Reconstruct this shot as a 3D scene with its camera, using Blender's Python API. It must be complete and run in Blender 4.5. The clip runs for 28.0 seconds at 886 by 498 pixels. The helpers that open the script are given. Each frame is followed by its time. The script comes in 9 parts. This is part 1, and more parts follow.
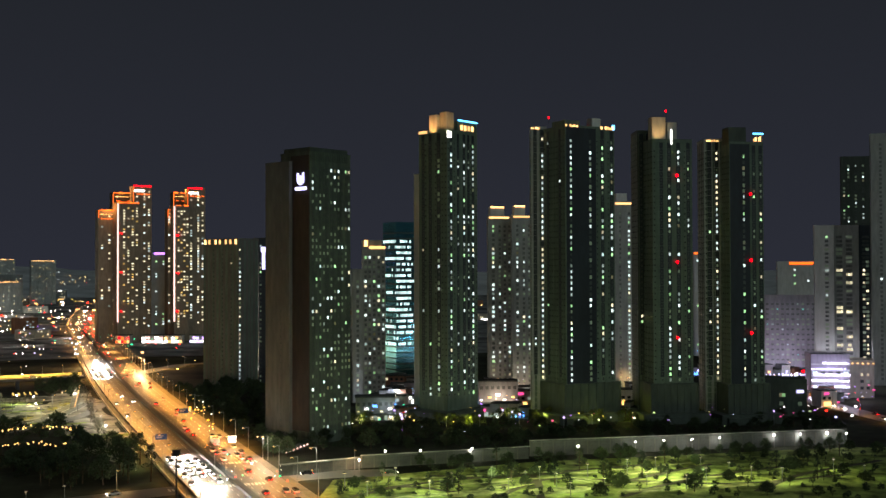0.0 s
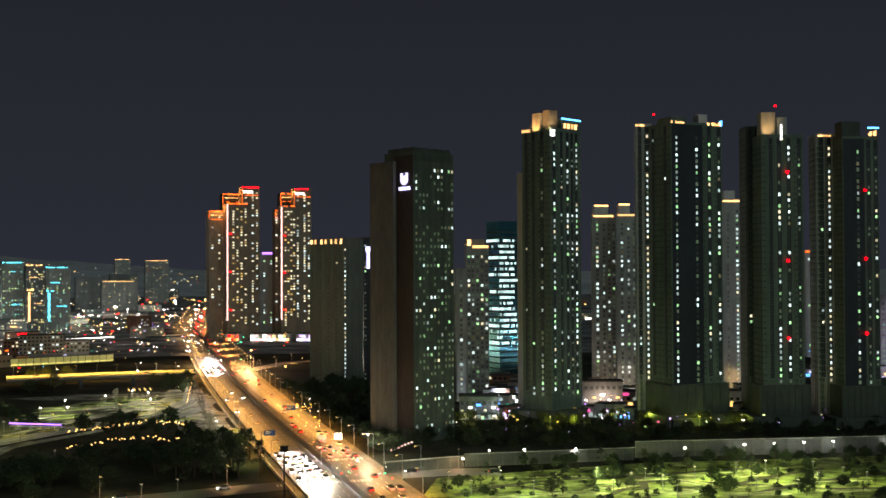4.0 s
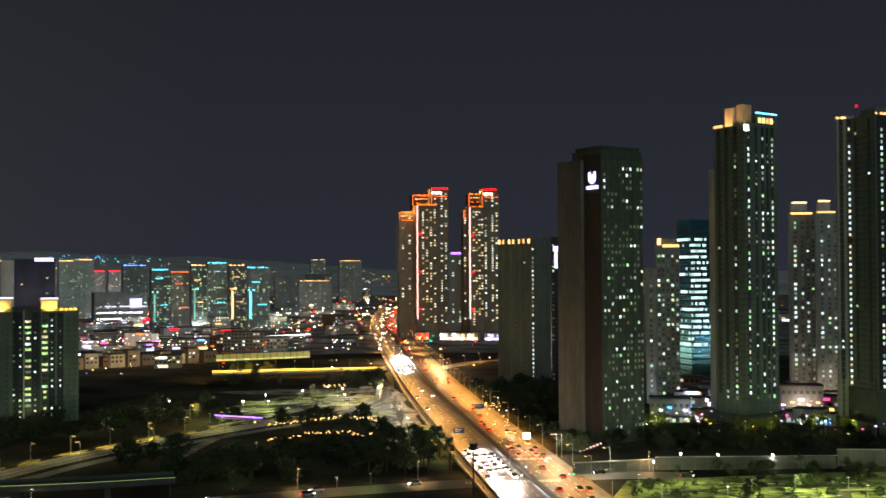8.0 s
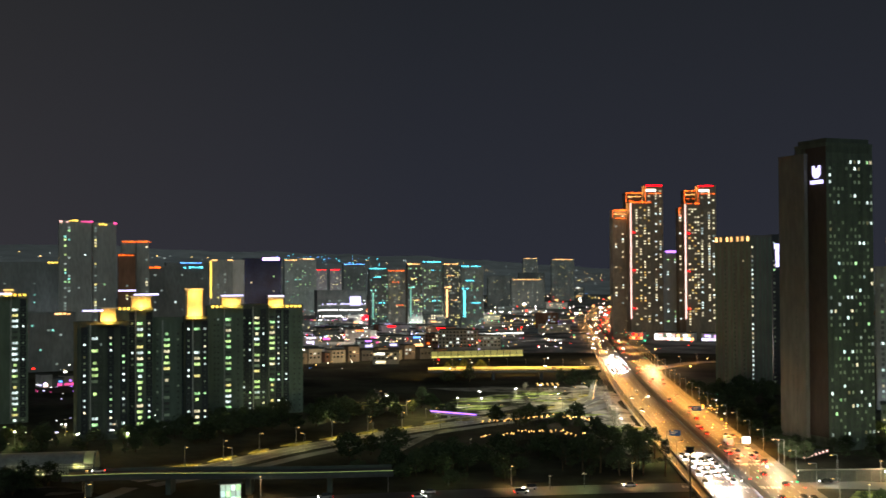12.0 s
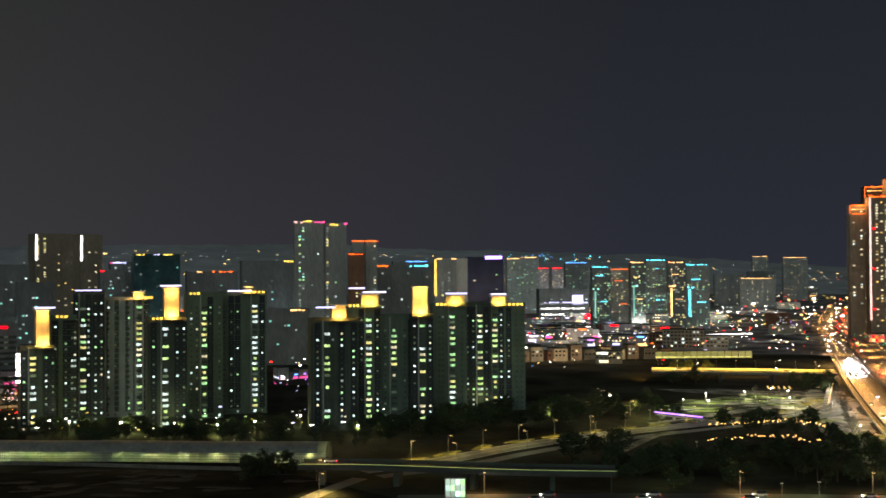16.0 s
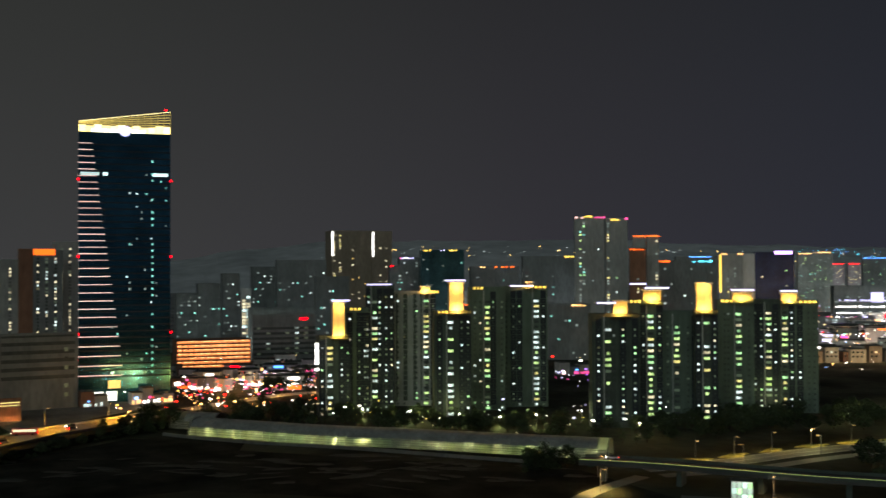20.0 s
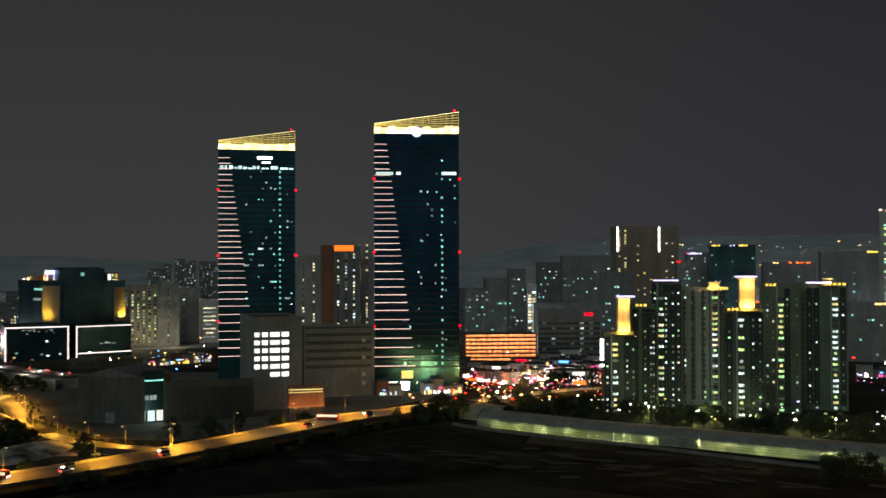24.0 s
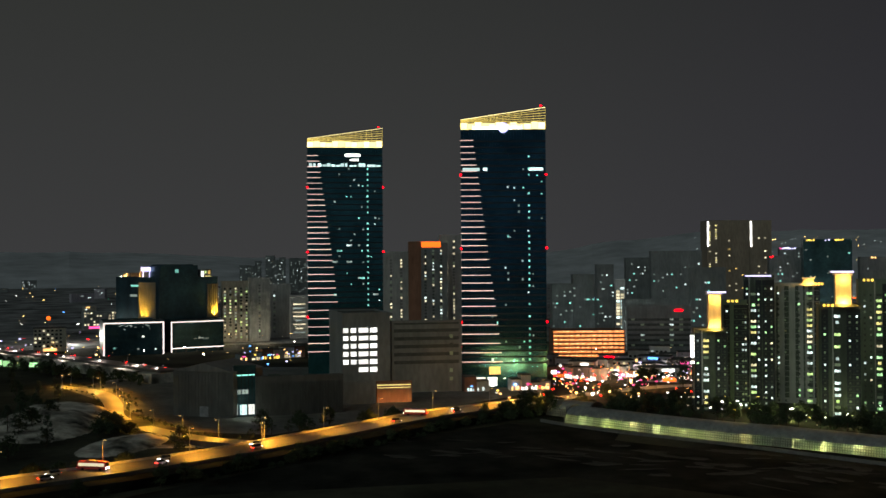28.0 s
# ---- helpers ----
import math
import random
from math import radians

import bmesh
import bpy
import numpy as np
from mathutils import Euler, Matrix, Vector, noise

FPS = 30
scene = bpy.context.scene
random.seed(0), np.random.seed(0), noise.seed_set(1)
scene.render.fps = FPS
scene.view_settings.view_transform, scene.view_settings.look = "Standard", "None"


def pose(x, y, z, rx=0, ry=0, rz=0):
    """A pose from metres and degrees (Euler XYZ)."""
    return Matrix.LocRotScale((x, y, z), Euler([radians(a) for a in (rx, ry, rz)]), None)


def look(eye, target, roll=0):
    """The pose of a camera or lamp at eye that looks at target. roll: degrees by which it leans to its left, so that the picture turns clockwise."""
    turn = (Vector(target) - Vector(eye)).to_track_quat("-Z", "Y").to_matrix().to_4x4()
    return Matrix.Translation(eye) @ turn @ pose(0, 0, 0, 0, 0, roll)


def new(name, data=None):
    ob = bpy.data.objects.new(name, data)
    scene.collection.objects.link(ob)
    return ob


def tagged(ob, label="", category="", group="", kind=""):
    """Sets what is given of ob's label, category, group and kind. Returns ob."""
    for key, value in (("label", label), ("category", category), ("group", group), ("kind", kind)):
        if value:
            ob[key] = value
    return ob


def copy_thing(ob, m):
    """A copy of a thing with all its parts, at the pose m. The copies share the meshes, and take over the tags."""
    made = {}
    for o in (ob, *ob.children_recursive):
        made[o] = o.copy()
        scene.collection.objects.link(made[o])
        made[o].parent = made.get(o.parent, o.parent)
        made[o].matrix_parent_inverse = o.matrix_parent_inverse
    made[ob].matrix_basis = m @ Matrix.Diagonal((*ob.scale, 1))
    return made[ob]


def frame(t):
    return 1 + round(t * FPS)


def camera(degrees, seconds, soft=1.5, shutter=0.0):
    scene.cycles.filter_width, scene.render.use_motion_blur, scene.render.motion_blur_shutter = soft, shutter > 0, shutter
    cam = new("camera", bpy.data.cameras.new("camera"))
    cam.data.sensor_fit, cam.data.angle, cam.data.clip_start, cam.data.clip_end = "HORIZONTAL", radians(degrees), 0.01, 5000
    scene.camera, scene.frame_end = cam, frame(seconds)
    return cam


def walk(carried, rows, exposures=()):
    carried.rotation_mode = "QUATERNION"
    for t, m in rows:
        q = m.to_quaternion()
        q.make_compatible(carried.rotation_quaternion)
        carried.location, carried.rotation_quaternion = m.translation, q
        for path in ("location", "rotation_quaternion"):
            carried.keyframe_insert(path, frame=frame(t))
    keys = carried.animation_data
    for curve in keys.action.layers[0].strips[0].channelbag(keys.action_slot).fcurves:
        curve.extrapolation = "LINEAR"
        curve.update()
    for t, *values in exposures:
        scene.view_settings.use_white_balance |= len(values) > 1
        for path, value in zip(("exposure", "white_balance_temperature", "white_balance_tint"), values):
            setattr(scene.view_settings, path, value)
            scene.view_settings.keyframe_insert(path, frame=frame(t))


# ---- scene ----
import collections

cam = camera(44.49, 28.0, soft=1.5, shutter=0.7)
EYE = (0.0, 0.0, 78.0)
# seconds, tilt over level, roll, pan to the left, in degrees
TURNS = (
    (0, 1.097, -0.165, 0.000), (0.5, 1.101, -0.171, 0.238), (1, 1.097, -0.179, 0.614), (1.5, 1.082, -0.190, 1.173),
    (2, 1.074, -0.203, 1.845), (2.5, 1.076, -0.215, 2.631), (3, 1.074, -0.227, 3.545), (3.5, 1.072, -0.237, 4.491),
    (5.5, 1.077, -0.246, 8.733), (6, 1.082, -0.253, 10.022), (6.5, 1.087, -0.258, 11.332), (7, 1.092, -0.264, 12.668),
    (7.5, 1.097, -0.271, 14.002), (8, 1.101, -0.281, 15.358), (8.5, 1.104, -0.292, 16.708), (9, 1.108, -0.302, 18.066),
    (9.5, 1.114, -0.311, 19.435), (10, 1.118, -0.316, 20.814), (10.5, 1.116, -0.315, 22.218), (11, 1.109, -0.311, 23.666),
    (11.5, 1.099, -0.308, 25.104), (12, 1.093, -0.305, 26.557), (12.5, 1.093, -0.304, 28.010), (14.5, 1.098, -0.306, 33.871),
    (15, 1.098, -0.310, 35.339), (15.5, 1.090, -0.307, 36.805), (16, 1.072, -0.295, 38.254), (16.5, 1.051, -0.281, 39.728),
    (17, 1.040, -0.270, 41.434), (17.5, 1.028, -0.262, 43.361), (18, 1.005, -0.257, 45.293), (18.5, 0.979, -0.250, 47.210),
    (19, 0.957, -0.241, 49.127), (19.5, 0.928, -0.229, 51.040), (20, 0.893, -0.213, 53.017), (20.5, 0.865, -0.192, 55.057),
    (21, 0.842, -0.168, 57.124), (21.5, 0.818, -0.145, 59.219), (22, 0.792, -0.135, 61.317), (22.5, 0.745, -0.150, 63.382),
    (24.5, 0.685, -0.184, 68.675), (25, 0.646, -0.222, 68.932), (25.5, 0.624, -0.253, 69.312), (26, 0.607, -0.280, 69.830),
    (26.5, 0.593, -0.306, 70.533), (27, 0.568, -0.331, 71.290), (27.5, 0.533, -0.349, 72.060), (28, 0.515, -0.361, 72.592),
)
walk(cam, [(t, pose(*EYE, 90 + tilt, 0, pan) @ pose(0, 0, 0, 0, 0, roll)) for t, tilt, roll, pan in TURNS], [(0.0, 0.09), (28.0, 0.09)])

# ---- world and large lights ----
world = bpy.data.worlds.new("night_sky")
scene.world = world
world.use_nodes = True
wn, wl_ = world.node_tree.nodes, world.node_tree.links
wn.clear()
w_out, w_bg = wn.new("ShaderNodeOutputWorld"), wn.new("ShaderNodeBackground")
w_co, w_sep = wn.new("ShaderNodeTexCoord"), wn.new("ShaderNodeSeparateXYZ")
w_up, w_side, w_mix = wn.new("ShaderNodeValToRGB"), wn.new("ShaderNodeValToRGB"), wn.new("ShaderNodeMix")
wl_.new(w_co.outputs["Generated"], w_sep.inputs[0])
wl_.new(w_sep.outputs["Z"], w_up.inputs[0])
w_up.color_ramp.elements[0].position, w_up.color_ramp.elements[0].color = 0.0, (0.0222, 0.0240, 0.0345, 1)
w_up.color_ramp.elements[1].position, w_up.color_ramp.elements[1].color = 0.30, (0.0138, 0.0158, 0.0200, 1)
wl_.new(w_sep.outputs["X"], w_side.inputs[0])
w_side.color_ramp.elements[0].position, w_side.color_ramp.elements[0].color = 0.02, (1.84, 1.71, 1.22, 1)
w_side.color_ramp.elements[1].position, w_side.color_ramp.elements[1].color = 0.27, (1.0, 1.0, 1.0, 1)
w_mid = w_side.color_ramp.elements.new(0.13)
w_mid.color = (1.38, 1.23, 1.04, 1)
w_map = wn.new("ShaderNodeMapRange")
w_map.inputs["From Min"].default_value, w_map.inputs["From Max"].default_value = -1.0, 1.0
wl_.new(w_sep.outputs["X"], w_map.inputs["Value"])
wl_.new(w_map.outputs["Result"], w_side.inputs[0])
w_mix.data_type, w_mix.blend_type = "RGBA", "MULTIPLY"
w_mix.inputs["Factor"].default_value = 1.0
wl_.new(w_up.outputs[0], w_mix.inputs[6])
wl_.new(w_side.outputs[0], w_mix.inputs[7])
wl_.new(w_mix.outputs[2], w_bg.inputs["Color"])
wl_.new(w_bg.outputs[0], w_out.inputs["Surface"])


def lamp(name, kind, at, power, colour, to=None, size=0.5, spread=2.4, blend=0.6):
    data = bpy.data.lights.new(name, kind)
    data.energy, data.color = power, colour
    ob = new(name, data)
    ob.matrix_world = look(at, to) if to else Matrix.Translation(at)
    if kind == "SUN":
        data.angle = radians(size)
    elif kind == "SPOT":
        data.spot_size, data.spot_blend, data.shadow_soft_size = spread, blend, size
    else:
        data.shadow_soft_size = size
    return ob


# wide fill lamp added behind the viewpoint to brighten the walls facing it
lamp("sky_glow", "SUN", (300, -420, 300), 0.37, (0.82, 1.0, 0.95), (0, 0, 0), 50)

# ---- materials ----
M = {}


def nodes_of(name):
    mat = bpy.data.materials.new(name)
    mat.use_nodes = True
    return mat, mat.node_tree.nodes, mat.node_tree.links, mat.node_tree.nodes["Principled BSDF"]


def surface(name, colour, rough=0.8, scale=0.35, vary=0.35, metal=0.0, bump=0.15, streak=1.0, fine=6.0, tint=None):
    """Base colour with broad stains and fine grain; streak stretches the stains down the wall."""
    mat, n, k, b = nodes_of(name)
    co, mp = n.new("ShaderNodeTexCoord"), n.new("ShaderNodeMapping")
    mp.inputs["Scale"].default_value = (1, 1, streak)
    k.new(co.outputs["Object"], mp.inputs["Vector"])
    big, small = n.new("ShaderNodeTexNoise"), n.new("ShaderNodeTexNoise")
    big.inputs["Scale"].default_value, big.inputs["Detail"].default_value = scale, 5
    small.inputs["Scale"].default_value, small.inputs["Detail"].default_value = scale * fine, 4
    for t in (big, small):
        k.new(mp.outputs[0], t.inputs["Vector"])
    ramp, mix = n.new("ShaderNodeValToRGB"), n.new("ShaderNodeMix")
    low = tuple(c * (1 - vary) for c in (tint or colour))
    high = tuple(min(1, c * (1 + vary)) for c in colour)
    ramp.color_ramp.elements[0].position, ramp.color_ramp.elements[0].color = 0.32, (*low, 1)
    ramp.color_ramp.elements[1].position, ramp.color_ramp.elements[1].color = 0.68, (*high, 1)
    k.new(big.outputs["Fac"], ramp.inputs[0])
    mix.data_type, mix.blend_type = "RGBA", "OVERLAY"
    mix.inputs["Factor"].default_value = 0.45
    k.new(ramp.outputs[0], mix.inputs[6])
    k.new(small.outputs["Fac"], mix.inputs[7])
    k.new(mix.outputs[2], b.inputs["Base Color"])
    b.inputs["Roughness"].default_value, b.inputs["Metallic"].default_value = rough, metal
    if rough >= 0.9:
        b.inputs["Specular IOR Level"].default_value = 0.08
    if bump:
        bp = n.new("ShaderNodeBump")
        bp.inputs["Strength"].default_value = bump
        k.new(small.outputs["Fac"], bp.inputs["Height"])
        k.new(bp.outputs[0], b.inputs["Normal"])
    M[name] = mat
    return mat


def glow(name, colour, strength, vary=0.5, shines=False):
    """A thing that gives off light; its brightness differs from piece to piece."""
    mat, n, k, b = nodes_of(name)
    b.inputs["Base Color"].default_value = (*[min(1, c) * 0.5 for c in colour], 1)
    b.inputs["Roughness"].default_value = 0.3
    b.inputs["Emission Color"].default_value = (*colour, 1)
    info, geo, add = n.new("ShaderNodeObjectInfo"), n.new("ShaderNodeNewGeometry"), n.new("ShaderNodeMath")
    wrap, rng = n.new("ShaderNodeMath"), n.new("ShaderNodeMapRange")
    k.new(info.outputs["Random"], add.inputs[0])
    k.new(geo.outputs["Random Per Island"], add.inputs[1])
    wrap.operation = "FRACT"
    k.new(add.outputs[0], wrap.inputs[0])
    rng.inputs["To Min"].default_value, rng.inputs["To Max"].default_value = strength * (1 - vary), strength * (1 + vary)
    k.new(wrap.outputs[0], rng.inputs["Value"])
    k.new(rng.outputs[0], b.inputs["Emission Strength"])
    if not shines:
        mat.cycles.emission_sampling = "NONE"
    M[name] = mat
    return mat


surface("paint_beige", (0.40, 0.37, 0.30), 0.85, 0.08, 0.12, streak=0.25)
surface("paint_tan", (0.26, 0.21, 0.155), 0.85, 0.08, 0.15, streak=0.25)
surface("glass_navy", (0.025, 0.035, 0.11), 0.25, 0.05, 0.4, metal=0.5, bump=0)
# far walls take this grey in place of near-black, as painted haze
surface("paint_slate", (0.185, 0.198, 0.195), 0.7, 0.08, 0.2, streak=0.3)
surface("glass_office", (0.04, 0.10, 0.12), 0.34, 0.05, 0.4, metal=0.7, bump=0)
surface("field_snow", (0.064, 0.063, 0.056), 0.95, 0.05, 0.5, bump=0.3, fine=8)
surface("cladding_umber", (0.088, 0.084, 0.074), 0.75, 0.08, 0.25, streak=0.3)
surface("paint_brown", (0.040, 0.027, 0.024), 0.7, 0.1, 0.25, streak=0.3)
surface("paint_grey", (0.36, 0.37, 0.35), 0.85, 0.08, 0.15, streak=0.25)
surface("paint_moss", (0.108, 0.146, 0.114), 0.85, 0.08, 0.18, streak=0.25)
surface("paint_olive", (0.128, 0.166, 0.130), 0.85, 0.08, 0.18, streak=0.25)
surface("paint_charcoal", (0.078, 0.100, 0.078), 0.75, 0.1, 0.25, streak=0.3)
surface("tunnel_rib", (0.16, 0.16, 0.15), 0.6, 0.5, 0.2)
surface("paint_stone", (0.135, 0.130, 0.118), 0.85, 0.08, 0.18, streak=0.25)
surface("tunnel_roof", (0.21, 0.21, 0.19), 0.7, 0.1, 0.2)
surface("paint_dark", (0.058, 0.074, 0.060), 0.7, 0.1, 0.25, streak=0.3)
surface("paint_black", (0.016, 0.023, 0.031), 0.6, 0.1, 0.3, streak=0.3)
surface("paint_light", (0.62, 0.62, 0.60), 0.85, 0.08, 0.1, streak=0.25)
surface("paint_mauve", (0.36, 0.33, 0.37), 0.85, 0.08, 0.12, streak=0.25)
surface("paint_rust", (0.26, 0.13, 0.08), 0.85, 0.08, 0.2, streak=0.25)
surface("roof_felt", (0.08, 0.085, 0.08), 0.95, 0.2, 0.3)
surface("glass_dark", (0.030, 0.036, 0.036), 0.12, 0.3, 0.3, bump=0)
surface("glass_grey", (0.060, 0.072, 0.066), 0.35, 0.3, 0.3, bump=0)
surface("glass_pale", (0.17, 0.18, 0.175), 0.4, 0.3, 0.3, bump=0)
surface("glass_teal", (0.10, 0.36, 0.38), 0.16, 0.05, 0.4, metal=0.9, bump=0)
surface("glass_blue", (0.06, 0.24, 0.35), 0.16, 0.05, 0.4, metal=0.9, bump=0)
surface("metal_grey", (0.30, 0.30, 0.31), 0.45, 0.6, 0.2, metal=0.8, bump=0.05)
surface("steel_dark", (0.05, 0.05, 0.055), 0.5, 0.8, 0.2, metal=0.6, bump=0.05)
surface("concrete", (0.34, 0.33, 0.30), 0.9, 0.12, 0.25)
surface("panel_white", (0.085, 0.088, 0.086), 0.6, 0.15, 0.2)
surface("asphalt", (0.070, 0.068, 0.064), 0.48, 0.05, 0.35, bump=0.1, fine=12)
surface("line_paint", (0.70, 0.69, 0.64), 0.7, 0.6, 0.25, bump=0.05)
surface("asphalt_pale", (0.17, 0.168, 0.155), 0.75, 0.06, 0.35, bump=0.1, fine=12)
surface("pavers", (0.13, 0.12, 0.105), 0.85, 0.15, 0.25)
surface("earth", (0.042, 0.043, 0.029), 0.95, 0.02, 0.6, bump=0.3, fine=9, tint=(0.016, 0.019, 0.011))
surface("ground_haze", (0.20, 0.20, 0.195), 0.95, 0.02, 0.7, bump=0, fine=10)
surface("yard", (0.125, 0.122, 0.108), 0.9, 0.03, 0.35, bump=0.1, fine=9)
surface("field", (0.016, 0.017, 0.013), 0.95, 0.05, 0.8, bump=0.4, fine=7, tint=(0.008, 0.010, 0.007))
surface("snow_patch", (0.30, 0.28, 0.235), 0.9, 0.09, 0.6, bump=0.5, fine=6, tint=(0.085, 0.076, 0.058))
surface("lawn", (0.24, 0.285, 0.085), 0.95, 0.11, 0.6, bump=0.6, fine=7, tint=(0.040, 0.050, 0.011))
# paler grass colour that holds the lamp light on the lawn
surface("lawn_lit", (0.40, 0.41, 0.20), 0.95, 0.16, 0.55, bump=0.6, fine=7, tint=(0.12, 0.14, 0.04))
surface("path_gravel", (0.075, 0.066, 0.050), 0.9, 0.2, 0.25)
surface("bank_earth", (0.34, 0.32, 0.27), 0.95, 0.09, 0.75, bump=0.6, fine=7, tint=(0.070, 0.066, 0.050))
# golden grass tone that carries the light pools of the river road
surface("pool_grass", (0.26, 0.23, 0.08), 0.95, 0.15, 0.6, bump=0.5, fine=8, tint=(0.10, 0.10, 0.03))
surface("bark_pale", (0.20, 0.185, 0.155), 0.9, 1.5, 0.35, bump=0.3)
surface("bark", (0.075, 0.055, 0.040), 0.95, 1.5, 0.4, bump=0.4)
surface("leaf_dark", (0.034, 0.053, 0.020), 0.8, 0.5, 0.5, bump=0)
# lit copy of the dark leaf, with the garden lamps' light in it
surface("leaf_lit", (0.105, 0.125, 0.030), 0.8, 0.5, 0.5, bump=0)
surface("leaf_pine", (0.026, 0.042, 0.020), 0.8, 0.5, 0.5, bump=0)
# far paler than woodland: the night haze is put into this colour
surface("hill_haze", (0.45, 0.46, 0.47), 1.0, 0.002, 0.12, bump=0)
surface("tyre", (0.02, 0.02, 0.02), 0.9, 2, 0.2)
surface("car_white", (0.70, 0.70, 0.70), 0.3, 1, 0.1, bump=0)
surface("car_black", (0.03, 0.03, 0.035), 0.25, 1, 0.2, bump=0)
surface("car_silver", (0.40, 0.41, 0.42), 0.3, 1, 0.1, metal=0.6, bump=0)
surface("bus_red", (0.50, 0.05, 0.04), 0.4, 1, 0.1, bump=0)
surface("sign_blue", (0.02, 0.08, 0.30), 0.5, 1, 0.1, bump=0)


def translucent(name, colour, share, rough=0.4):
    """A milky sheet that lets part of the light behind it through, with dirt in soft patches."""
    mat, n, k, b = nodes_of(name)
    tr, mix, nz, rp = n.new("ShaderNodeBsdfTranslucent"), n.new("ShaderNodeMixShader"), n.new("ShaderNodeTexNoise"), n.new("ShaderNodeMapRange")
    co = n.new("ShaderNodeTexCoord")
    k.new(co.outputs["Object"], nz.inputs["Vector"])
    nz.inputs["Scale"].default_value, nz.inputs["Detail"].default_value = 0.9, 5
    rp.inputs["To Min"].default_value, rp.inputs["To Max"].default_value = share * 0.45, min(1.0, share * 1.5)
    k.new(nz.outputs["Fac"], rp.inputs["Value"])
    b.inputs["Base Color"].default_value = (*[c * 0.4 for c in colour], 1)
    b.inputs["Roughness"].default_value = rough
    tr.inputs["Color"].default_value = (*colour, 1)
    k.new(rp.outputs[0], mix.inputs[0])
    k.new(b.outputs[0], mix.inputs[1])
    k.new(tr.outputs[0], mix.inputs[2])
    k.new(mix.outputs[0], n["Material Output"].inputs["Surface"])
    M[name] = mat
    return mat


translucent("tunnel_sheet", (0.62, 0.64, 0.56), 0.6)
glow("lit_cool", (0.84, 1.0, 0.98), 0.98, 0.75)
glow("lit_green", (0.52, 1.0, 0.44), 0.9, 0.65)
glow("lit_warm", (1.0, 0.86, 0.55), 0.95, 0.6)
glow("lit_amber", (1.0, 0.62, 0.16), 0.9, 0.5)
glow("lit_dim", (0.70, 0.85, 0.78), 0.32, 0.7)
glow("lit_teal", (0.35, 1.0, 0.85), 0.85, 0.6)
glow("lit_white", (1.0, 1.0, 0.93), 1.5, 0.35)
glow("led_frame", (1.0, 0.84, 0.78), 1.4, 0.2)
glow("lit_lime", (0.70, 1.0, 0.36), 0.95, 0.55)
glow("lit_yellow", (1.0, 0.86, 0.30), 0.9, 0.5)
glow("lit_faint", (0.80, 1.0, 0.70), 0.030, 0.85)
glow("lit_ember", (1.0, 0.86, 0.46), 0.07, 0.85)
glow("lit_office", (0.74, 1.0, 0.97), 1.15, 0.6)
glow("deck_orange", (1.0, 0.30, 0.08), 1.25, 0.35)
glow("led_orange", (1.0, 0.14, 0.012), 2.6, 0.35)
glow("led_warm", (1.0, 0.52, 0.18), 2.6, 0.45)
glow("led_rose", (1.0, 0.56, 0.52), 1.7, 0.25)
glow("market_white", (0.78, 0.74, 1.0), 4.5, 0.3, True)
glow("neon_shine", (1.0, 0.7, 0.6), 5.0, 0.4, True)
glow("led_gold", (1.0, 0.66, 0.10), 2.0, 0.4)
glow("led_white", (1.0, 0.97, 0.92), 4.0, 0.3)
glow("led_violet", (0.46, 0.18, 1.0), 2.5, 0.2)
glow("led_bar", (1.0, 0.62, 0.54), 1.55, 0.35)
glow("crown_gold", (1.0, 0.74, 0.16), 0.75, 0.4)
glow("crown_yellow", (1.0, 0.82, 0.34), 2.2, 0.3)
glow("led_lilac", (0.62, 0.36, 1.0), 3.0, 0.3)
glow("led_blue", (0.10, 0.35, 1.0), 3.6, 0.4)
glow("led_azure", (0.10, 0.48, 1.0), 4.0, 0.3)
glow("led_cyan", (0.10, 0.78, 1.0), 3.6, 0.4)
glow("led_bluewhite", (0.62, 0.58, 1.0), 2.3, 0.3)
glow("led_red", (1.0, 0.0, 0.006), 5.0, 0.3)
glow("led_pink", (1.0, 0.08, 0.32), 1.8, 0.4)
glow("led_green", (0.05, 1.0, 0.45), 2.0, 0.3)
glow("lamp_warm", (1.0, 0.60, 0.18), 6.0, 0.5)
glow("lens_amber", (1.0, 0.62, 0.20), 2.2, 0.4)
glow("lamp_white", (1.0, 0.96, 0.86), 12.0, 0.5)
glow("bulb_warm", (1.0, 0.52, 0.15), 3.0, 0.5)
glow("barrier_lit", (0.62, 0.66, 0.22), 0.20, 0.35)
glow("barrier_foot", (0.86, 0.84, 0.24), 0.62, 0.35)
glow("rail_glow", (0.62, 0.80, 0.26), 0.30, 0.4)
glow("head_light", (1.0, 0.95, 0.85), 40.0, 0.4)
glow("far_head", (1.0, 0.93, 0.8), 9.0, 0.5)
glow("far_tail", (1.0, 0.012, 0.006), 6.0, 0.5)
glow("tail_light", (1.0, 0.006, 0.003), 17.0, 0.4)


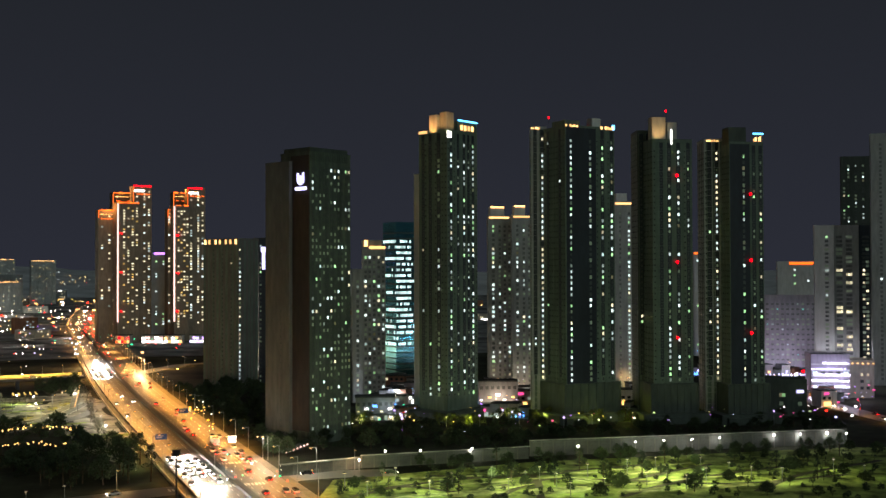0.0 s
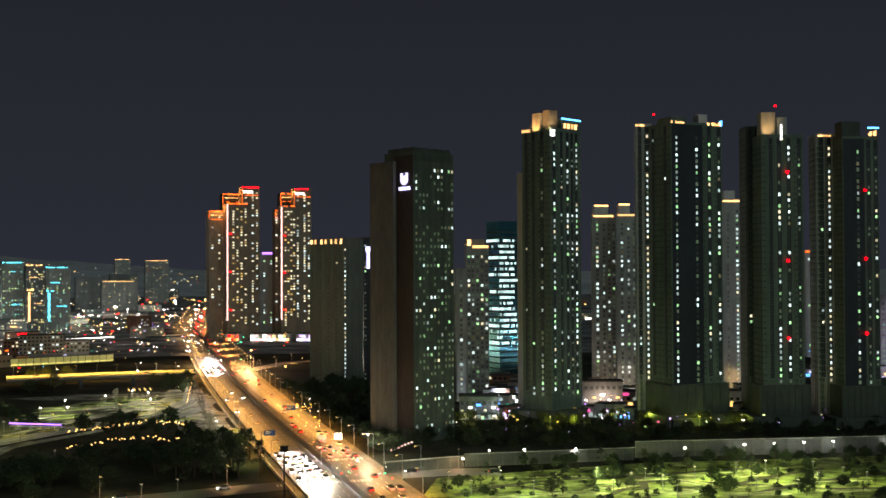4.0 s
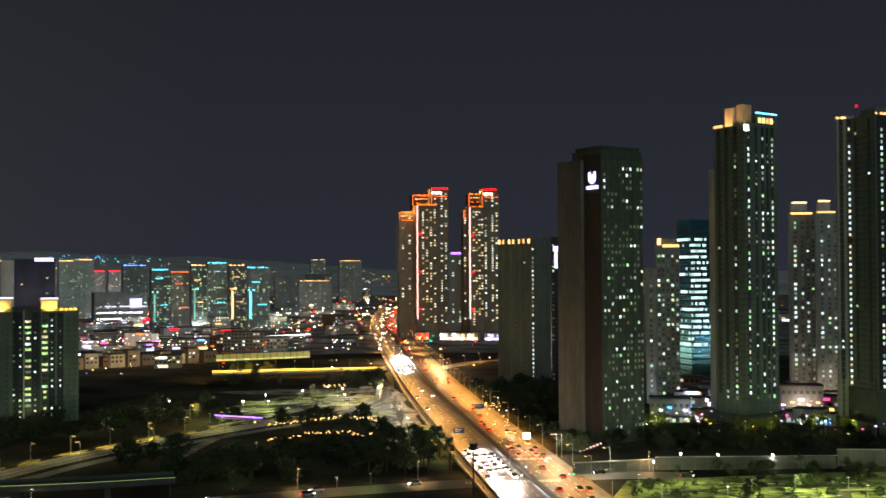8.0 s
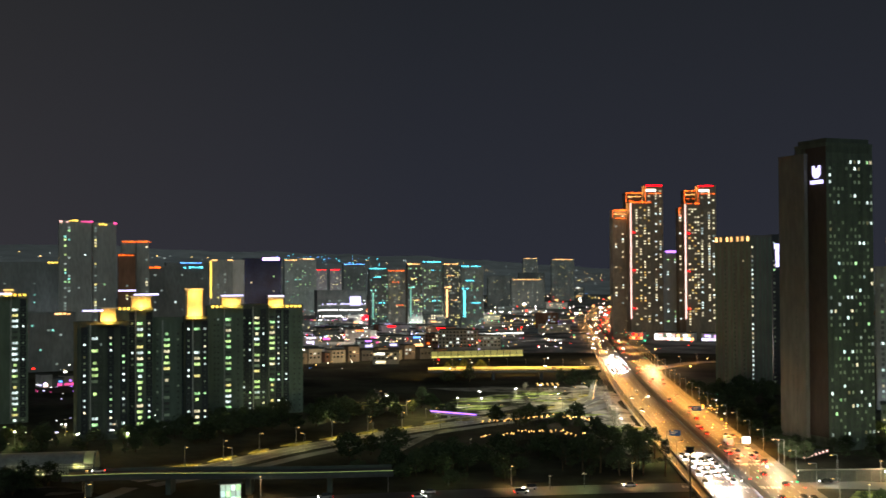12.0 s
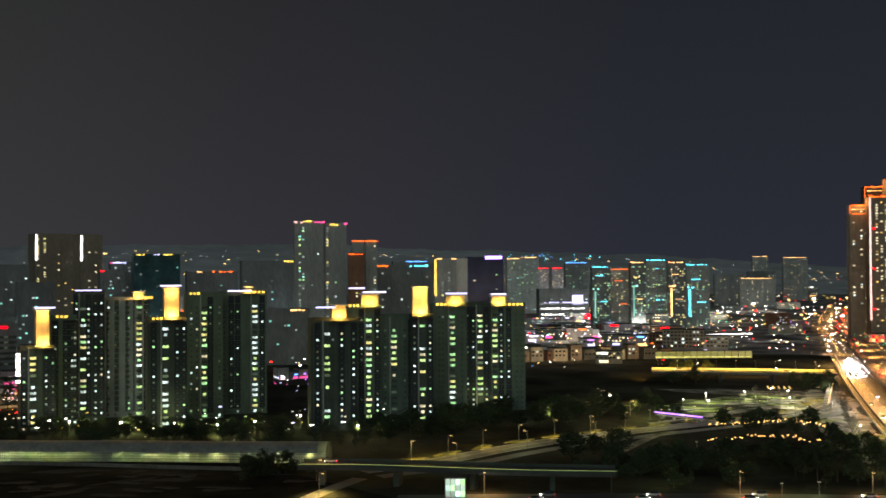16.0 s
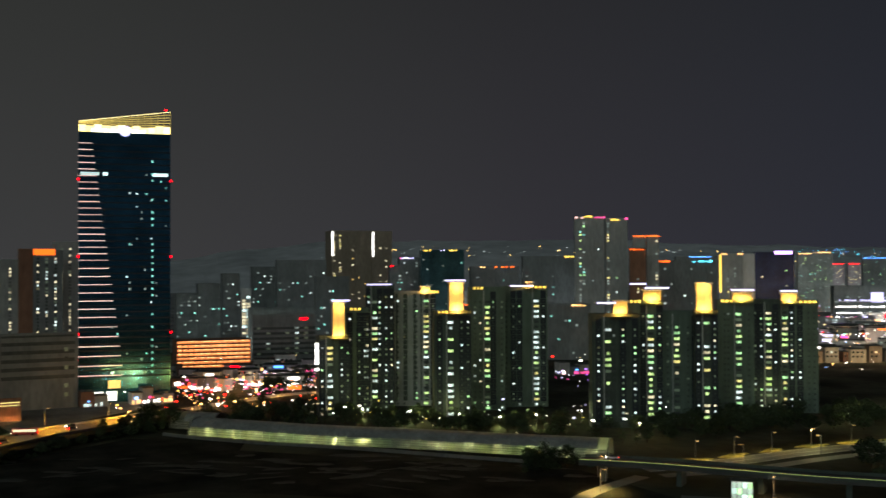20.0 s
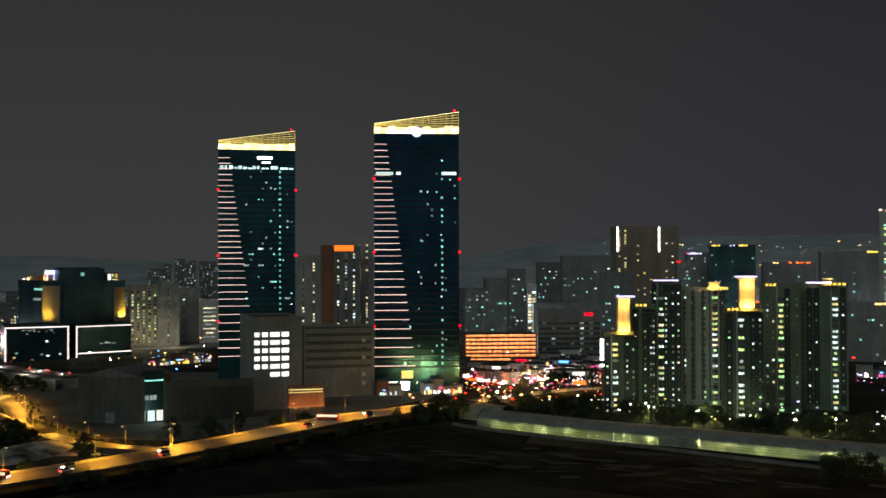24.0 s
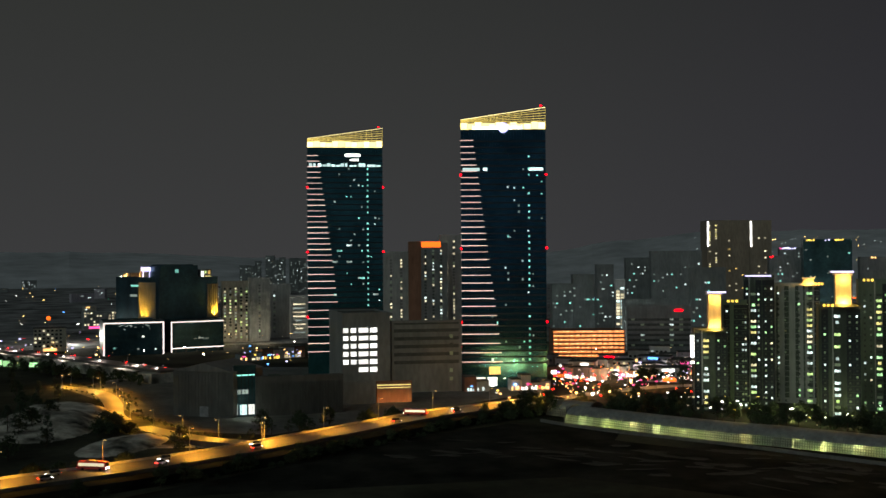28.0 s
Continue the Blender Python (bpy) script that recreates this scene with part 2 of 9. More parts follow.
# ---- builders ----
def solid(boxes_, name="solid"):
    """One mesh of upright boxes, each (x0, y0, z0, x1, y1, z1)."""
    c = np.array(boxes_, float).reshape(-1, 6)
    order = np.array([[0, 1, 2], [3, 1, 2], [3, 4, 2], [0, 4, 2], [0, 1, 5], [3, 1, 5], [3, 4, 5], [0, 4, 5]])
    v = c[:, order].reshape(-1, 3)
    f = np.array([[0, 3, 2, 1], [4, 5, 6, 7], [0, 1, 5, 4], [1, 2, 6, 5], [2, 3, 7, 6], [3, 0, 4, 7]])
    faces = (f[None] + 8 * np.arange(len(c))[:, None, None]).reshape(-1, 4)
    me = bpy.data.meshes.new(name)
    me.from_pydata(v.tolist(), [], faces.tolist())
    return me


def prism(r0, r1, z0, z1, n=10, name="prism"):
    """A tapered round post along z."""
    a = np.linspace(0, 2 * math.pi, n, endpoint=False)
    v = [(r0 * math.cos(t), r0 * math.sin(t), z0) for t in a] + [(r1 * math.cos(t), r1 * math.sin(t), z1) for t in a]
    f = [(i, (i + 1) % n, n + (i + 1) % n, n + i) for i in range(n)] + [tuple(range(n))[::-1], tuple(range(n, 2 * n))]
    me = bpy.data.meshes.new(name)
    me.from_pydata(v, [], f)
    return me


def thing(name, label, category, m, group=""):
    ob = new(name)
    ob.matrix_world = m
    ob.empty_display_size = 1.0
    return tagged(ob, label, category, group)


def part(name, me, material, parent, label="", m=None, kind=""):
    """Links a mesh as one part under a thing or under a part; m is its pose in the parent's frame."""
    if not me.materials:
        me.materials.append(M[material])
    ob = new(name, me)
    ob.parent = parent
    if m is not None:
        ob.matrix_basis = m
    return tagged(ob, label, kind=kind)


def plain(name, me, material, label, category, m=None, kind="", group=""):
    me.materials.append(M[material])
    ob = new(name, me)
    if m is not None:
        ob.matrix_world = m
    return tagged(ob, label, category, group, kind)


SHARED = {}


def pane(w, h, material, d=0.16):
    key = (round(w, 2), round(h, 2), material, d)
    if key not in SHARED:
        n = 1 if w < 1.7 else (2 if w < 2.4 else 3)
        g = w / n
        me = solid([(-w / 2 + i * g + (0.07 if i else 0), -d, -h / 2, -w / 2 + (i + 1) * g, 0, h / 2 - (0.25 if n == 3 and i == 1 else 0)) for i in range(n)], "pane")
        me.materials.append(M[material])
        SHARED[key] = me
    return SHARED[key]


def bar(x, y, yaw, b, z=0.0):
    """The pose of a site relative to the thing b."""
    return b.matrix_world.inverted() @ pose(x, y, z, 0, 0, yaw)


LIGHTS = ("lit_cool", "lit_green", "lit_cool", "lit_green", "lit_cool", "lit_cool", "lit_warm", "lit_dim", "lit_office")


def block(b, x, y, yaw, wr, wl, h, wall="paint_grey", cols=(), floor=2.9, z0=0.0, seed=1, lights=LIGHTS, far=False, foot=2, top=1, bands=True,
          slot="glass_grey", parapet=1.2, label="", roof="roof_felt", stripes=None, dark_strips=False):
    """A storeyed block of a building: its corner at x, y; one face runs wr metres along yaw, the other wl metres behind it.
    cols: (face, place along it 0..1, width, height of a window, share lit)."""
    rnd = random.Random(seed * 77 + 5)
    m = bar(x, y, yaw, b)
    n = max(1, int((h - z0) / floor))
    part("wall", solid([(0, 0, z0, wr, wl, h)]), wall, b, label, m)
    p = 0.35
    part("parapet", solid([(-0.1, -0.1, h, wr + 0.1, p, h + parapet), (-0.1, wl - p, h, wr + 0.1, wl + 0.1, h + parapet),
                           (-0.1, p, h, p, wl - p, h + parapet), (wr - p, p, h, wr + 0.1, wl - p, h + parapet)]), wall, b, "", m)
    part("roof", solid([(p, p, h + 0.004, wr - p, wl - p, h + 0.25)]), roof, b, "", m)
    if bands and not far:
        part("floor_band", solid([(-0.06, -0.06, z0 + i * floor - 0.12, wr + 0.06, wl + 0.06, z0 + i * floor + 0.12) for i in range(1, n)]), wall, b, "", m, "stuff")
    if stripes:
        for face, width in (("R", wr), ("L", wl)):
            a = rnd.uniform(0.4, 1.6)
            while a < width - 1.0:
                w = min(rnd.uniform(0.8, 2.6), width - a)
                q = (a, -0.035, z0 + 3, a + w, -0.003, h - 0.3) if face == "R" else (-0.035, a, z0 + 3, -0.003, a + w, h - 0.3)
                part("pilaster", solid([q]), stripes, b, "", m)
                a += w + rnd.uniform(1.2, 3.4)
    joined, dim = collections.defaultdict(list), collections.defaultdict(list)
    if dark_strips:
        cols = [(c[0], c[1], c[2] * 0.78, *c[3:]) for c in cols]
        # thin black slab on the wall face behind each column of windows
        for face, u, w, *_ in cols:
            c, g = u * (wr if face == "R" else wl), w / 2 + 0.55
            q = (c - g, -0.046, foot * floor, c + g, -0.038, h - 0.6) if face == "R" else (-0.046, c - g, foot * floor, -0.038, c + g, h - 0.6)
            part("dark_recess", solid([q]), "paint_black", b, "near-black strip laid behind a column of windows", m)
        vents = []
        for face, width in (("R", wr), ("L", wl)):
            for u in np.arange(1.0, width - 0.8, 2.3):
                if all(c[0] != face or abs(c[1] * width - u) > c[2] / 2 + 1.1 for c in cols):
                    for i in range(foot, n):
                        z = z0 + (i - 0.4) * floor
                        vents.append((u - 0.3, -0.07, z - 0.35, u + 0.3, -0.039, z + 0.35) if face == "R" else (-0.07, u - 0.3, z - 0.35, -0.039, u + 0.3, z + 0.35))
        if vents:
            part("small_window", solid(vents), "glass_dark", b, "", m, "stuff")
    for face, u, w, wh, share, *own in cols:
        dark = []
        for i in range(foot, n - top + 1):
            z = z0 + (i - 0.5) * floor
            lit = rnd.random() < share
            mat = rnd.choice(own[0] if own else lights)
            if face == "R":
                c, size = (u * wr, -0.05, z), (w, wh)
                q = (c[0] - w / 2, -0.14, z - wh / 2, c[0] + w / 2, -0.004, z + wh / 2)
            else:
                c = (-0.05, u * wl, z)
                q = (-0.14, c[1] - w / 2, z - wh / 2, -0.004, c[1] + w / 2, z + wh / 2)
            if not lit and not far and share >= 0.1 and rnd.random() < 0.3:
                dim["lit_ember" if rnd.random() < 0.05 else "lit_faint"].append(q)
            elif not lit:
                dark.append(q)
            elif far or w < 1.15:
                joined[mat].append(q)
            else:
                ww = w * (rnd.choice((1, 1, 1, 0.55)) if w > 2 else rnd.choice((0.85, 0.75, 0.75, 0.5)))
                wh_ = wh if w > 2 else wh * 0.86
                part("window", pane(ww, wh_, mat), mat, b, "", m @ pose(*c, 0, 0, 0 if face == "R" else -90))
        if dark and not far:
            part("window_column", solid(dark), slot, b, "", m, "stuff")
    for mat, qs in dim.items():
        part("dim_window", solid(qs), mat, b, "curtained window, dimly lit", m, "stuff")
    for mat, qs in joined.items():
        part("lit_glazing", solid(qs), mat, b, "", m, "stuff")
    return m


def strip(b, m, x0, x1, z, material, high=1.0, y=-0.6, n=0):
    """A broken line of roof lights between x0 and x1."""
    r = random.Random(int(x0 * 7 + x1 * 13 + z * 3))
    n = n or max(3, int((x1 - x0) / 2.6))
    w = (x1 - x0) / n
    q = [(x0 + i * w, y, z, x0 + i * w + w * r.uniform(0.55, 0.97), y + 0.4, z + high * r.uniform(0.55, 1.25)) for i in range(n) if r.random() < 0.9]
    return part("light_strip", solid(q), material, b, "", m, "stuff")


def row_of(face, us, w, h, share, *own):
    return [(face, u, w, h, share, *own) for u in us]


def beacon(b, m, x, y, z, mast=3.0):
    o = part("beacon", prism(0.12, 0.08, 0, mast, 6), "steel_dark", b, "", m @ pose(x, y, z))
    part("beacon_light", ball(0.6), "led_red", o, "red aviation warning light", pose(0, 0, mast + 0.5))


def ball(r):
    key = ("ball", r)
    if key not in SHARED:
        bm = bmesh.new()
        bmesh.ops.create_icosphere(bm, subdivisions=2, radius=r)
        me = bpy.data.meshes.new("ball")
        bm.to_mesh(me)
        bm.free()
        SHARED[key] = me
    return SHARED[key].copy()


def side_beacon(b, m, x, y, z):
    o = part("beacon", solid([(-0.3, -0.6, -0.3, 0.3, 0, 0.0)]), "steel_dark", b, "", m @ pose(x, y, z))
    part("beacon_light", ball(0.75), "led_red", o, "red aviation warning light", pose(0, -0.9, 0.6))


def ribbon(name, pts, width, material, z, label, category, kind="structure", thick=0.0, parent=None, off=0.0):
    """A strip of even width along a smooth line through a few points."""
    p = [Vector((*q[:2], q[2] if len(q) > 2 else 0.0)) for q in pts]
    p = [2 * p[0] - p[1]] + p + [2 * p[-1] - p[-2]]
    line = []
    for i in range(1, len(p) - 2):
        for s in np.linspace(0, 1, 9)[:-1]:
            a, b_, c, d = p[i - 1:i + 3]
            line.append(0.5 * (2 * b_ + (c - a) * s + (2 * a - 5 * b_ + 4 * c - d) * s * s + (3 * b_ - a - 3 * c + d) * s ** 3))
    line.append(p[-2])
    v, f = [], []
    for i, q in enumerate(line):
        t = (line[min(i + 1, len(line) - 1)] - line[max(i - 1, 0)]).normalized()
        s = Vector((t.y, -t.x, 0)).normalized()
        for e in (-width / 2 + off, width / 2 + off):
            v += [q + s * e + Vector((0, 0, z)), q + s * e + Vector((0, 0, z - thick))]
    k = len(line)
    for i in range(k - 1):
        a, c = 4 * i, 4 * i + 4
        f.append((a, a + 2, c + 2, c))
        if thick:
            f += [(a + 1, c + 1, c + 3, a + 3), (a, c, c + 1, a + 1), (a + 2, a + 3, c + 3, c + 2)]
    if thick:
        f += [(0, 1, 3, 2), (4 * k - 4, 4 * k - 2, 4 * k - 1, 4 * k - 3)]
    me = bpy.data.meshes.new(name)
    me.from_pydata([tuple(q) for q in v], [], f)
    if parent:
        return line, part(name, me, material, parent, label)
    return line, plain(name, me, material, label, category, None, kind)


def along(line, step, side=0.0, start=0.0):
    """Places every step metres along a line, side metres to its right: (point, heading in degrees)."""
    out, left = [], start
    for a, b_ in zip(line, line[1:]):
        seg = (b_ - a).length
        t = (b_ - a).normalized()
        s = Vector((t.y, -t.x, 0))
        while left < seg:
            out.append((a + t * left + s * side, math.degrees(math.atan2(t.y, t.x))))
            left += step
        left -= seg
    return out


# ---- ground, roads ----
def patch(q, rx, ry, yaw, material, z, label, category="patch", seed=1):
    """An uneven flat patch on the ground."""
    v = []
    for i in range(48):
        a = i * math.pi / 24
        r = 1 + 0.55 * noise.noise((math.cos(a) * 1.4, math.sin(a) * 1.4, seed * 7.3)) + 0.22 * noise.noise((math.cos(a) * 4, math.sin(a) * 4, seed * 3.1))
        v.append((rx * r * math.cos(a), ry * r * math.sin(a), 0))
    me = bpy.data.meshes.new("patch")
    me.from_pydata(v, [], [tuple(range(48))])
    return plain("ground_patch", me, material, label, category, pose(*q, z, 0, 0, yaw), "structure")


def sheet(name, pts, material, z, label, category, kind="structure"):
    me = bpy.data.meshes.new(name)
    me.from_pydata([(*p, z) for p in pts], [], [tuple(range(len(pts)))])
    return plain(name, me, material, label, category, None, kind)


sheet("ground", [(-5200, -1200), (2400, -1200), (2400, 5200), (-5200, 5200)], "earth", 0.0, "dark winter ground reaching to the hills", "ground")

# ring of ground, coloured pale to carry the haze over the far city
ring = [(-math.sin(radians(a)) * d, math.cos(radians(a)) * d) for d, turn in ((1020, 1), (3500, -1)) for a in range(-40, 116, 5)[::turn]]
sheet("ground", ring, "ground_haze", 0.015, "paved far city ground with haze put into its pale colour", "ground")
sheet("ground", [(-695.8, -20.9), (-809.6, 41.5), (-753.2, 233.9), (-593.5, 254.3), (-536.0, 160.2), (-484.2, 71.1), (-506.8, 35.8)], "yard", 0.018, "paved yard around the halls", "yard")
MAIN, _ = ribbon("road", [(60, 70), (0, 218), (-63, 367), (-103, 462), (-180, 648), (-253.5, 836.0), (-381.2, 1175.9), (-469.4, 1410.9), (-585.9, 1783.9), (-690.6, 2144.3)], 36, "asphalt", 0.05,
                 "wide asphalt main road under orange street lamps", "road")
for side in (-19.6, 19.6):
    ribbon("pavement", [tuple(p) for p in MAIN[:72:8]], 3.2, "pavers", 0.17, "paved footway along the main road", "pavement", off=side, thick=0.17)
# made wider and black so that the barrier's shadow is painted in
ribbon("median", [tuple(p) for p in MAIN[:64:8]], 2.6, "paint_black", 1.15, "low median barrier, its shadow put into width and black paint", "median", thick=1.1)
ribbon("guard_rail", [tuple(p) for p in MAIN[:64:8]], 0.3, "steel_dark", 1.3, "dark guard rail along the main road", "guard rail", off=-18.2, thick=1.2)
ribbon("parapet", [tuple(p) for p in MAIN[8:56:8]], 0.6, "concrete", 1.1, "pale stone parapet along the footway", "parapet", off=-21.6, thick=1.1)
for side in (-14.4, -10.8, -7.2, -3.6, 3.6, 7.2, 10.8, 14.4):
    bits = [(p, h) for p, h in along(MAIN[:50], 9.0, side, 2.0)]
    v, f = [], []
    for p, h in bits:
        c, s = math.cos(radians(h)), math.sin(radians(h))
        k = len(v)
        for a, e in ((-2, -0.09), (2, -0.09), (2, 0.09), (-2, 0.09)):
            v.append((p.x + c * a - s * e, p.y + s * a + c * e, 0.058))
        f.append((k, k + 1, k + 2, k + 3))
    me = bpy.data.meshes.new("lane_line")
    me.from_pydata(v, [], f)
    plain("lane_line", me, "line_paint", "dashed white lane line on the asphalt", "road marking", None, "stuff")

CROSS, _ = ribbon("road", [(-240.8, 279.6), (-182.0, 326.7), (-133.3, 362.0), (-77.6, 396.2), (-48.3, 412.8), (-18.6, 419.2)], 15, "asphalt", 0.046,
                  "asphalt cross street meeting the main road", "road")
# zebra crossing over the main road
zeb = []
for i in range(26):
    zeb.append((-17 + i * 1.35, -2.2, 0.0, -17 + i * 1.35 + 0.7, 2.2, 0.012))
plain("crosswalk", solid(zeb), "line_paint", "white zebra crossing painted over the main road", "road marking", pose(*(-81.8, 391.7), 0.056, 0, 0, 22), "structure")
plain("crosswalk", solid(zeb), "line_paint", "white zebra crossing painted over the main road", "road marking", pose(-92.5, 437.5, 0.056, 0, 0, 22), "structure")

# curving road through the river park and the elevated deck beside it
RIVER, _ = ribbon("road", [(-286.7, 310.9), (-275.6, 346.8), (-271.2, 387.1), (-262.5, 428.6), (-246.5, 477.1), (-226.2, 529.1), (-210.3, 571.9), (-213.7, 641.6)], 13, "asphalt_pale", 0.06,
                  "two-lane road curving along the river park", "road")
DECK, _ = ribbon("bridge_deck", [(-287.4, 279.8), (-266.7, 294.1), (-240.4, 307.3), (-215.1, 320.0), (-188.7, 336.5)], 13, "asphalt", 7.0,
                       "dark deck of an elevated road leaving the tunnel", "bridge", thick=1.0)
ribbon("parapet", [tuple(p) for p in DECK[::8]], 0.3, "paint_dark", 8.0, "dark green barrier of the elevated road", "barrier", off=-6.3, thick=1.0)
ribbon("parapet", [tuple(p) for p in DECK[::8]], 0.3, "paint_dark", 8.0, "dark green barrier of the elevated road", "barrier", off=6.3, thick=1.0)
ribbon("light_rail", [tuple(p) for p in DECK[::8]], 0.12, "rail_glow", 8.16, "thin yellow-green light line on the barrier", "light rail", off=6.3, thick=0.14)
for q, h in along(DECK, 28, 0, 8):
    # the shade under the deck is put into the pier's dark paint
    plain("bridge_pier", solid([(-0.9, -3.5, 0, 0.9, 3.5, 5.6)]), "paint_dark", "concrete pier painted dark for the shade under the deck", "pier", pose(q.x, q.y, 0, 0, 0, h), "", "piers of the elevated road")
EAST, _ = ribbon("road", [(-230.9, 823.9), (-217.5, 890.9), (-191.8, 919.8), (-168.8, 943.0)], 14, "asphalt", 0.045, "asphalt side road lit orange", "road")
RIGHTROAD, _ = ribbon("road", [(217.0, 700.4), (220.2, 645.7), (225.4, 589.4), (231.5, 546.1), (238.0, 500.2)], 14, "asphalt", 0.05, "city street with queued traffic", "road")
# the lamp-lit road bridge over the stream, and the lit barrier behind it
BRIDGE, _ = ribbon("bridge_deck", [(-352.7, 680.8), (-321.7, 697.7), (-286.3, 715.9), (-244.4, 736.0)], 15, "asphalt", 7.0, "long road bridge lit amber by its lamps", "bridge", thick=1.3)
for q, h in along(BRIDGE, 34, 0, 12):
    # black paint stands for the darkness below this bridge
    plain("bridge_pier", solid([(-1, -5, 0, 1, 5, 5.7)]), "paint_black", "concrete pier painted black for the shade under the bridge", "pier", pose(q.x, q.y, 0, 0, 0, h), "", "piers of the road bridge")
FARROAD, _ = ribbon("bridge_deck", [(-529.7, 1027.8), (-492.9, 1073.1), (-445.2, 1133.4), (-405.8, 1173.5)], 14, "asphalt", 6.0, "far road bridge with bright passing traffic", "bridge", thick=1.2)

ribbon("parapet", [tuple(p) for p in BRIDGE[::8]], 0.4, "concrete", 8.6, "pale sound wall of the amber-lit bridge", "parapet", off=-7.2, thick=1.7)
ribbon("parapet", [tuple(p) for p in BRIDGE[::8]], 0.4, "concrete", 7.35, "pale kerb of the amber-lit bridge", "kerb", off=7.2, thick=0.5)
# glow on the parapet stands for the light falling along it
ribbon("light_rail", [tuple(p) for p in FARROAD[6:18:4]], 0.5, "led_white", 7.5, "far bridge parapet edge made to glow white", "light rail", off=-6.4, thick=0.8)
q0, q1 = Vector((*(-434.2, 844.6), 0)), Vector((*(-367.0, 901.2), 0))
b = thing("lit_barrier", "long translucent barrier glowing yellow-green", "barrier", pose(q0.x, q0.y, 0, 0, 0, math.degrees(math.atan2(q1.y - q0.y, q1.x - q0.x))))
n = int((q1 - q0).length / 6)
for i in range(n):
    part("panel", solid([(i * 6.0 + 0.2, -0.1, 2.4, i * 6.0 + 5.8, 0.1, 6.2)]), "barrier_lit", b)
    part("foot_panel", solid([(i * 6.0 + 0.2, -0.1, 0.6, i * 6.0 + 5.8, 0.1, 2.2)]), "barrier_foot", b)
    part("post", solid([(i * 6.0 - 0.2, -0.2, 0, i * 6.0 + 0.2, 0.2, 7.0)]), "steel_dark", b)
part("cap", solid([(0, -0.8, 7.02, n * 6.0, 0.8, 7.4)]), "panel_white", b)
# amber road past the dark field, and its branch
AMBER, _ = ribbon("road", [(-360.8, -71.3), (-385.0, -32.8), (-399.8, 3.0), (-424.1, 49.1), (-448.4, 84.7), (-490.5, 146.6), (-507.1, 186.8), (-522.9, 225.6)], 17, "asphalt", 4.5,
                  "asphalt causeway road glowing under amber street lamps", "road", thick=4.6)
ribbon("kerb_wall", [tuple(p) for p in AMBER[::8]], 0.35, "concrete", 5.4, "low concrete parapet of the causeway", "parapet", off=-8.3, thick=1.0)
ribbon("kerb", [tuple(p) for p in AMBER[::8]], 0.4, "paint_dark", 4.68, "dark kerb of the causeway", "kerb", off=8.3, thick=0.3)
ribbon("bank", [(p.x, p.y) for p in AMBER[::8]], 9.0, "field", 3.4, "dark earth bank below the causeway", "bank", off=13.1, thick=3.4)
BRANCH, _ = ribbon("road", [(*(-432.4, 67.9), 4.45), (*(-445.9, 54.0), 3.8), (*(-479.8, 36.3), 1.6), (-525.5, 17.9), (-566.5, 5.6), (-618.4, 4.7), (-674.3, -2.8), (-717.1, -28.2)], 10, "asphalt", 0.052,
                   "narrow side road curving off under amber lamps", "road", thick=4.4)
NEON, _ = ribbon("road", [(-554.9, 239.4), (-567.1, 264.0), (-578.5, 294.8), (-585.4, 324.8), (-582.2, 350.0)], 12, "asphalt_pale", 0.05, "busy shopping street under orange lamps", "road")
HIGHROAD, _ = ribbon("bridge_deck", [(-1042.5, -143.7), (-933.7, -79.2), (-824.9, -17.0), (-714.0, 40.1)], 14, "asphalt", 8.0, "elevated road with traffic passing over", "bridge", thick=1.5)
ribbon("bank", [(p.x, p.y) for p in HIGHROAD[::8]], 26, "bank_earth", 6.3, "dark earth bank under the elevated road", "bank", thick=6.4)
sheet("ground", [(-355.8, 157.2), (-215.8, 275.7), (-298.3, 290.4), (-360.9, 247.0), (-420.4, 208.2), (-443.3, 222.9), (-479.3, 182.2), (-435.4, 82.2), (-405.8, 59.5), (-370.3, 2.7)],
      "field", 0.02, "dark fallow field with rough grass", "field")

# lawn of the lit park and its wall
sheet("ground", [(-44.0, 352.1), (-41.0, 403.9), (35.5, 440.5), (176.3, 474.3), (213.0, 473.7), (157.0, 349.5)], "lawn", 0.03, "winter lawn of a park lit by lamps", "lawn")
for k, pts in enumerate(([(-27.1, 385.1), (3.1, 403.2), (37.8, 416.1), (82.4, 434.6)], [(18.4, 373.0), (36.6, 402.7), (61.6, 402.3), (105.8, 395.3), (153.1, 412.0)],
                         [(32.6, 359.5), (34.5, 402.7), (31.3, 416.2)], [(55.7, 389.9), (91.0, 422.2), (107.2, 434.2)], [(109.9, 381.2), (136.0, 412.3), (178.1, 442.0)], [(-32.1, 373.7), (-13.2, 390.9), (6.9, 380.7), (23.5, 394.5)], [(60.9, 372.5), (80.7, 393.6), (108.9, 415.0), (143.1, 433.6)], [(-5.4, 412.2), (15.8, 407.4), (46.4, 415.9)])):
    ribbon("path", pts, 3.0, "path_gravel", 0.05 + 0.004 * k, "dark gravel path across the lawn", "path")
# strips and patches where lamp light on the grass is painted pale
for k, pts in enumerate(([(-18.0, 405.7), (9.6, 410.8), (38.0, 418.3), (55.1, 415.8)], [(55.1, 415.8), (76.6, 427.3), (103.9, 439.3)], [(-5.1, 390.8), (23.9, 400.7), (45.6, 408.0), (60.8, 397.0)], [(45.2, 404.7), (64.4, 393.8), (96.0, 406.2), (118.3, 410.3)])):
    ribbon("path", pts, 2.6, "lawn_lit", 0.09 + 0.004 * k, "grass strip with lamp light put in as pale colour", "path")
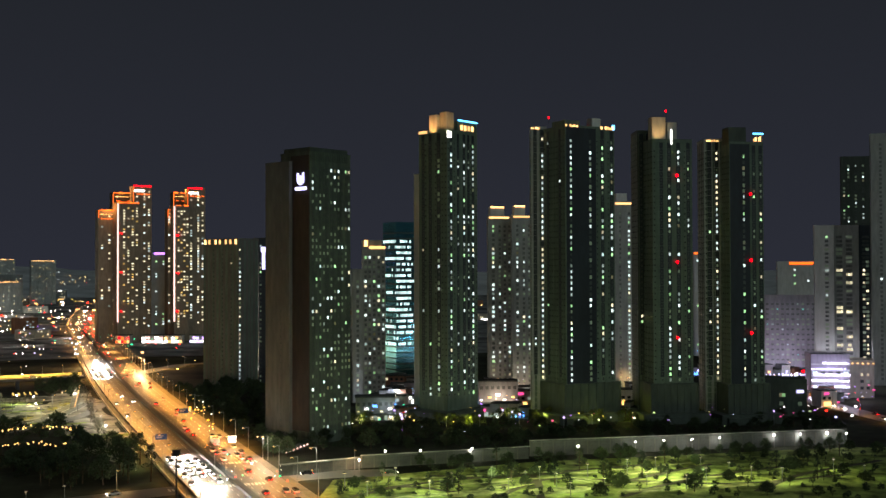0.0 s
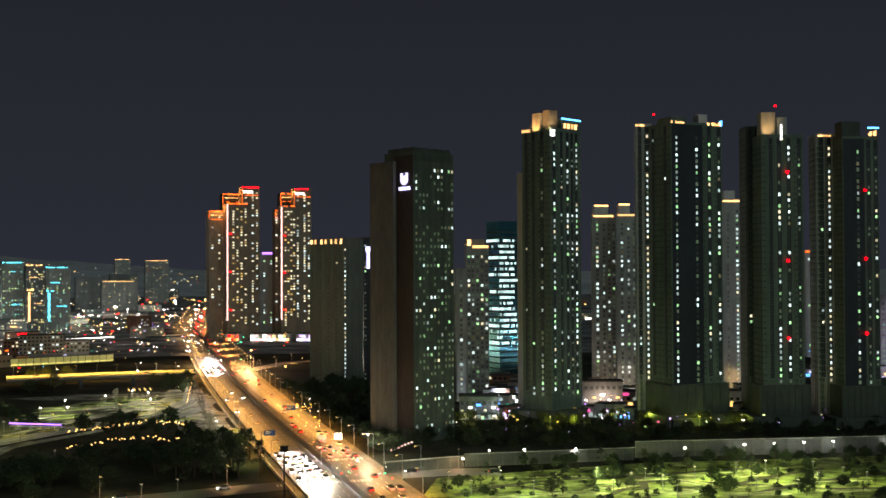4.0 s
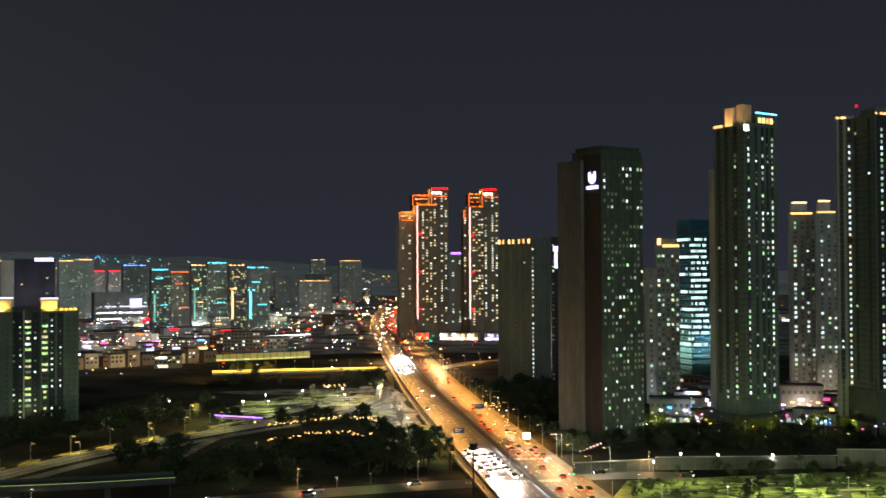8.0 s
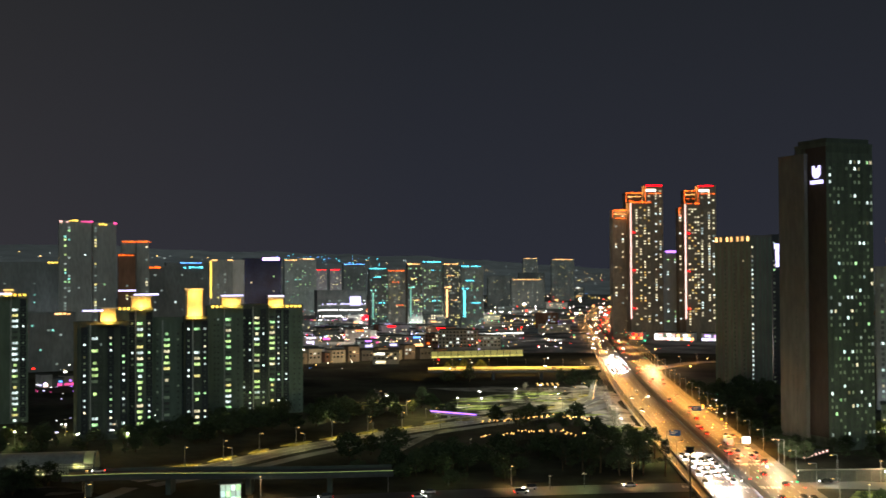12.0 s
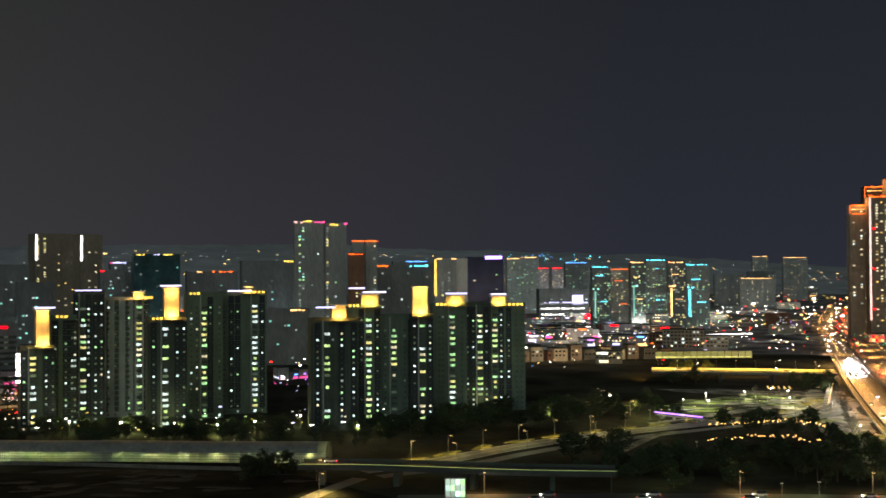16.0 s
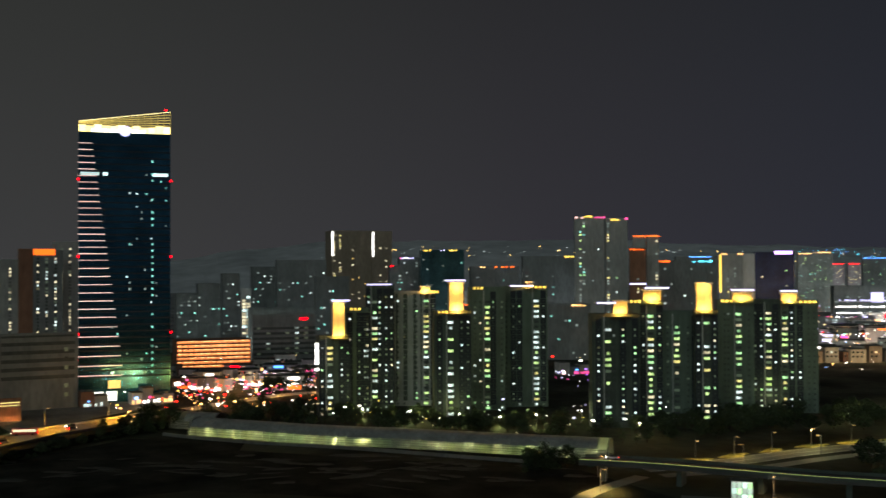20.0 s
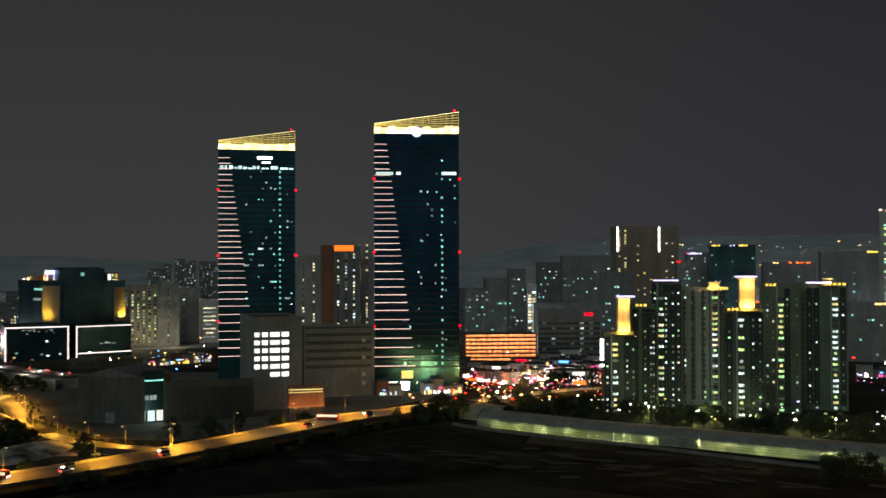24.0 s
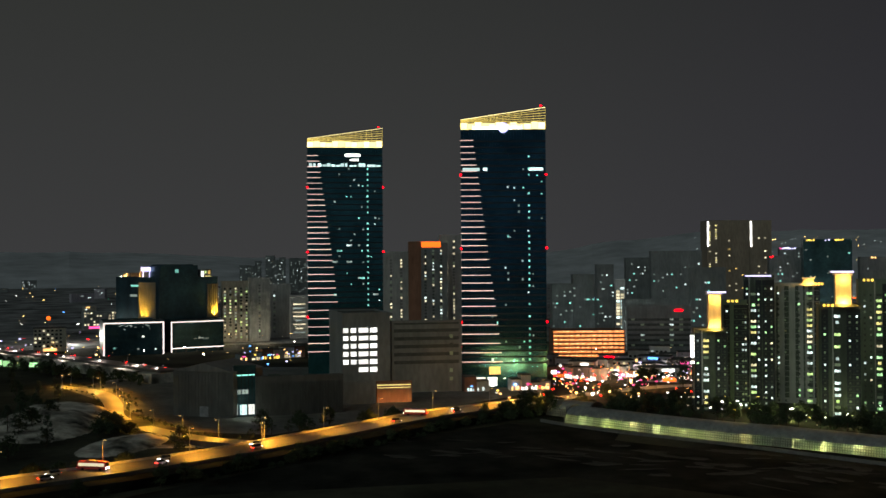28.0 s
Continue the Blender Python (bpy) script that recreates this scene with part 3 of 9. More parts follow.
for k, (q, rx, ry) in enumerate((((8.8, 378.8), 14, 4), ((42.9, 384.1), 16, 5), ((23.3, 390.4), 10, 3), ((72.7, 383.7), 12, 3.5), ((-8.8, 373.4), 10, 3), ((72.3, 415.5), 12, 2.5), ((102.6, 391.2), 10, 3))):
    patch(q, rx, ry, 12 + 7 * (k % 3), "lawn_lit", 0.11 + 0.003 * k, "grass patch with lamp light painted into its colour", "lawn", 140 + k)
sheet("ground", [(-226.0, 694.0), (-205.0, 641.0), (-166.0, 550.0), (-131.0, 466.0), (-134.0, 442.0), (-158.0, 476.0), (-196.0, 548.0), (-222.0, 610.0), (-246.0, 690.0)], "snow_patch", 0.028, "pale bare slope beside the main road", "bank")
ribbon("road", [tuple(p) for p in RIVER[::8]], 6.5, "asphalt_pale", 0.052, "narrow lane beside the river road", "road", off=15)
for side in (-6.0, 0.0, 6.0):
    ribbon("lane_line", [tuple(p) for p in RIVER[::8]], 0.3, "line_paint", 0.066, "white line along the river road", "road marking", off=side)
for k, pts in enumerate(([(-256.2, 597.3), (-236.1, 619.3), (-210.4, 607.9)], [(-248.2, 540.2), (-233.1, 575.7), (-190.9, 542.3)], [(-250.4, 517.2), (-221.3, 530.6), (-199.1, 556.5)],
                         [(-274.4, 584.7), (-269.1, 623.0), (-240.3, 607.7), (-225.5, 637.2)], [(-241.9, 552.1), (-232.2, 587.2), (-205.2, 579.8)], [(-256.1, 491.8), (-246.9, 526.1), (-236.8, 564.1)], [(-236.9, 617.8), (-217.9, 586.4), (-216.4, 555.6)],
                         [(-227.0, 407.5), (-235.6, 455.9), (-233.8, 476.6)], [(-245.9, 635.2), (-230.0, 576.4), (-218.8, 524.7)])):
    ribbon("path", pts, 5.0, "snow_patch", 0.05 + 0.005 * k, "pale gravel path of the river park", "path")


# ---- the towers beside the park ----
R, L = "R", "L"
# dark office-hotel tower with a lit sign
x, y, yaw, wr, wl, h = -59.5, 483.3, 49, 25.2, 19.6, 130.1
b = thing("tower_block", "dark brown and grey high-rise with a lit white sign", "tower", pose(x, y, 0, 0, 0, yaw))
m = block(b, x, y, yaw, wr, wl, h, "paint_charcoal", row_of(R, [0.07, 0.16, 0.25, 0.34, 0.43, 0.52, 0.61, 0.70, 0.79, 0.88, 0.96], 0.85, 1.35, 0.125), seed=3, stripes="paint_dark", slot="glass_grey")
part("corner_panel", solid([(-0.35, 0.0, 6, 0, wl * 0.64, h - 0.5)]), "paint_brown", b, "dark brown cladding on the corner", m)
part("crown", solid([(1, 1, h, wr - 1, wl - 1, h + 3.2)]), "paint_dark", b, "", m)
part("louvre", solid([(0.5 + i * 1.1, -0.25, h - 3, 0.9 + i * 1.1, 0, h + 1.2) for i in range(int(wr / 1.1) - 1)]), "paint_dark", b, "", m)
s = part("sign", solid([(-0.8, 1.6 + 1.55 * i, h - 16.2, -0.36, 1.6 + 1.55 * i + (1.25, 1.0, 1.3, 1.1, 1.25)[i], h - 14.7) for i in range(5)]), "led_bluewhite", b, "row of lit white lettering bars under the emblem", m)
part("emblem", solid([(-0.8, 3.2, h - 12.2, -0.36, 4.3, h - 8.4), (-0.8, 6.7, h - 12.2, -0.36, 7.8, h - 8.4), (-0.8, 5.0, h - 12.2, -0.36, 6.0, h - 9.6), (-0.8, 3.6, h - 13.0, -0.36, 7.4, h - 11.8), (-0.8, 4.4, h - 13.8, -0.36, 6.6, h - 12.9)]), "led_bluewhite", s, "lit white emblem")
x, y, yaw, wr, wl, h2 = -69.4, 489.1, 50.1, 2.7, 16.2, 126.2
block(b, x, y, yaw, 9, wl, h2, "paint_stone", [(L, 0.35, 0.5, 0.6, 0.0)], seed=4, stripes="paint_stone", label="plain beige side wing")


def base_storeys(b, m, wr, wl):
    """Windowless storeys at the foot of a tower, with flat pilasters on the front."""
    part("plinth", solid([(-2.2, -1.6, 5.004, wr + 2.2, max(wl, 14) + 1.5, 20.0)]), "paint_dark", b, "dark windowless base storeys", m)
    for j in range(8):
        u = -2.2 + j * (wr + 3.6) / 7
        part("pilaster", solid([(u, -1.9, 5.004, u + 0.8, -1.604, 20.3)]), "paint_dark", b, "", m)


# four tall apartment towers in a row
x, y, yaw, wr, wl, h = 2.3, 560, 49.8, 24.9, 19.5, 149.9
b = thing("apartment_tower", "tall olive-grey apartment tower with a blue-lit crown", "tower", pose(x, y, 0, 0, 0, yaw), "park towers")
m = block(b, x, y, yaw, wr, wl, h, "paint_olive", row_of(R, [0.12, 0.85], 1.3, 1.6, 0.5) + row_of(R, [0.55], 1.3, 1.6, 0.5) + row_of(R, [0.35, 0.7], 1.0, 1.2, 0.15)
          + row_of(L, [0.3], 1.8, 1.8, 0.12) + row_of(L, [0.85], 1.3, 1.3, 0.02) + row_of(L, [0.6], 1.3, 1.3, 0.04), seed=11, dark_strips=True, foot=5, stripes="paint_moss", slot="glass_grey")
part("podium", solid([(-7, -5, 0, wr + 7, max(wl, 14) + 5, 5.0), (-4, -6.5, 0, wr * 0.6, -5.004, 3.6)]), "paint_dark", b, "plain dark podium storey", m)
up = 156.1 - h
part("crown", solid([(wr * 0.36, 0.05, h, wr, wl * 0.7, h + up)]), "paint_olive", b, "", m)
part("light_strip", solid([(wr * 0.36, -0.25, h + up, wr + 0.2, 0.1, h + up + 0.7)]), "led_azure", b, "blue light line along the roof edge", m)
part("window_band", solid([(wr * (0.44 + 0.12 * i), -0.15, h + up - 4.6, wr * (0.51 + 0.12 * i), 0.0, h + up - 2.0) for i in range(4)]), "led_warm", b, "warm lit crown openings", m)
part("crown", solid([(-0.2, wl * 0.35, h, 5, wl * 0.62, h + up + 3.0)]), "paint_beige", b, "floodlit crown fin", m)
part("crown", solid([(1.0, 1.5, h, wr * 0.3, wl * 0.3, h + up + 4.2)]), "paint_tan", b, "", m)
part("light_strip", solid([(-0.2, wl * 0.7, h - 0.2, 0, wl, h + 1.2)]), "led_warm", b, "", m)
part("window_band", solid([(0.0, -0.2, h - 3.2, 3.2, 0, h)]), "led_white", b, "lit loggia under the crown", m)
lamp("crown_light", "SPOT", tuple(b.matrix_world @ Vector((-3.5, wl * 0.48, h - 2))), 8000, (1.0, 0.52, 0.18), tuple(b.matrix_world @ Vector((0.5, wl * 0.48, h + up))), 0.4, 1.3)
lamp("crown_light", "SPOT", tuple(b.matrix_world @ Vector((-2.5, -2.5, h - 1))), 7000, (1.0, 0.66, 0.30), tuple(b.matrix_world @ Vector((3.0, 3.0, h + up))), 0.3, 1.1)
x, y, yaw, wr2, wl2, h2 = -13, 589.9, 61.3, 1.2, 3.2, 129.1
block(b, x, y, yaw, 4, wl2, h2, "paint_light", [], seed=12)

x, y, yaw, wr, wl, h = 62.1, 548.5, 26.5, 30.2, 20.5, 150.3
b = thing("apartment_tower", "tall dark-faced apartment tower with a lit crown", "tower", pose(x, y, 0, 0, 0, yaw), "park towers")
m = block(b, x, y, yaw, wr, wl, h, "paint_olive", row_of(R, [0.11], 1.2, 1.5, 0.75) + row_of(R, [0.5], 1.7, 1.8, 0.26) + row_of(R, [0.75, 0.94], 1.3, 1.6, 0.4)
          + row_of(L, [0.25, 0.8], 1.2, 1.2, 0.04), seed=21, dark_strips=True, foot=8, stripes="paint_moss", slot="glass_grey")
part("podium", solid([(-7, -5, 0, wr + 7, max(wl, 14) + 5, 5.0), (-4, -6.5, 0, wr * 0.6, -5.004, 3.6)]), "paint_dark", b, "plain dark podium storey", m)
base_storeys(b, m, wr, wl)
part("dark_facade", solid([(wr * 0.02, -0.08, 8, wr * 0.62, -0.004, h)]), "paint_black", b, "near-black facade panel", m)
up = 154.0 - h
part("crown", solid([(0, 0.05, h, wr * 0.3, wl * 0.6, h + up)]), "paint_olive", b, "", m)
strip(b, m, 0.2, wr * 0.26, h + 0.4, "led_warm", (h + 1.9) - (h + 0.4) - 0.3, -0.3, 6)
part("crown", solid([(wr * 0.55, 0.05, h, wr * 0.72, 5, h + up + 1.8)]), "paint_light", b, "pale crown frame", m)
strip(b, m, wr * 0.72, wr * 0.98, h + 0.0, "led_warm", (h + 1.7) - (h + 0.0) - 0.3, -0.3, 6)
part("light_strip", solid([(wr * 0.97, -0.3, h - 0, wr + 0.2, 0.4, h + 2.6)]), "led_azure", b, "", m)
beacon(b, m, 2, wl - 2, h + up)
x, y, yaw, wr2, wl2, h2 = 46.3, 566.1, 9.3, 8.2, 3.7, 151.8
m2 = block(b, x, y, yaw, wr2, wl2, h2, "paint_grey", row_of(R, [0.72], 1.1, 1.4, 0.9, ("lit_cool", "lit_cool", "lit_warm")) + row_of(R, [0.25], 1.0, 1.2, 0.03), seed=22, dark_strips=True, foot=8, stripes="paint_olive", slot="glass_grey")
strip(b, m2, 0, wr2 * 0.55, h2 - 0.2, "led_warm", (h2 + 1.0) - (h2 - 0.2) - 0.3, -0.3, 6)

x, y, yaw, wr, wl, h = 106.6, 549.8, 9, 21.1, 5, 143.1
b = thing("apartment_tower", "tall olive apartment tower with red warning lights", "tower", pose(x, y, 0, 0, 0, yaw), "park towers")
m = block(b, x, y, yaw, wr, 18, h, "paint_olive", row_of(R, [0.42], 1.3, 1.6, 0.42) + row_of(R, [0.65], 1.2, 1.5, 0.42) + row_of(R, [0.9], 1.0, 1.4, 0.2) + row_of(R, [0.22], 1.0, 1.0, 0.03), seed=31, dark_strips=True, foot=8, stripes="paint_moss", slot="glass_grey")
part("podium", solid([(-7, -5, 0, wr + 7, max(wl, 14) + 5, 5.0), (-4, -6.5, 0, wr * 0.6, -5.004, 3.6)]), "paint_dark", b, "plain dark podium storey", m)
base_storeys(b, m, wr, wl)
up = 155.4 - h
part("crown", solid([(0, 0.05, h, wr * 0.34, 6, h + up)]), "paint_beige", b, "floodlit crown wall", m)
part("crown", solid([(wr * 0.38, 0.05, h, wr * 0.62, 8, h + up * 0.8)]), "paint_grey", b, "", m)
part("light_strip", solid([(wr * 0.46, -0.2, h - 1.5, wr * 0.50, 0, h + up * 0.5)]), "led_white", b, "", m)
lamp("crown_light", "SPOT", tuple(m.to_translation() + b.matrix_world @ Vector((2, -4, h - 2))), 7000, (1.0, 0.62, 0.26), tuple(b.matrix_world @ Vector((4, 0, h + up * 0.8))), 0.4, 1.2)
beacon(b, m, wr * 0.38, 2, h + up)
for zz in (125.0, 81.0, 42.5):
    side_beacon(b, m, wr * 0.6, -0.1, zz)
x, y, yaw, wr2, wl2, h2 = 101.3, 563, 1.8, 6.8, 2.8, 149.1
block(b, x, y, yaw, wr2, 16, h2, "paint_dark", row_of(R, [0.8], 1.1, 1.4, 0.9, ("lit_cool", "lit_warm")) + row_of(R, [0.3], 1.2, 1.3, 0.05), seed=32, dark_strips=True, foot=8, stripes="paint_olive", slot="glass_grey")

x, y, yaw, wr, wl, h = 144.9, 547.1, 10.2, 18.4, 9.3, 141.3
b = thing("apartment_tower", "tall apartment tower with a black face and blue crown light", "tower", pose(x, y, 0, 0, 0, yaw), "park towers")
m = block(b, x, y, yaw, wr, wl, h, "paint_olive", row_of(R, [0.42], 1.5, 1.8, 0.2) + row_of(R, [0.72, 0.92], 1.2, 1.4, 0.22), seed=41, dark_strips=True, foot=8, stripes="paint_moss", slot="glass_grey")
part("podium", solid([(-7, -5, 0, wr + 7, max(wl, 14) + 5, 5.0), (-4, -6.5, 0, wr * 0.6, -5.004, 3.6)]), "paint_dark", b, "plain dark podium storey", m)
base_storeys(b, m, wr, wl)
part("dark_facade", solid([(wr * 0.02, -0.08, 8, wr * 0.6, -0.004, h)]), "paint_black", b, "near-black facade panel", m)
up = 149.8 - h
part("crown", solid([(-0.1, 0.1, h, wr * 0.5, 8, h + up)]), "paint_dark", b, "", m)
strip(b, m, wr * 0.72, wr, h + 1.5, "led_warm", (h + 4.0) - (h + 1.5) - 0.3, -0.3, 6)
part("light_strip", solid([(wr * 0.70, -0.4, h + 5.0, wr + 0.2, 0.1, h + 5.8)]), "led_azure", b, "blue light line along the roof edge", m)
for zz in (115.3, 81.7, 45.1):
    side_beacon(b, m, wr * 0.6, -0.1, zz)
x, y, yaw, wr2, wl2, h2 = 134.9, 558.9, -1.6, 9.6, 2.7, 144.1
m2 = block(b, x, y, yaw, wr2, 16, h2, "paint_grey", row_of(R, [0.68], 1.1, 1.4, 0.88, ("lit_cool", "lit_warm")) + row_of(R, [0.3], 1.2, 1.3, 0.04), seed=42, dark_strips=True, foot=8, stripes="paint_olive", slot="glass_grey")
strip(b, m2, 0, wr2 * 0.8, h2 - 0.2, "led_warm", (h2 + 0.9) - (h2 - 0.2) - 0.3, -0.3, 6)


# ---- the blocks behind the towers ----
def far_tower(specs, label, category="apartment block", group="", name="apartment_block", **kw):
    x, y, yaw = specs[0][:3]
    b = thing(name, label, category, pose(x, y, 0, 0, 0, yaw), group)
    ms = []
    for i, s in enumerate(specs):
        x, y, yaw, wr, wl, h, wall, cols = s[:8]
        ms.append(block(b, x, y, yaw, wr, wl, h, wall, cols, **{"seed": int(abs(x * 3 + y)) + i, "far": True, "slot": "glass_pale" if wall in ("paint_grey", "paint_light", "paint_mauve") else "glass_grey", **kw}))
    return b, ms


b, ms = far_tower([(*(29.1, 699.4, 12.6, 15.5, 2.8, 111.8,), "paint_grey", row_of(R, [0.22], 1.8, 1.7, 0.75) + row_of(R, [0.5, 0.72, 0.92], 1.4, 1.5, 0.15)),
                   (*(43.8, 688.6, 11.4, 14.2, 1.4, 111.2,), "paint_grey", row_of(R, [0.25, 0.55], 1.5, 1.6, 0.3) + row_of(R, [0.8], 1.4, 1.5, 0.12))],
                  "pale grey apartment block with amber roof lights", far=False)
for mm, w in zip(ms, (14, 12)):
    hh = 111.7
    part("light_strip", solid([(1, -0.2, hh - 0.6, w, 0, hh + 0.5)]), "led_warm", b, "", mm)
    part("crown", solid([(2, 1, hh, w - 3, 6, hh + 7)]), "paint_light", b, "", mm)
    part("light_strip", solid([(2, 0.8, hh + 6.2, w - 3, 1, hh + 7.2)]), "led_warm", b, "", mm)
b, ms = far_tower([(*(112.4, 711.2, 6, 13.3, 1.4, 121.4,), "paint_grey", row_of(R, [0.75], 1.5, 1.6, 0.8) + row_of(R, [0.3], 1.2, 1.3, 0.1))], "pale apartment block with an amber roof light", far=False)
part("light_strip", solid([(1, -0.2, 121.3 - 0.7, 12, 0, 121.3 + 0.5)]), "led_warm", b, "", ms[0])
part("crown", solid([(2, 1, 121.3, 9, 6, 128.0)]), "paint_light", b, "", ms[0])
b, ms = far_tower([(*(-53.3, 637.8, 24.8, 6.4, 1.9, 77.4,), "paint_grey", row_of(R, [0.5], 1.6, 1.6, 0.2)),
                   (*(-48.4, 653.2, 19.2, 14.2, 2.6, 91,), "paint_grey", row_of(R, [0.12, 0.3, 0.5, 0.7, 0.9], 1.5, 1.6, 0.22))], "pale grey apartment block with an amber crown", far=False)
hh = 91.0
part("crown", solid([(1, 0.5, hh, 12, 7, hh + 5)]), "paint_beige", b, "", ms[1])
part("light_strip", solid([(4, -0.2, hh - 0.2, 14, 0, hh + 1.4)]), "led_warm", b, "", ms[1])
part("light_strip", solid([(1, 0.2, hh + 0.5, 3, 0.5, hh + 5)]), "led_warm", b, "", ms[1])

# teal glass office with bright floors
x, y, yaw, wr, wl, h = -32.9, 759.3, 32.5, 15.2, 18.6, 110.5
b = thing("office_tower", "teal glass office tower with brightly lit floors", "office", pose(x, y, 0, 0, 0, yaw))
m = block(b, x, y, yaw, wr, wl, h, "glass_teal", [], floor=4.0, seed=51)
rnd = random.Random(8)
for i in range(6, int(h / 4.0) - 2):
    z = i * 4.0 + 1.0
    full = rnd.random() < 0.85
    panes = [(j * 1.5 + 0.3, -0.12, z + 0.1, j * 1.5 + 1.55, -0.004, z + 1.9) for j in range(int(wr / 1.5)) if rnd.random() < (0.86 if full and j * 1.5 < wr * 0.72 else 0.2)]
    if panes:
        part("window_band", solid(panes), "lit_office", b, "", m, "stuff")
    panes = [(-0.12, j * 1.5 + 0.3, z + 0.1, -0.004, j * 1.5 + 1.5, z + 1.9) for j in range(int(wl / 1.5)) if rnd.random() < (0.85 if i % 3 == 0 else 0.08)]
    if panes:
        part("window_band", solid(panes), "lit_office", b, "", m, "stuff")
part("floor_band", solid([(-0.1, -0.1, i * 4.0 - 0.4, wr + 0.1, wl + 0.1, i * 4.0 + 0.4) for i in range(1, int(h / 4.0))]), "paint_dark", b, "", m, "stuff")

# long slab by the main road with a vertical sign
x, y, yaw, wr, wl, h = -133.6, 707.5, 55.7, 18.3, 32.6, 97.8
b = thing("apartment_block", "beige slab block with a lit stair column", "apartment block", pose(x, y, 0, 0, 0, yaw))
m = block(b, x, y, yaw, wr, wl, h, "paint_stone", row_of(R, [0.06], 1.3, 1.5, 0.85, ("lit_cool", "lit_warm")) + row_of(L, [0.2, 0.45, 0.7], 1.2, 1.3, 0.01), seed=61, stripes="paint_olive", slot="glass_grey")
for a in (0.05, 0.2, 0.33, 0.5, 0.62, 0.8, 0.92):
    part("light_strip", solid([(-0.2, wl * a, h - 2.5, 0, wl * a + 1.6, h + 0.5)]), "led_warm", b, "", m)
x, y, yaw, wr, wl, h = -123.2, 724.6, 29.7, 6, 2.2, 92.6
m = block(b, x, y, yaw, wr, 12, h + 6, "paint_black", row_of(R, [0.2], 1.0, 1.2, 0.2), seed=62)
part("sign", solid([(2.2, -0.5, h - 14, 4.2, -0.1, h - 2.5), (1.4, -0.5, h - 2.4, 5.0, -0.1, h + 1.0)]), "led_bluewhite", b, "tall lit blue-white vertical sign", m)

# orange-edged towers far up the road
for k, (spec, steps) in enumerate((((*(-354, 1178, 31.7, 23.4, 4.6, 151.4,),), ((*(-377.5, 1186.4, 27.7, 19.3, 6.8, 143.9,),), (*(-346.3, 1211.5, 28, 20, 5.9, 172.5,),), (*(-371.6, 1219.7, 28.9, 22.6, 5.9, 165.5,),))),
                                   ((*(-296.4, 1193.7, 28.9, 16.4, 4.7, 149.1,),), ((*(-306.6, 1206.7, 24.3, 6.8, 7.1, 145.5,),), (*(-289.2, 1226.4, 25.3, 19.9, 6, 170.9,),), (*(-307.9, 1237.3, 26, 16.1, 6.1, 166.6,),))))):
    x, y, yaw, wr, wl, h = spec
    b = thing("apartment_tower", "tall apartment tower edged with orange light lines", "tower", pose(x, y, 0, 0, 0, yaw), "orange-edged towers")
    m = block(b, x, y, yaw, wr, 20, h, "paint_tan", row_of(R, [0.3, 0.5, 0.7, 0.9], 2.0, 1.5, 0.42, ("lit_warm", "lit_warm", "lit_amber")), seed=70 + k, far=True, foot=6)
    part("light_strip", solid([(-0.5, -0.7, 22, 0.9, 0.0, h)]), "led_bar", b, "rose light line up the corner", m)
    strip(b, m, 0, wr, h + 0.2, "led_orange", 1.5)
    for zz in (h * 0.22, h * 0.5, h * 0.78):
        side_beacon(b, m, 2.5, -0.6, zz)
        side_beacon(b, m, 4.3, -0.6, zz - 0.4)
    for j, (x, y, yaw, wr, wl, h) in enumerate(steps):
        m = block(b, x, y, yaw, wr, 20, h, ("paint_tan", "paint_tan", "paint_brown")[j], row_of(R, (0.2, 0.6, 0.85), 1.9, 1.7, (0.2, 0.45, 0.25)[j], ("lit_warm", "lit_warm", "lit_cool")), seed=80 + 4 * k + j, far=True, foot=6)
        strip(b, m, 0, wr, h - 0.2, "led_red" if j == 1 else "led_orange", 1.4)
        strip(b, m, wr * 0.15, wr * 0.95, h - 9.0, "led_orange", 0.8)
        strip(b, m, wr * 0.1, wr * 0.8, h - 4.2, "led_warm", 0.7)
        part("light_strip", solid([(-0.2, -0.5, h - (18 if j else 8), 0.25, 0.0, h - 0.6)]), "led_orange", b, "", m)
        if j != 1:
            # unseen lamp added to wash the tower top in orange
            q = b.matrix_world @ m @ Vector((wr / 2, -6, h + 3))
            lamp("crown_light", "POINT", tuple(q), 8000, (1.0, 0.40, 0.10), None, 0.5)
        if j == 1:
            part("light_strip", solid([(1, -0.5, h - 6, wr * 0.6, 0.0, h - 3.5)]), "led_white", b, "", m)
x, y, yaw, wr, wl, h = -337.9, 1255.3, 25.1, 18.1, 7.3, 97.1
b, ms = far_tower([(x, y, yaw, wr, 16, h, "paint_light", row_of(R, [0.3, 0.75], 1.8, 1.6, 0.3))], "pale apartment block with a violet roof light", foot=6)
part("light_strip", solid([(3, -0.5, h - 0.5, wr - 2, 0.0, h + 2)]), "led_violet", b, "", ms[0])
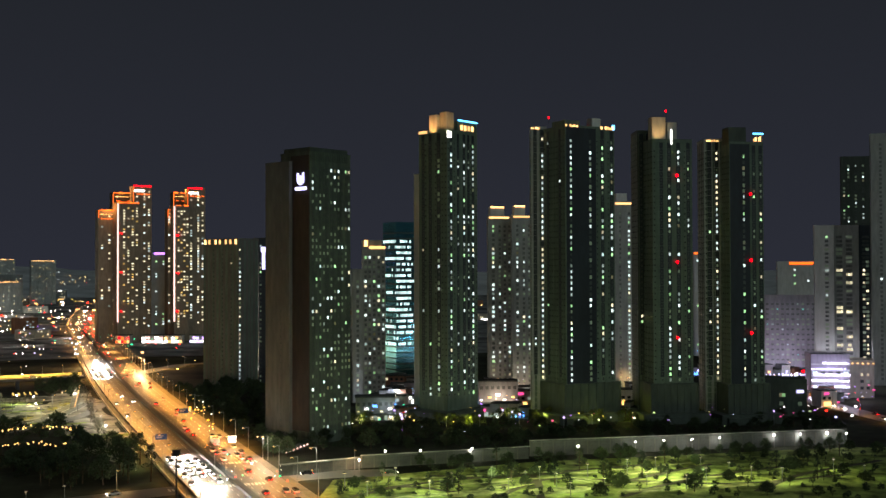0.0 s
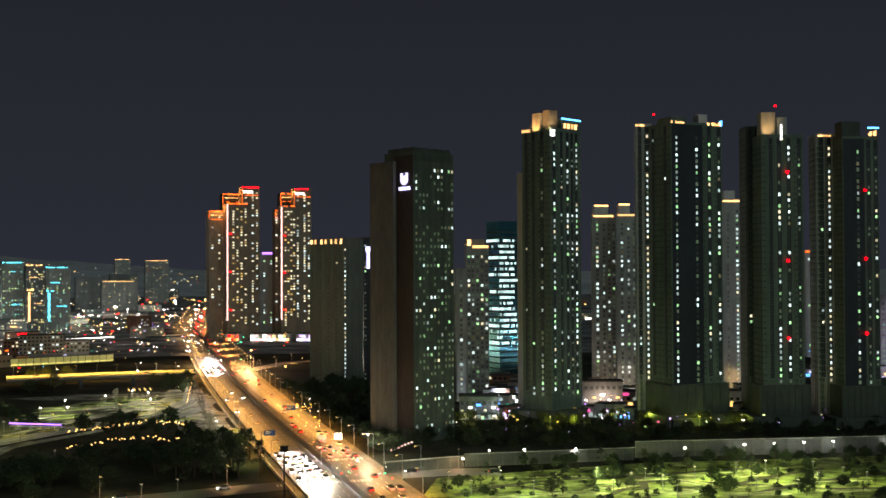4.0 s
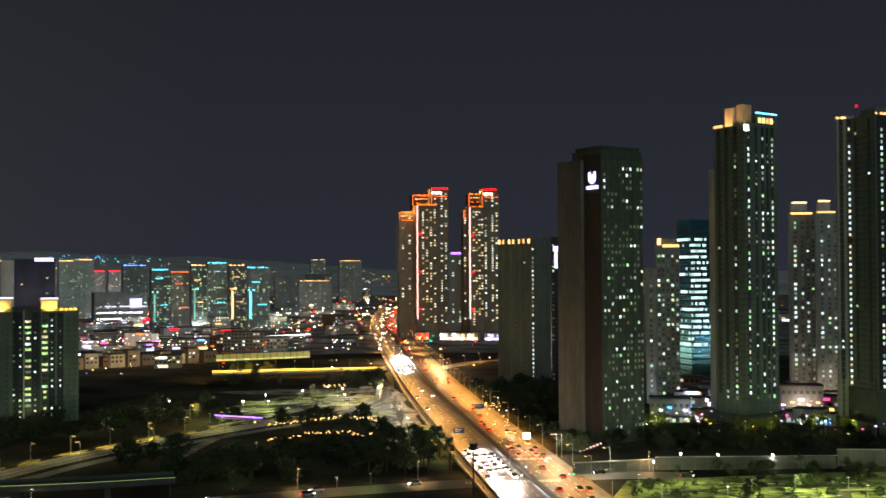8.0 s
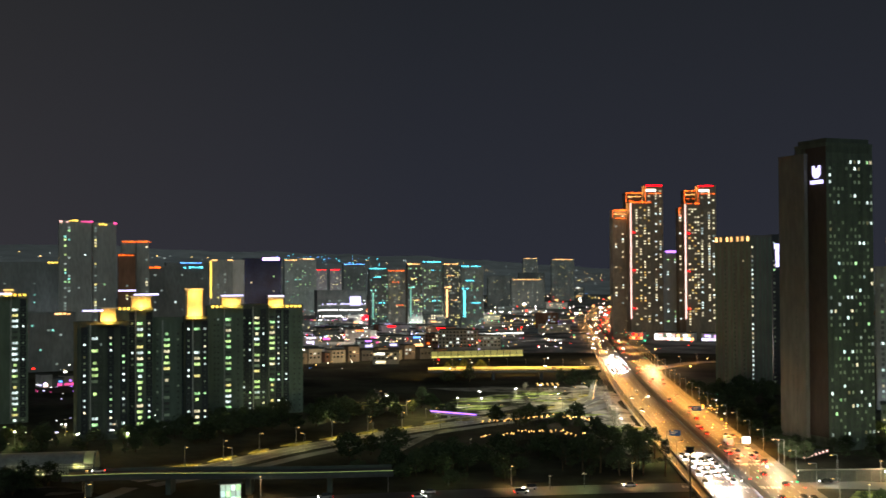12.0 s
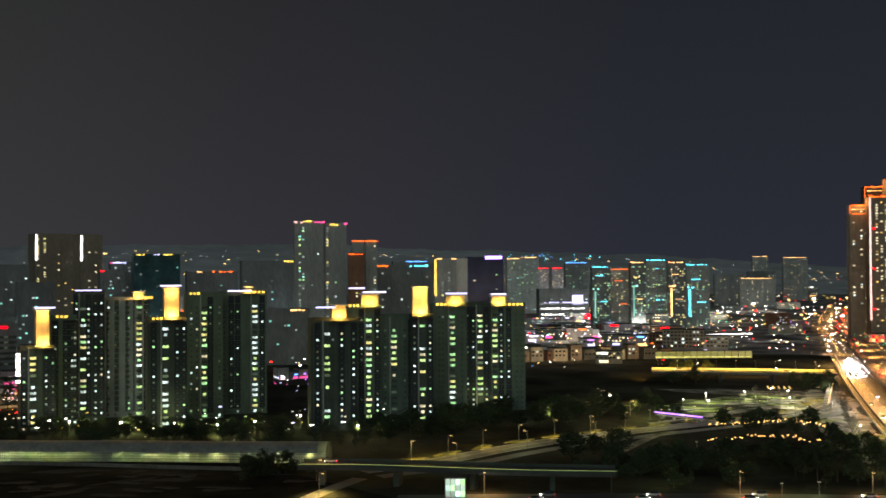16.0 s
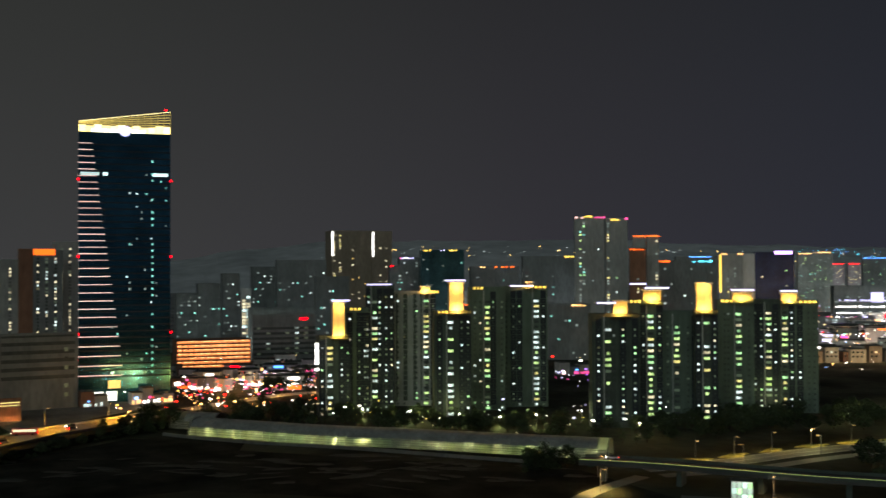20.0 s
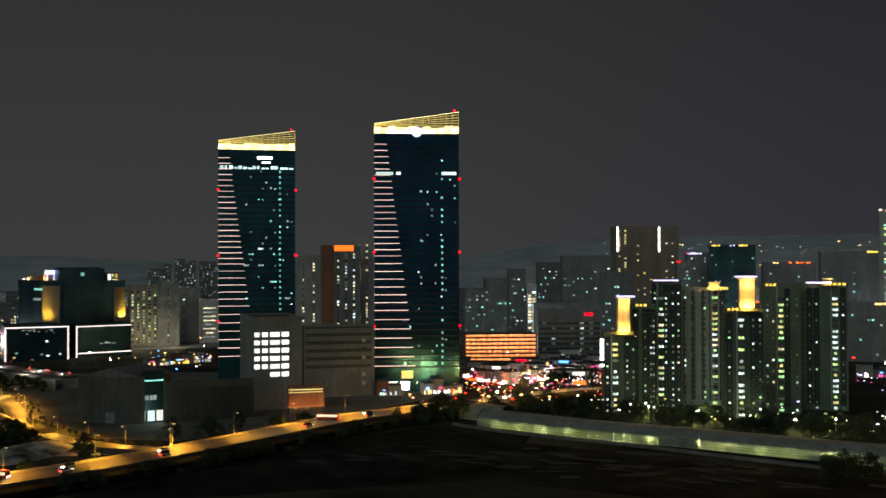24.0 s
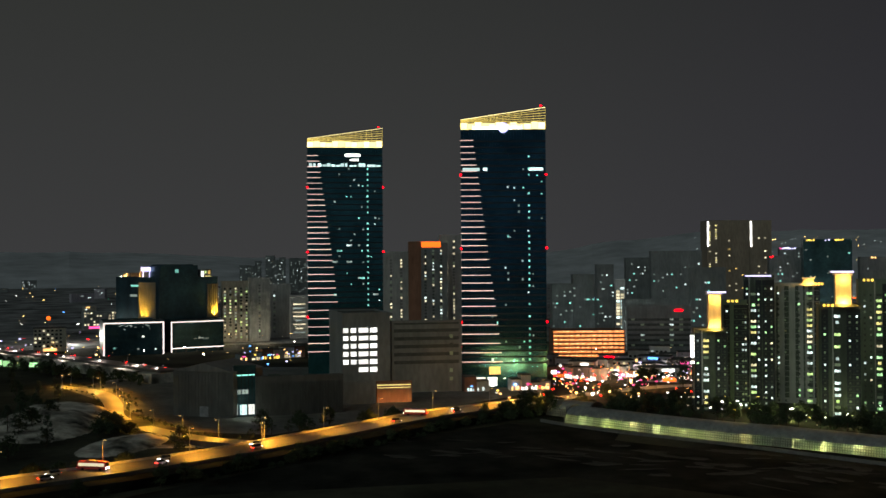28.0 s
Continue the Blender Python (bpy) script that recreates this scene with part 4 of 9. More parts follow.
# shops under the orange towers
for k, (xa, xb, mats) in enumerate(((-1.0, 14.0, ("led_orange", "led_warm", "led_red")), (27.0, 50.0, ("led_white", "led_white", "led_rose")), (51.0, 70.0, ("led_white", "led_warm", "led_white")), (78.0, 95.0, ("led_bluewhite", "led_white", "led_lilac")))):
    b = thing("shop_building", "low shop building with a bright lit front", "shop", pose(-350, 1161, 0, 0, 0, 1), "shops below the towers")
    part("wall", solid([(xa, 0, 0, xb, 12, 8.5)]), "paint_light", b)
    part("roof", solid([(xa - 0.3, -0.6, 8.504, xb + 0.3, 12.3, 9.0)]), "roof_felt", b)
    w = (xb - xa) / 5
    for j in range(5):
        part("shopfront", solid([(xa + j * w + 0.3, -0.3, 0.8, xa + (j + 1) * w - 0.3, -0.004, 3.2)]), mats[j % 3], b)
        if (j + k) % 3:
            part("sign", solid([(xa + j * w + 0.1, -0.5, 4.2 + 0.6 * (j % 2), xa + (j + 0.9) * w, -0.004, 6.6 + 0.5 * (j % 2))]), mats[(j + 1) % 3], b, "lit sign board")

# right-hand quarter
b, ms = far_tower([(*(259.7, 756.7, -10.9, 12.8, 5.4, 107.1,), "paint_light", row_of(R, [0.62], 2.4, 1.6, 0.12)),
                   (*(273.9, 758, -11.9, 16.1, 2.7, 107.2,), "paint_grey", row_of(R, [0.2, 0.6], 4.0, 1.8, 0.1, ("lit_warm",))),
                   (*(291, 758.1, -13, 9.3, 2.7, 107.1,), "paint_black", row_of(R, [0.35, 0.6], 2.0, 1.8, 0.25, ("lit_warm",)))], "white-framed office block with dark glazing", "office", name="office_block", far=False)
b, ms = far_tower([(*(311, 844.6, -10.2, 21.7, 4.8, 164.3,), "paint_dark", row_of(R, [0.1, 0.25, 0.5, 0.75], 1.4, 1.5, 0.2))], "dark tall apartment tower", "tower", name="apartment_tower", far=False)
b, ms = far_tower([(*(287.1, 725.3, -13.6, 20.1, 5.1, 167.3,), "paint_grey", row_of(R, [0.3, 0.6], 1.6, 1.6, 0.05))], "grey tall apartment tower", "tower", name="apartment_tower", far=False)
b, ms = far_tower([(*(255.6, 862.9, -10.5, 38.7, 8.3, 56,), "paint_mauve", row_of(R, [0.06 + 0.1 * i for i in range(10)], 2.0, 1.3, 0.2, ("lit_teal", "lit_dim", "lit_dim", "lit_cool")))], "mauve-grey office block with lit windows", "office", name="office_block", far=False, floor=4.0)
b, ms = far_tower([(*(354, 1146.6, -11.2, 38.8, 11, 84.6,), "paint_light", row_of(R, [0.2, 0.45, 0.8], 1.8, 1.6, 0.2))], "pale far apartment block with an orange roof light", far=True)
part("light_strip", solid([(12, -0.4, 84.5 - 2, 40, 0, 84.5 + 0.5)]), "led_orange", b, "", ms[0])
b, ms = far_tower([(*(225.6, 974.2, -7, 9.9, 9.6, 92.5,), "paint_light", row_of(R, [0.35, 0.7], 1.8, 1.6, 0.15))], "pale narrow far apartment block", far=True)
part("light_strip", solid([(0, -0.4, 92.4 - 1, 9, 0, 92.4 + 0.5)]), "led_orange", b, "", ms[0])
# bright market building
x, y, yaw, wr, wl, h = 221.5, 653.5, -8.7, 22.2, 3.7, 25.5
b = thing("shop_building", "white market building with violet-lit floors", "shop", pose(x, y, 0, 0, 0, yaw))
m = block(b, x, y, yaw, wr, 20, h, "paint_mauve", row_of(R, [0.1, 0.3, 0.5, 0.7, 0.9], 2.6, 1.6, 0.3, ("lit_office", "lit_dim")), seed=91, floor=4.4)
for i, (a, e, mat) in enumerate(((0.0, 0.5, "led_pink"), (0.05, 0.98, "market_white"), (0.0, 0.96, "market_white"), (0.08, 1.0, "market_white"), (0.0, 0.9, "led_bluewhite"), (0.3, 0.95, "market_white"))):
    rb = random.Random(i + 3)
    u = wr * a
    while u < wr * e:
        w = rb.uniform(1.2, 4.5)
        part("light_strip", solid([(u, -0.9, 3.4 + i * 3.5, min(u + w, wr * e), -0.15, 3.9 + i * 3.5 + rb.uniform(0, 0.5))]), mat, b, "violet-white light line along a balcony", m)
        u += w + rb.uniform(0.15, 0.9)
    part("balcony", solid([(0, -1.2, 2.7 + i * 3.5, wr, 0, 3.35 + i * 3.5)]), "paint_light", b, "", m)
# unseen lamps added in mid-air to spread the market's violet light
for u in (0.1, 0.5, 0.85):
    q = b.matrix_world @ m @ Vector((wr * u, -14, 14))
    lamp("market_floodlight", "POINT", tuple(q), 4000, (0.70, 0.64, 1.0), None, 1.0)
x, y, yaw, wr, wl, h = 245.5, 655.6, -10.5, 13.9, 3.7, 21.9
b, ms = far_tower([(x, y, yaw, wr, 16, h, "paint_beige", row_of(R, [0.5, 0.75], 1.8, 1.8, 0.4, ("lit_warm",)))], "beige low block with warm roof lamps", "shop", name="shop_building", far=False, floor=4.0)
for i in range(5):
    part("light_strip", solid([(1 + 3 * i, -0.3, h - 1.5, 2 + 3 * i, 0, h - 0.8)]), "led_warm", b, "", ms[0])
x, y, yaw, wr, wl, h = 168.2, 575.9, -8.3, 23.7, 4.2, 18.4
b, ms = far_tower([(x, y, yaw, wr, 18, h, "paint_dark", row_of(R, [0.1, 0.45, 0.5, 0.85], 2.0, 2.0, 0.35))], "dark low block with a few lit windows", "shop", name="shop_building", far=False, floor=4.5)
part("sign", solid([(wr * 0.78, -0.3, h - 6, wr * 0.93, 0, h - 4.4)]), "led_bluewhite", b, "lit white sign", ms[0])


# ---- the apartment courts ----
def court(blocks_, label, group=""):
    rnd_ = random.Random(len(blocks_) * 5 + int(blocks_[0][0]))
    x, y, yaw = blocks_[0][:3]
    b = thing("apartment_block", label, "apartment block", pose(x, y, 0, 0, 0, yaw), group)
    for i, (x, y, yaw, wr, wl, h, wall, cols, crowns) in enumerate(blocks_):
        more = [(R, u, 0.9, 1.1, rnd_.choice((0.08, 0.16, 0.3))) for u in (0.06, 0.22, 0.46, 0.66, 0.84, 0.95) if all(abs(u - c[1]) * wr > 2.6 for c in cols)]
        cols = [(c[0], c[1], min(c[2], 2.6), 1.3, min(0.8, c[4] * 1.22), *c[5:]) if c[2] > 2 else (c[0], c[1], 0.9, 1.0, *c[4:]) for c in cols] + more
        m = block(b, x, y, yaw, wr, max(wl, 11), h, wall, cols, seed=int(abs(x + 5 * y)) % 1000 + i, floor=2.85, foot=1, stripes="paint_olive" if wall == "paint_olive" else "paint_charcoal", slot="glass_grey")
        for c in cols:
            if c[2] < 2 and c[4] >= 0.15:
                part("dark_recess", solid([(c[1] * wr - 1.5, -0.046, 3, c[1] * wr + 1.5, -0.037, h - 1.2)]), "paint_black", b, "near-black strip of the facade", m)
            elif c[2] > 2:
                part("pier", solid([(c[1] * wr - 2.3, -0.3, 2, c[1] * wr - 1.7, -0.037, h)]), "paint_grey", b, "", m)
        for kind, a, e, up in crowns:
            if kind == "gold":
                part("crown", solid([(wr * a, 0.6, h, wr * e, 6, h + up)]), "paint_beige", b, "floodlit golden crown wall", m)
                part("crown_cap", solid([(wr * a - 0.5, -1.0, h + up, wr * e + 0.5, 7, h + up + 0.7)]), "paint_light", b, "", m)
                # ledge added to keep the crown lamp's light off the facade below
                part("crown_ledge", solid([(wr * a - 1.2, -2.6, h - 0.35, wr * e + 1.2, -0.02, h - 0.05)]), wall, b, "", m)
                mid = b.matrix_world @ m @ Vector((wr * (a + e) / 2, -1.7, h + 0.9))
                lamp("crown_light", "POINT", tuple(mid), 1000 * min(up, 9), (1.0, 0.50, 0.09), None, 0.4)
                if up > 9:
                    mid = b.matrix_world @ m @ Vector((wr * (a + e) / 2, -1.9, h + up - 2.2))
                    lamp("crown_light", "POINT", tuple(mid), 420 * min(up, 9), (1.0, 0.52, 0.10), None, 0.4)
            elif kind == "cap":
                part("crown_cap", solid([(wr * a, -0.8, h + up, wr * e, 6, h + up + 0.8)]), "paint_light", b, "", m)
                part("light_strip", solid([(wr * a, -0.95, h + up + 0.05, wr * e, -0.81, h + up + 0.75)]), "led_bluewhite", b, "white light line on the roof slab", m)
            elif kind == "strip":
                n = max(3, int(wr * (e - a) / 2.2))
                g = wr * (e - a) / n
                part("crown_wall", solid([(wr * a, -0.05, h, wr * e, 1.5, h + min(up, 1.7))]), wall, b, "", m)
                part("roof_opening", solid([(wr * a + g * j + 0.25, -0.3, h + 0.1, wr * a + g * j + g * 0.72, -0.054, h + min(up, 1.3)) for j in range(n)]), "led_gold", b, "row of gold-lit roof openings", m, "stuff")
    return b


BRIGHT = ("lit_cool", "lit_lime", "lit_green", "lit_green", "lit_lime", "lit_yellow", "lit_lime", "lit_warm")
court([(*(-373.4, 370.5, 53.2, 23.1, 4, 53.5,), "paint_dark", row_of(R, [0.14], 1.4, 1.4, 0.3) + row_of(R, [0.34], 2.8, 1.5, 0.55, BRIGHT) + row_of(R, [0.65, 0.9], 1.4, 1.4, 0.4), [("cap", 0.1, 0.5, 6), ("gold", 0.45, 0.75, 7)]),
       (*(-374.7, 395.7, 49.4, 18.1, 2.7, 59.3,), "paint_olive", row_of(R, [0.66], 2.8, 1.5, 0.6, BRIGHT) + row_of(R, [0.15, 0.3], 1.3, 1.3, 0.06) + row_of(R, [0.9], 1.3, 1.3, 0.25),
        [("strip", 0.1, 0.42, 2.2), ("cap", 0.1, 0.55, 9), ("gold", 0.45, 0.95, 6), ("cap", 0.5, 1.15, 7)])] + [
       (*(-366.4, 412.9, 45.6, 16.5, 4.2, 53.8,), "paint_olive", row_of(R, [0.42], 3.0, 1.7, 0.5, BRIGHT) + row_of(R, [0.15, 0.75], 1.4, 1.4, 0.12), []),
       (*(-346.5, 414.2, 45.9, 10.5, 2.7, 54.8,), "paint_dark", row_of(R, [0.12], 1.4, 1.4, 0.2) + row_of(R, [0.5], 2.8, 1.5, 0.6, BRIGHT) + row_of(R, [0.86], 1.4, 1.4, 0.45), [("gold", 0.05, 0.75, 14)]),
       (*(-360.6, 447.9, 43.8, 18.4, 3.5, 58.7,), "paint_olive", row_of(R, [0.58], 2.8, 1.5, 0.55, BRIGHT) + row_of(R, [0.2, 0.3, 0.85], 1.3, 1.3, 0.06), [("strip", 0.1, 0.45, 6), ("gold", 0.4, 0.95, 5), ("cap", 0.38, 1.0, 6)])] + [
       (*(-355.5, 470.9, 41.1, 13.8, 4.4, 58.7,), "paint_dark", row_of(R, [0.28, 0.8], 1.5, 1.4, 0.25) + row_of(R, [0.55], 2.8, 1.5, 0.55, BRIGHT), []),
       (*(-350.5, 486.9, 40.7, 19, 3.6, 57.7,), "paint_olive", row_of(R, [0.12], 2.8, 1.5, 0.6, BRIGHT) + row_of(R, [0.3], 1.6, 1.4, 0.35) + row_of(R, [0.52], 1.3, 1.4, 0.15) + row_of(R, [0.75, 0.9], 1.3, 1.3, 0.03),
        [("gold", 0.02, 0.45, 5), ("cap", 0.0, 0.46, 6), ("strip", 0.5, 0.98, 1.8)])],
      "olive apartment block with golden floodlit crowns and lit windows", "apartment courts")
court([(*(-487.1, 286.3, 67.5, 15.8, 3.9, 40.7,), "paint_dark", row_of(R, [0.36], 3.0, 1.5, 0.55, ("lit_cool", "lit_yellow")) + row_of(R, [0.1, 0.75], 1.4, 1.4, 0.4), [("gold", 0.45, 0.85, 18), ("cap", 0.4, 1.0, 19)]),
       (*(-492.9, 305.7, 63.2, 12.6, 3.2, 54.4,), "paint_olive", row_of(R, [0.2, 0.6], 1.4, 1.3, 0.18), [("strip", 0.2, 0.7, 1.5)]),
       (*(-495, 321.1, 62, 14.7, 3.3, 67.1,), "paint_dark", row_of(R, [0.28], 3.0, 1.5, 0.6, BRIGHT) + row_of(R, [0.7, 0.9], 1.4, 1.4, 0.3), [("cap", 0.0, 0.9, 0.5)])] + [
       (*(-499.4, 341.5, 59.6, 23.2, 4.3, 62.7,), "paint_grey", row_of(R, [0.1, 0.25, 0.55], 1.3, 1.3, 0.1) + row_of(R, [0.78], 2.8, 1.5, 0.55, BRIGHT), [("gold", 0.65, 0.88, 3.4), ("strip", 0.9, 1.1, 1.5)]),
       (*(-434.1, 321.1, 59.5, 18.6, 5.2, 54.3,), "paint_dark", row_of(R, [0.45], 3.2, 1.5, 0.55, ("lit_lime", "lit_cool")) + row_of(R, [0.15, 0.75, 0.92], 1.4, 1.4, 0.2), [("gold", 0.42, 0.8, 15), ("cap", 0.3, 0.85, 16), ("strip", 0.1, 0.4, 1.2)])] + [
       (*(-458.7, 363.1, 56.6, 19.5, 3.4, 65.2,), "paint_olive", row_of(R, [0.5], 2.8, 1.5, 0.5, BRIGHT) + row_of(R, [0.15, 0.3, 0.9], 1.3, 1.3, 0.1), [("strip", 0.1, 0.4, 1.5)]),
       (*(-458.5, 387, 54.8, 24.5, 3.5, 65.4,), "paint_olive", row_of(R, [0.36], 1.4, 1.4, 0.2) + row_of(R, [0.74], 3.6, 1.8, 0.62, ("lit_cool", "lit_lime", "lit_cool", "lit_yellow")) + row_of(R, [0.9], 1.4, 1.4, 0.15), [("cap", 0.15, 0.66, 1.0), ("gold", 0.52, 0.68, 3.0), ("strip", 0.7, 0.98, 1.2)])],
      "dark apartment block with tall golden crown walls", "apartment courts")


# ---- twin glass towers ----
def glass_tower(x, y, yaw, wr, h, material, seed, sign):
    rnd = random.Random(seed)
    b = thing("glass_tower", "tall dark glass tower with a golden lit crown and light bars", "tower", pose(x, y, 0, 0, 0, yaw), "twin glass towers")
    d, fl = 34.0, 3.72
    n = int(h / fl)
    m = Matrix()
    part("curtain_wall", solid([(0, 0, 0, wr, d, h)]), material, b)
    part("mullion", solid([(i * 1.6, -0.12, 14, i * 1.6 + 0.1, -0.004, h) for i in range(1, int(wr / 1.6))]), "steel_dark", b, "", None, "stuff")
    part("spandrel", solid([(-0.05, -0.07, i * fl - 0.35, wr + 0.05, -0.003, i * fl + 0.35) for i in range(4, n)]), "steel_dark", b, "", None, "stuff")
    z = 15.5
    while z < h - 4:
        w = wr * (0.48 - 0.34 * (z - 15.5) / (h - 20))
        part("light_bar", solid([(-0.2, -0.5, z - 0.15, w, -0.13, z + 0.15)]), "led_bar", b, "pale light bar across the corner")
        z += 5.6 if z < h * 0.3 else 4.7 if z < h * 0.5 else 3.75
    for i in range(4, n - 3):
        if rnd.random() < 0.85:
            part("window", pane(1.0, 1.2, "lit_teal"), "lit_teal", b, "", pose(wr * 0.80, -0.1, i * fl + 2))
        for _ in range(rnd.choice((0, 0, 0, 1, 1, 2))):
            w = rnd.choice((0.9, 0.9, 1.2, 1.2, 3.6))
            mat = rnd.choice(("lit_teal", "lit_dim", "lit_dim", "lit_dim", "lit_cool"))
            part("window", pane(w, 1.2, mat), mat, b, "", pose(wr * rnd.choice((0.36, 0.42, 0.55, 0.62, 0.68, 0.72, 0.9)), -0.1, i * fl + 2))
    if sign:
        z = (n - 6) * fl
        for a, e in ((0.02, 0.22), (0.26, 0.31), (0.80, 0.97)):
            part("window_band", solid([(wr * a, -0.2, z + 0.8, wr * e, -0.01, z + 2.6)]), "lit_office", b)
    else:
        for k in range(16):
            u = 0.02 + k * 0.06
            part("window", solid([(wr * u, -0.2, h - 13.0, wr * (u + rnd.choice((0.03, 0.045, 0.055))), -0.01, h - 13.0 + rnd.choice((1.0, 1.4, 2.2)))]), "lit_office", b)
        part("sign", solid([(wr * 0.50, -0.4, h - 6.2, wr * 0.70, -0.13, h - 4.4), (wr * 0.57, -0.4, h - 9.0, wr * 0.68, -0.13, h - 7.9)]), "led_white", b, "lit white lettering bars")
    # open sloping crown of lit gold rails
    top = 13.0
    for i in range(6):
        za, ze = h + 4.6 + 0.25 * i, h + 4.8 + 1.66 * i
        me = bpy.data.meshes.new("crown_rail")
        me.from_pydata([(0, -0.15, za), (wr, -0.15, ze), (wr, 0.1, ze), (0, 0.1, za), (0, -0.15, za + 0.28), (wr, -0.15, ze + 0.28), (wr, 0.1, ze + 0.28), (0, 0.1, za + 0.28)], [],
                       [(0, 3, 2, 1), (4, 5, 6, 7), (0, 1, 5, 4), (1, 2, 6, 5), (2, 3, 7, 6), (3, 0, 4, 7)])
        part("crown_rail", me, "crown_yellow" if i == 5 else "crown_gold", b, "golden lit crown rail")
    for i in range(15):
        u = i / 14
        part("crown_post", solid([(wr * u - 0.09, 0.12, h, wr * u + 0.09, 0.3, h + 5.6 + 7.6 * u)]), "crown_gold", b)
    part("crown_screen", solid([(0.2, 0.5, h, wr - 0.2, 0.7, h + 4.5)]), "paint_beige", b, "pale screen behind the crown")
    for i in range(5, n - 3):
        for u in np.linspace(0.52, 0.95, 9):
            if rnd.random() < 0.08:
                mat = rnd.choice(("lit_teal", "lit_dim", "lit_dim", "lit_cool"))
                part("window", pane(0.8, 0.9, mat), mat, b, "", pose(wr * u, -0.1, i * fl + 1.6))
    for i in range(12):
        part("crown_band", solid([(wr * i / 12, -0.4, h + 0.1, wr * (i + 0.94) / 12, -0.21, h + 3.2 + rnd.uniform(0, 1.4))]), "crown_yellow", b, "bright golden panel at the foot of the crown")
    if sign:
        for a in (0.16, 0.30):
            part("lobby_window", solid([(wr * a, -0.15, 1.0, wr * (a + 0.11), -0.004, 6.2)]), "lit_white", b, "bright lobby window")
        part("lobby_window", solid([(wr * 0.32, -0.15, 8.0, wr * 0.45, -0.004, 12.5)]), "lit_amber", b, "warm lit window over the lobby")
        part("sign", prism(3.1, 3.1, 0, 0.5, 20), "led_bluewhite", b, "round lit blue-white sign", pose(wr * 0.5, -0.45, h + 1.0, 90))
        part("light_strip", solid([(wr * 0.14, -0.6, h + 0.2, wr * 0.72, -0.42, h + 1.7)]), "led_white", b, "white light line at the foot of the crown")
    beacon(b, m, wr * 0.95, 1, h + top, 0.8)
    for zz in (h * 0.82, h * 0.535, h * 0.25):
        side_beacon(b, m, wr + 0.2, -0.3, zz)
        side_beacon(b, m, -0.2, -0.3, zz)
    return b


x, y, yaw, wr, wl, h = -621.6, 206.6, 71.9, 51.2, 12, 156
glass_tower(x, y, yaw, wr, h, "glass_blue", 5, True)
x, y, yaw, wr, wl, h = -728.1, 132.2, 80, 51, 12, 154.2
glass_tower(x, y, yaw, wr, h, "glass_teal", 6, False)

# ---- around the glass towers ----
b, ms = far_tower([(*(-611.2, 130.7, 87.9, 28.2, 45.8, 46,), "paint_slate", []), (*(-611.4, 159.9, 83.3, 41.7, 4.8, 40.7,), "paint_slate", row_of(R, [0.85], 2.0, 2.2, 0.1))], "dark institute building with a bright window grid", "office", name="office_block", far=False, floor=5.0)
wr, hh = 29, 46.0
for i in range(6):
    for j, (a, e) in enumerate(((0.02, 0.12), (0.17, 0.28), (0.33, 0.52), (0.56, 0.70))):
        if i == 0 and j < 2:
            continue
        part("window", solid([(wr * a, -0.15, hh - 33 + 4.55 * i, wr * e, -0.004, hh - 30.4 + 4.55 * i)]), "lit_white", b, "", ms[0])
for i in range(1, 7):
    part("window_band", solid([(1.5, -0.04, hh - 34 + 4.6 * i, 40, -0.004, hh - 32 + 4.6 * i)]), "glass_grey", b, "dark ribbon window", ms[1])
b = thing("hall_building", "plain dark grey-brown hall with a shallow pitched roof", "hall", pose(-541.6, 60.9, 0, 0, 0, 143.6))
wl, h = 34.2, 22.5
part("wall", solid([(0, 0, 0, 30, wl, h)]), "cladding_umber", b)
me = bpy.data.meshes.new("roof")
me.from_pydata([(-0.5, -0.5, h), (30.5, -0.5, h), (30.5, wl + 0.5, h), (-0.5, wl + 0.5, h), (-0.5, wl / 2, h + 4.2), (30.5, wl / 2, h + 4.2)], [], [(0, 1, 5, 4), (2, 3, 4, 5), (0, 4, 3), (1, 2, 5), (3, 2, 1, 0)])
part("roof", me, "paint_stone", b, "grey metal roof")
part("cladding_rib", solid([(-0.14, 0.6 + 1.9 * i, 0.5, -0.004, 0.8 + 1.9 * i, h - 0.6) for i in range(17)]), "cladding_umber", b, "", None, "stuff")
part("door", solid([(-0.2, 14, 0, -0.005, 19, 5.2)]), "metal_grey", b)
b, ms = far_tower([(*(-544.5, 61.5, 98.6, 11.2, 2.1, 24.3,), "glass_office", []), (*(-543.2, 72.3, 90.4, 44.2, 4, 18.4,), "cladding_umber", [])], "dark low hall with a lit glass end", "hall", name="hall_building", far=False, floor=4.5, foot=1)
for z0_, z1_, spans in ((20.3, 20.9, ((0.5, 10.6, "lit_teal"),)), (11.2, 13.4, ((0.6, 3.6, "lit_dim"), (4.2, 7.4, "lit_dim"))), (0.9, 5.9, ((0.5, 2.0, "lit_dim"), (3.2, 6.4, "lit_office"), (7.2, 10.4, "lit_white")))):
    for x0_, x1_, mat in spans:
        part("window", solid([(x0_, -0.16, z0_, x1_, -0.07, z1_)]), mat, b, "", ms[0])
part("mullion", solid([(1.8 * i + 0.1, -0.3, 0.3, 1.8 * i + 0.3, -0.17, 23.5) for i in range(7)]), "steel_dark", b, "", ms[0], "stuff")
part("cladding_rib", solid([(1.0 + 1.45 * i, -0.4, 0.6, 1.35 + 1.45 * i, -0.065, 16.5) for i in range(30)]), "cladding_umber", b, "dark upright rib", ms[1], "stuff")
part("roof_unit", solid([(6, 0.8, 18.6, 12, 3.4, 20.6), (24, 0.8, 18.6, 28, 3.4, 20.0)]), "paint_dark", b, "", ms[1])
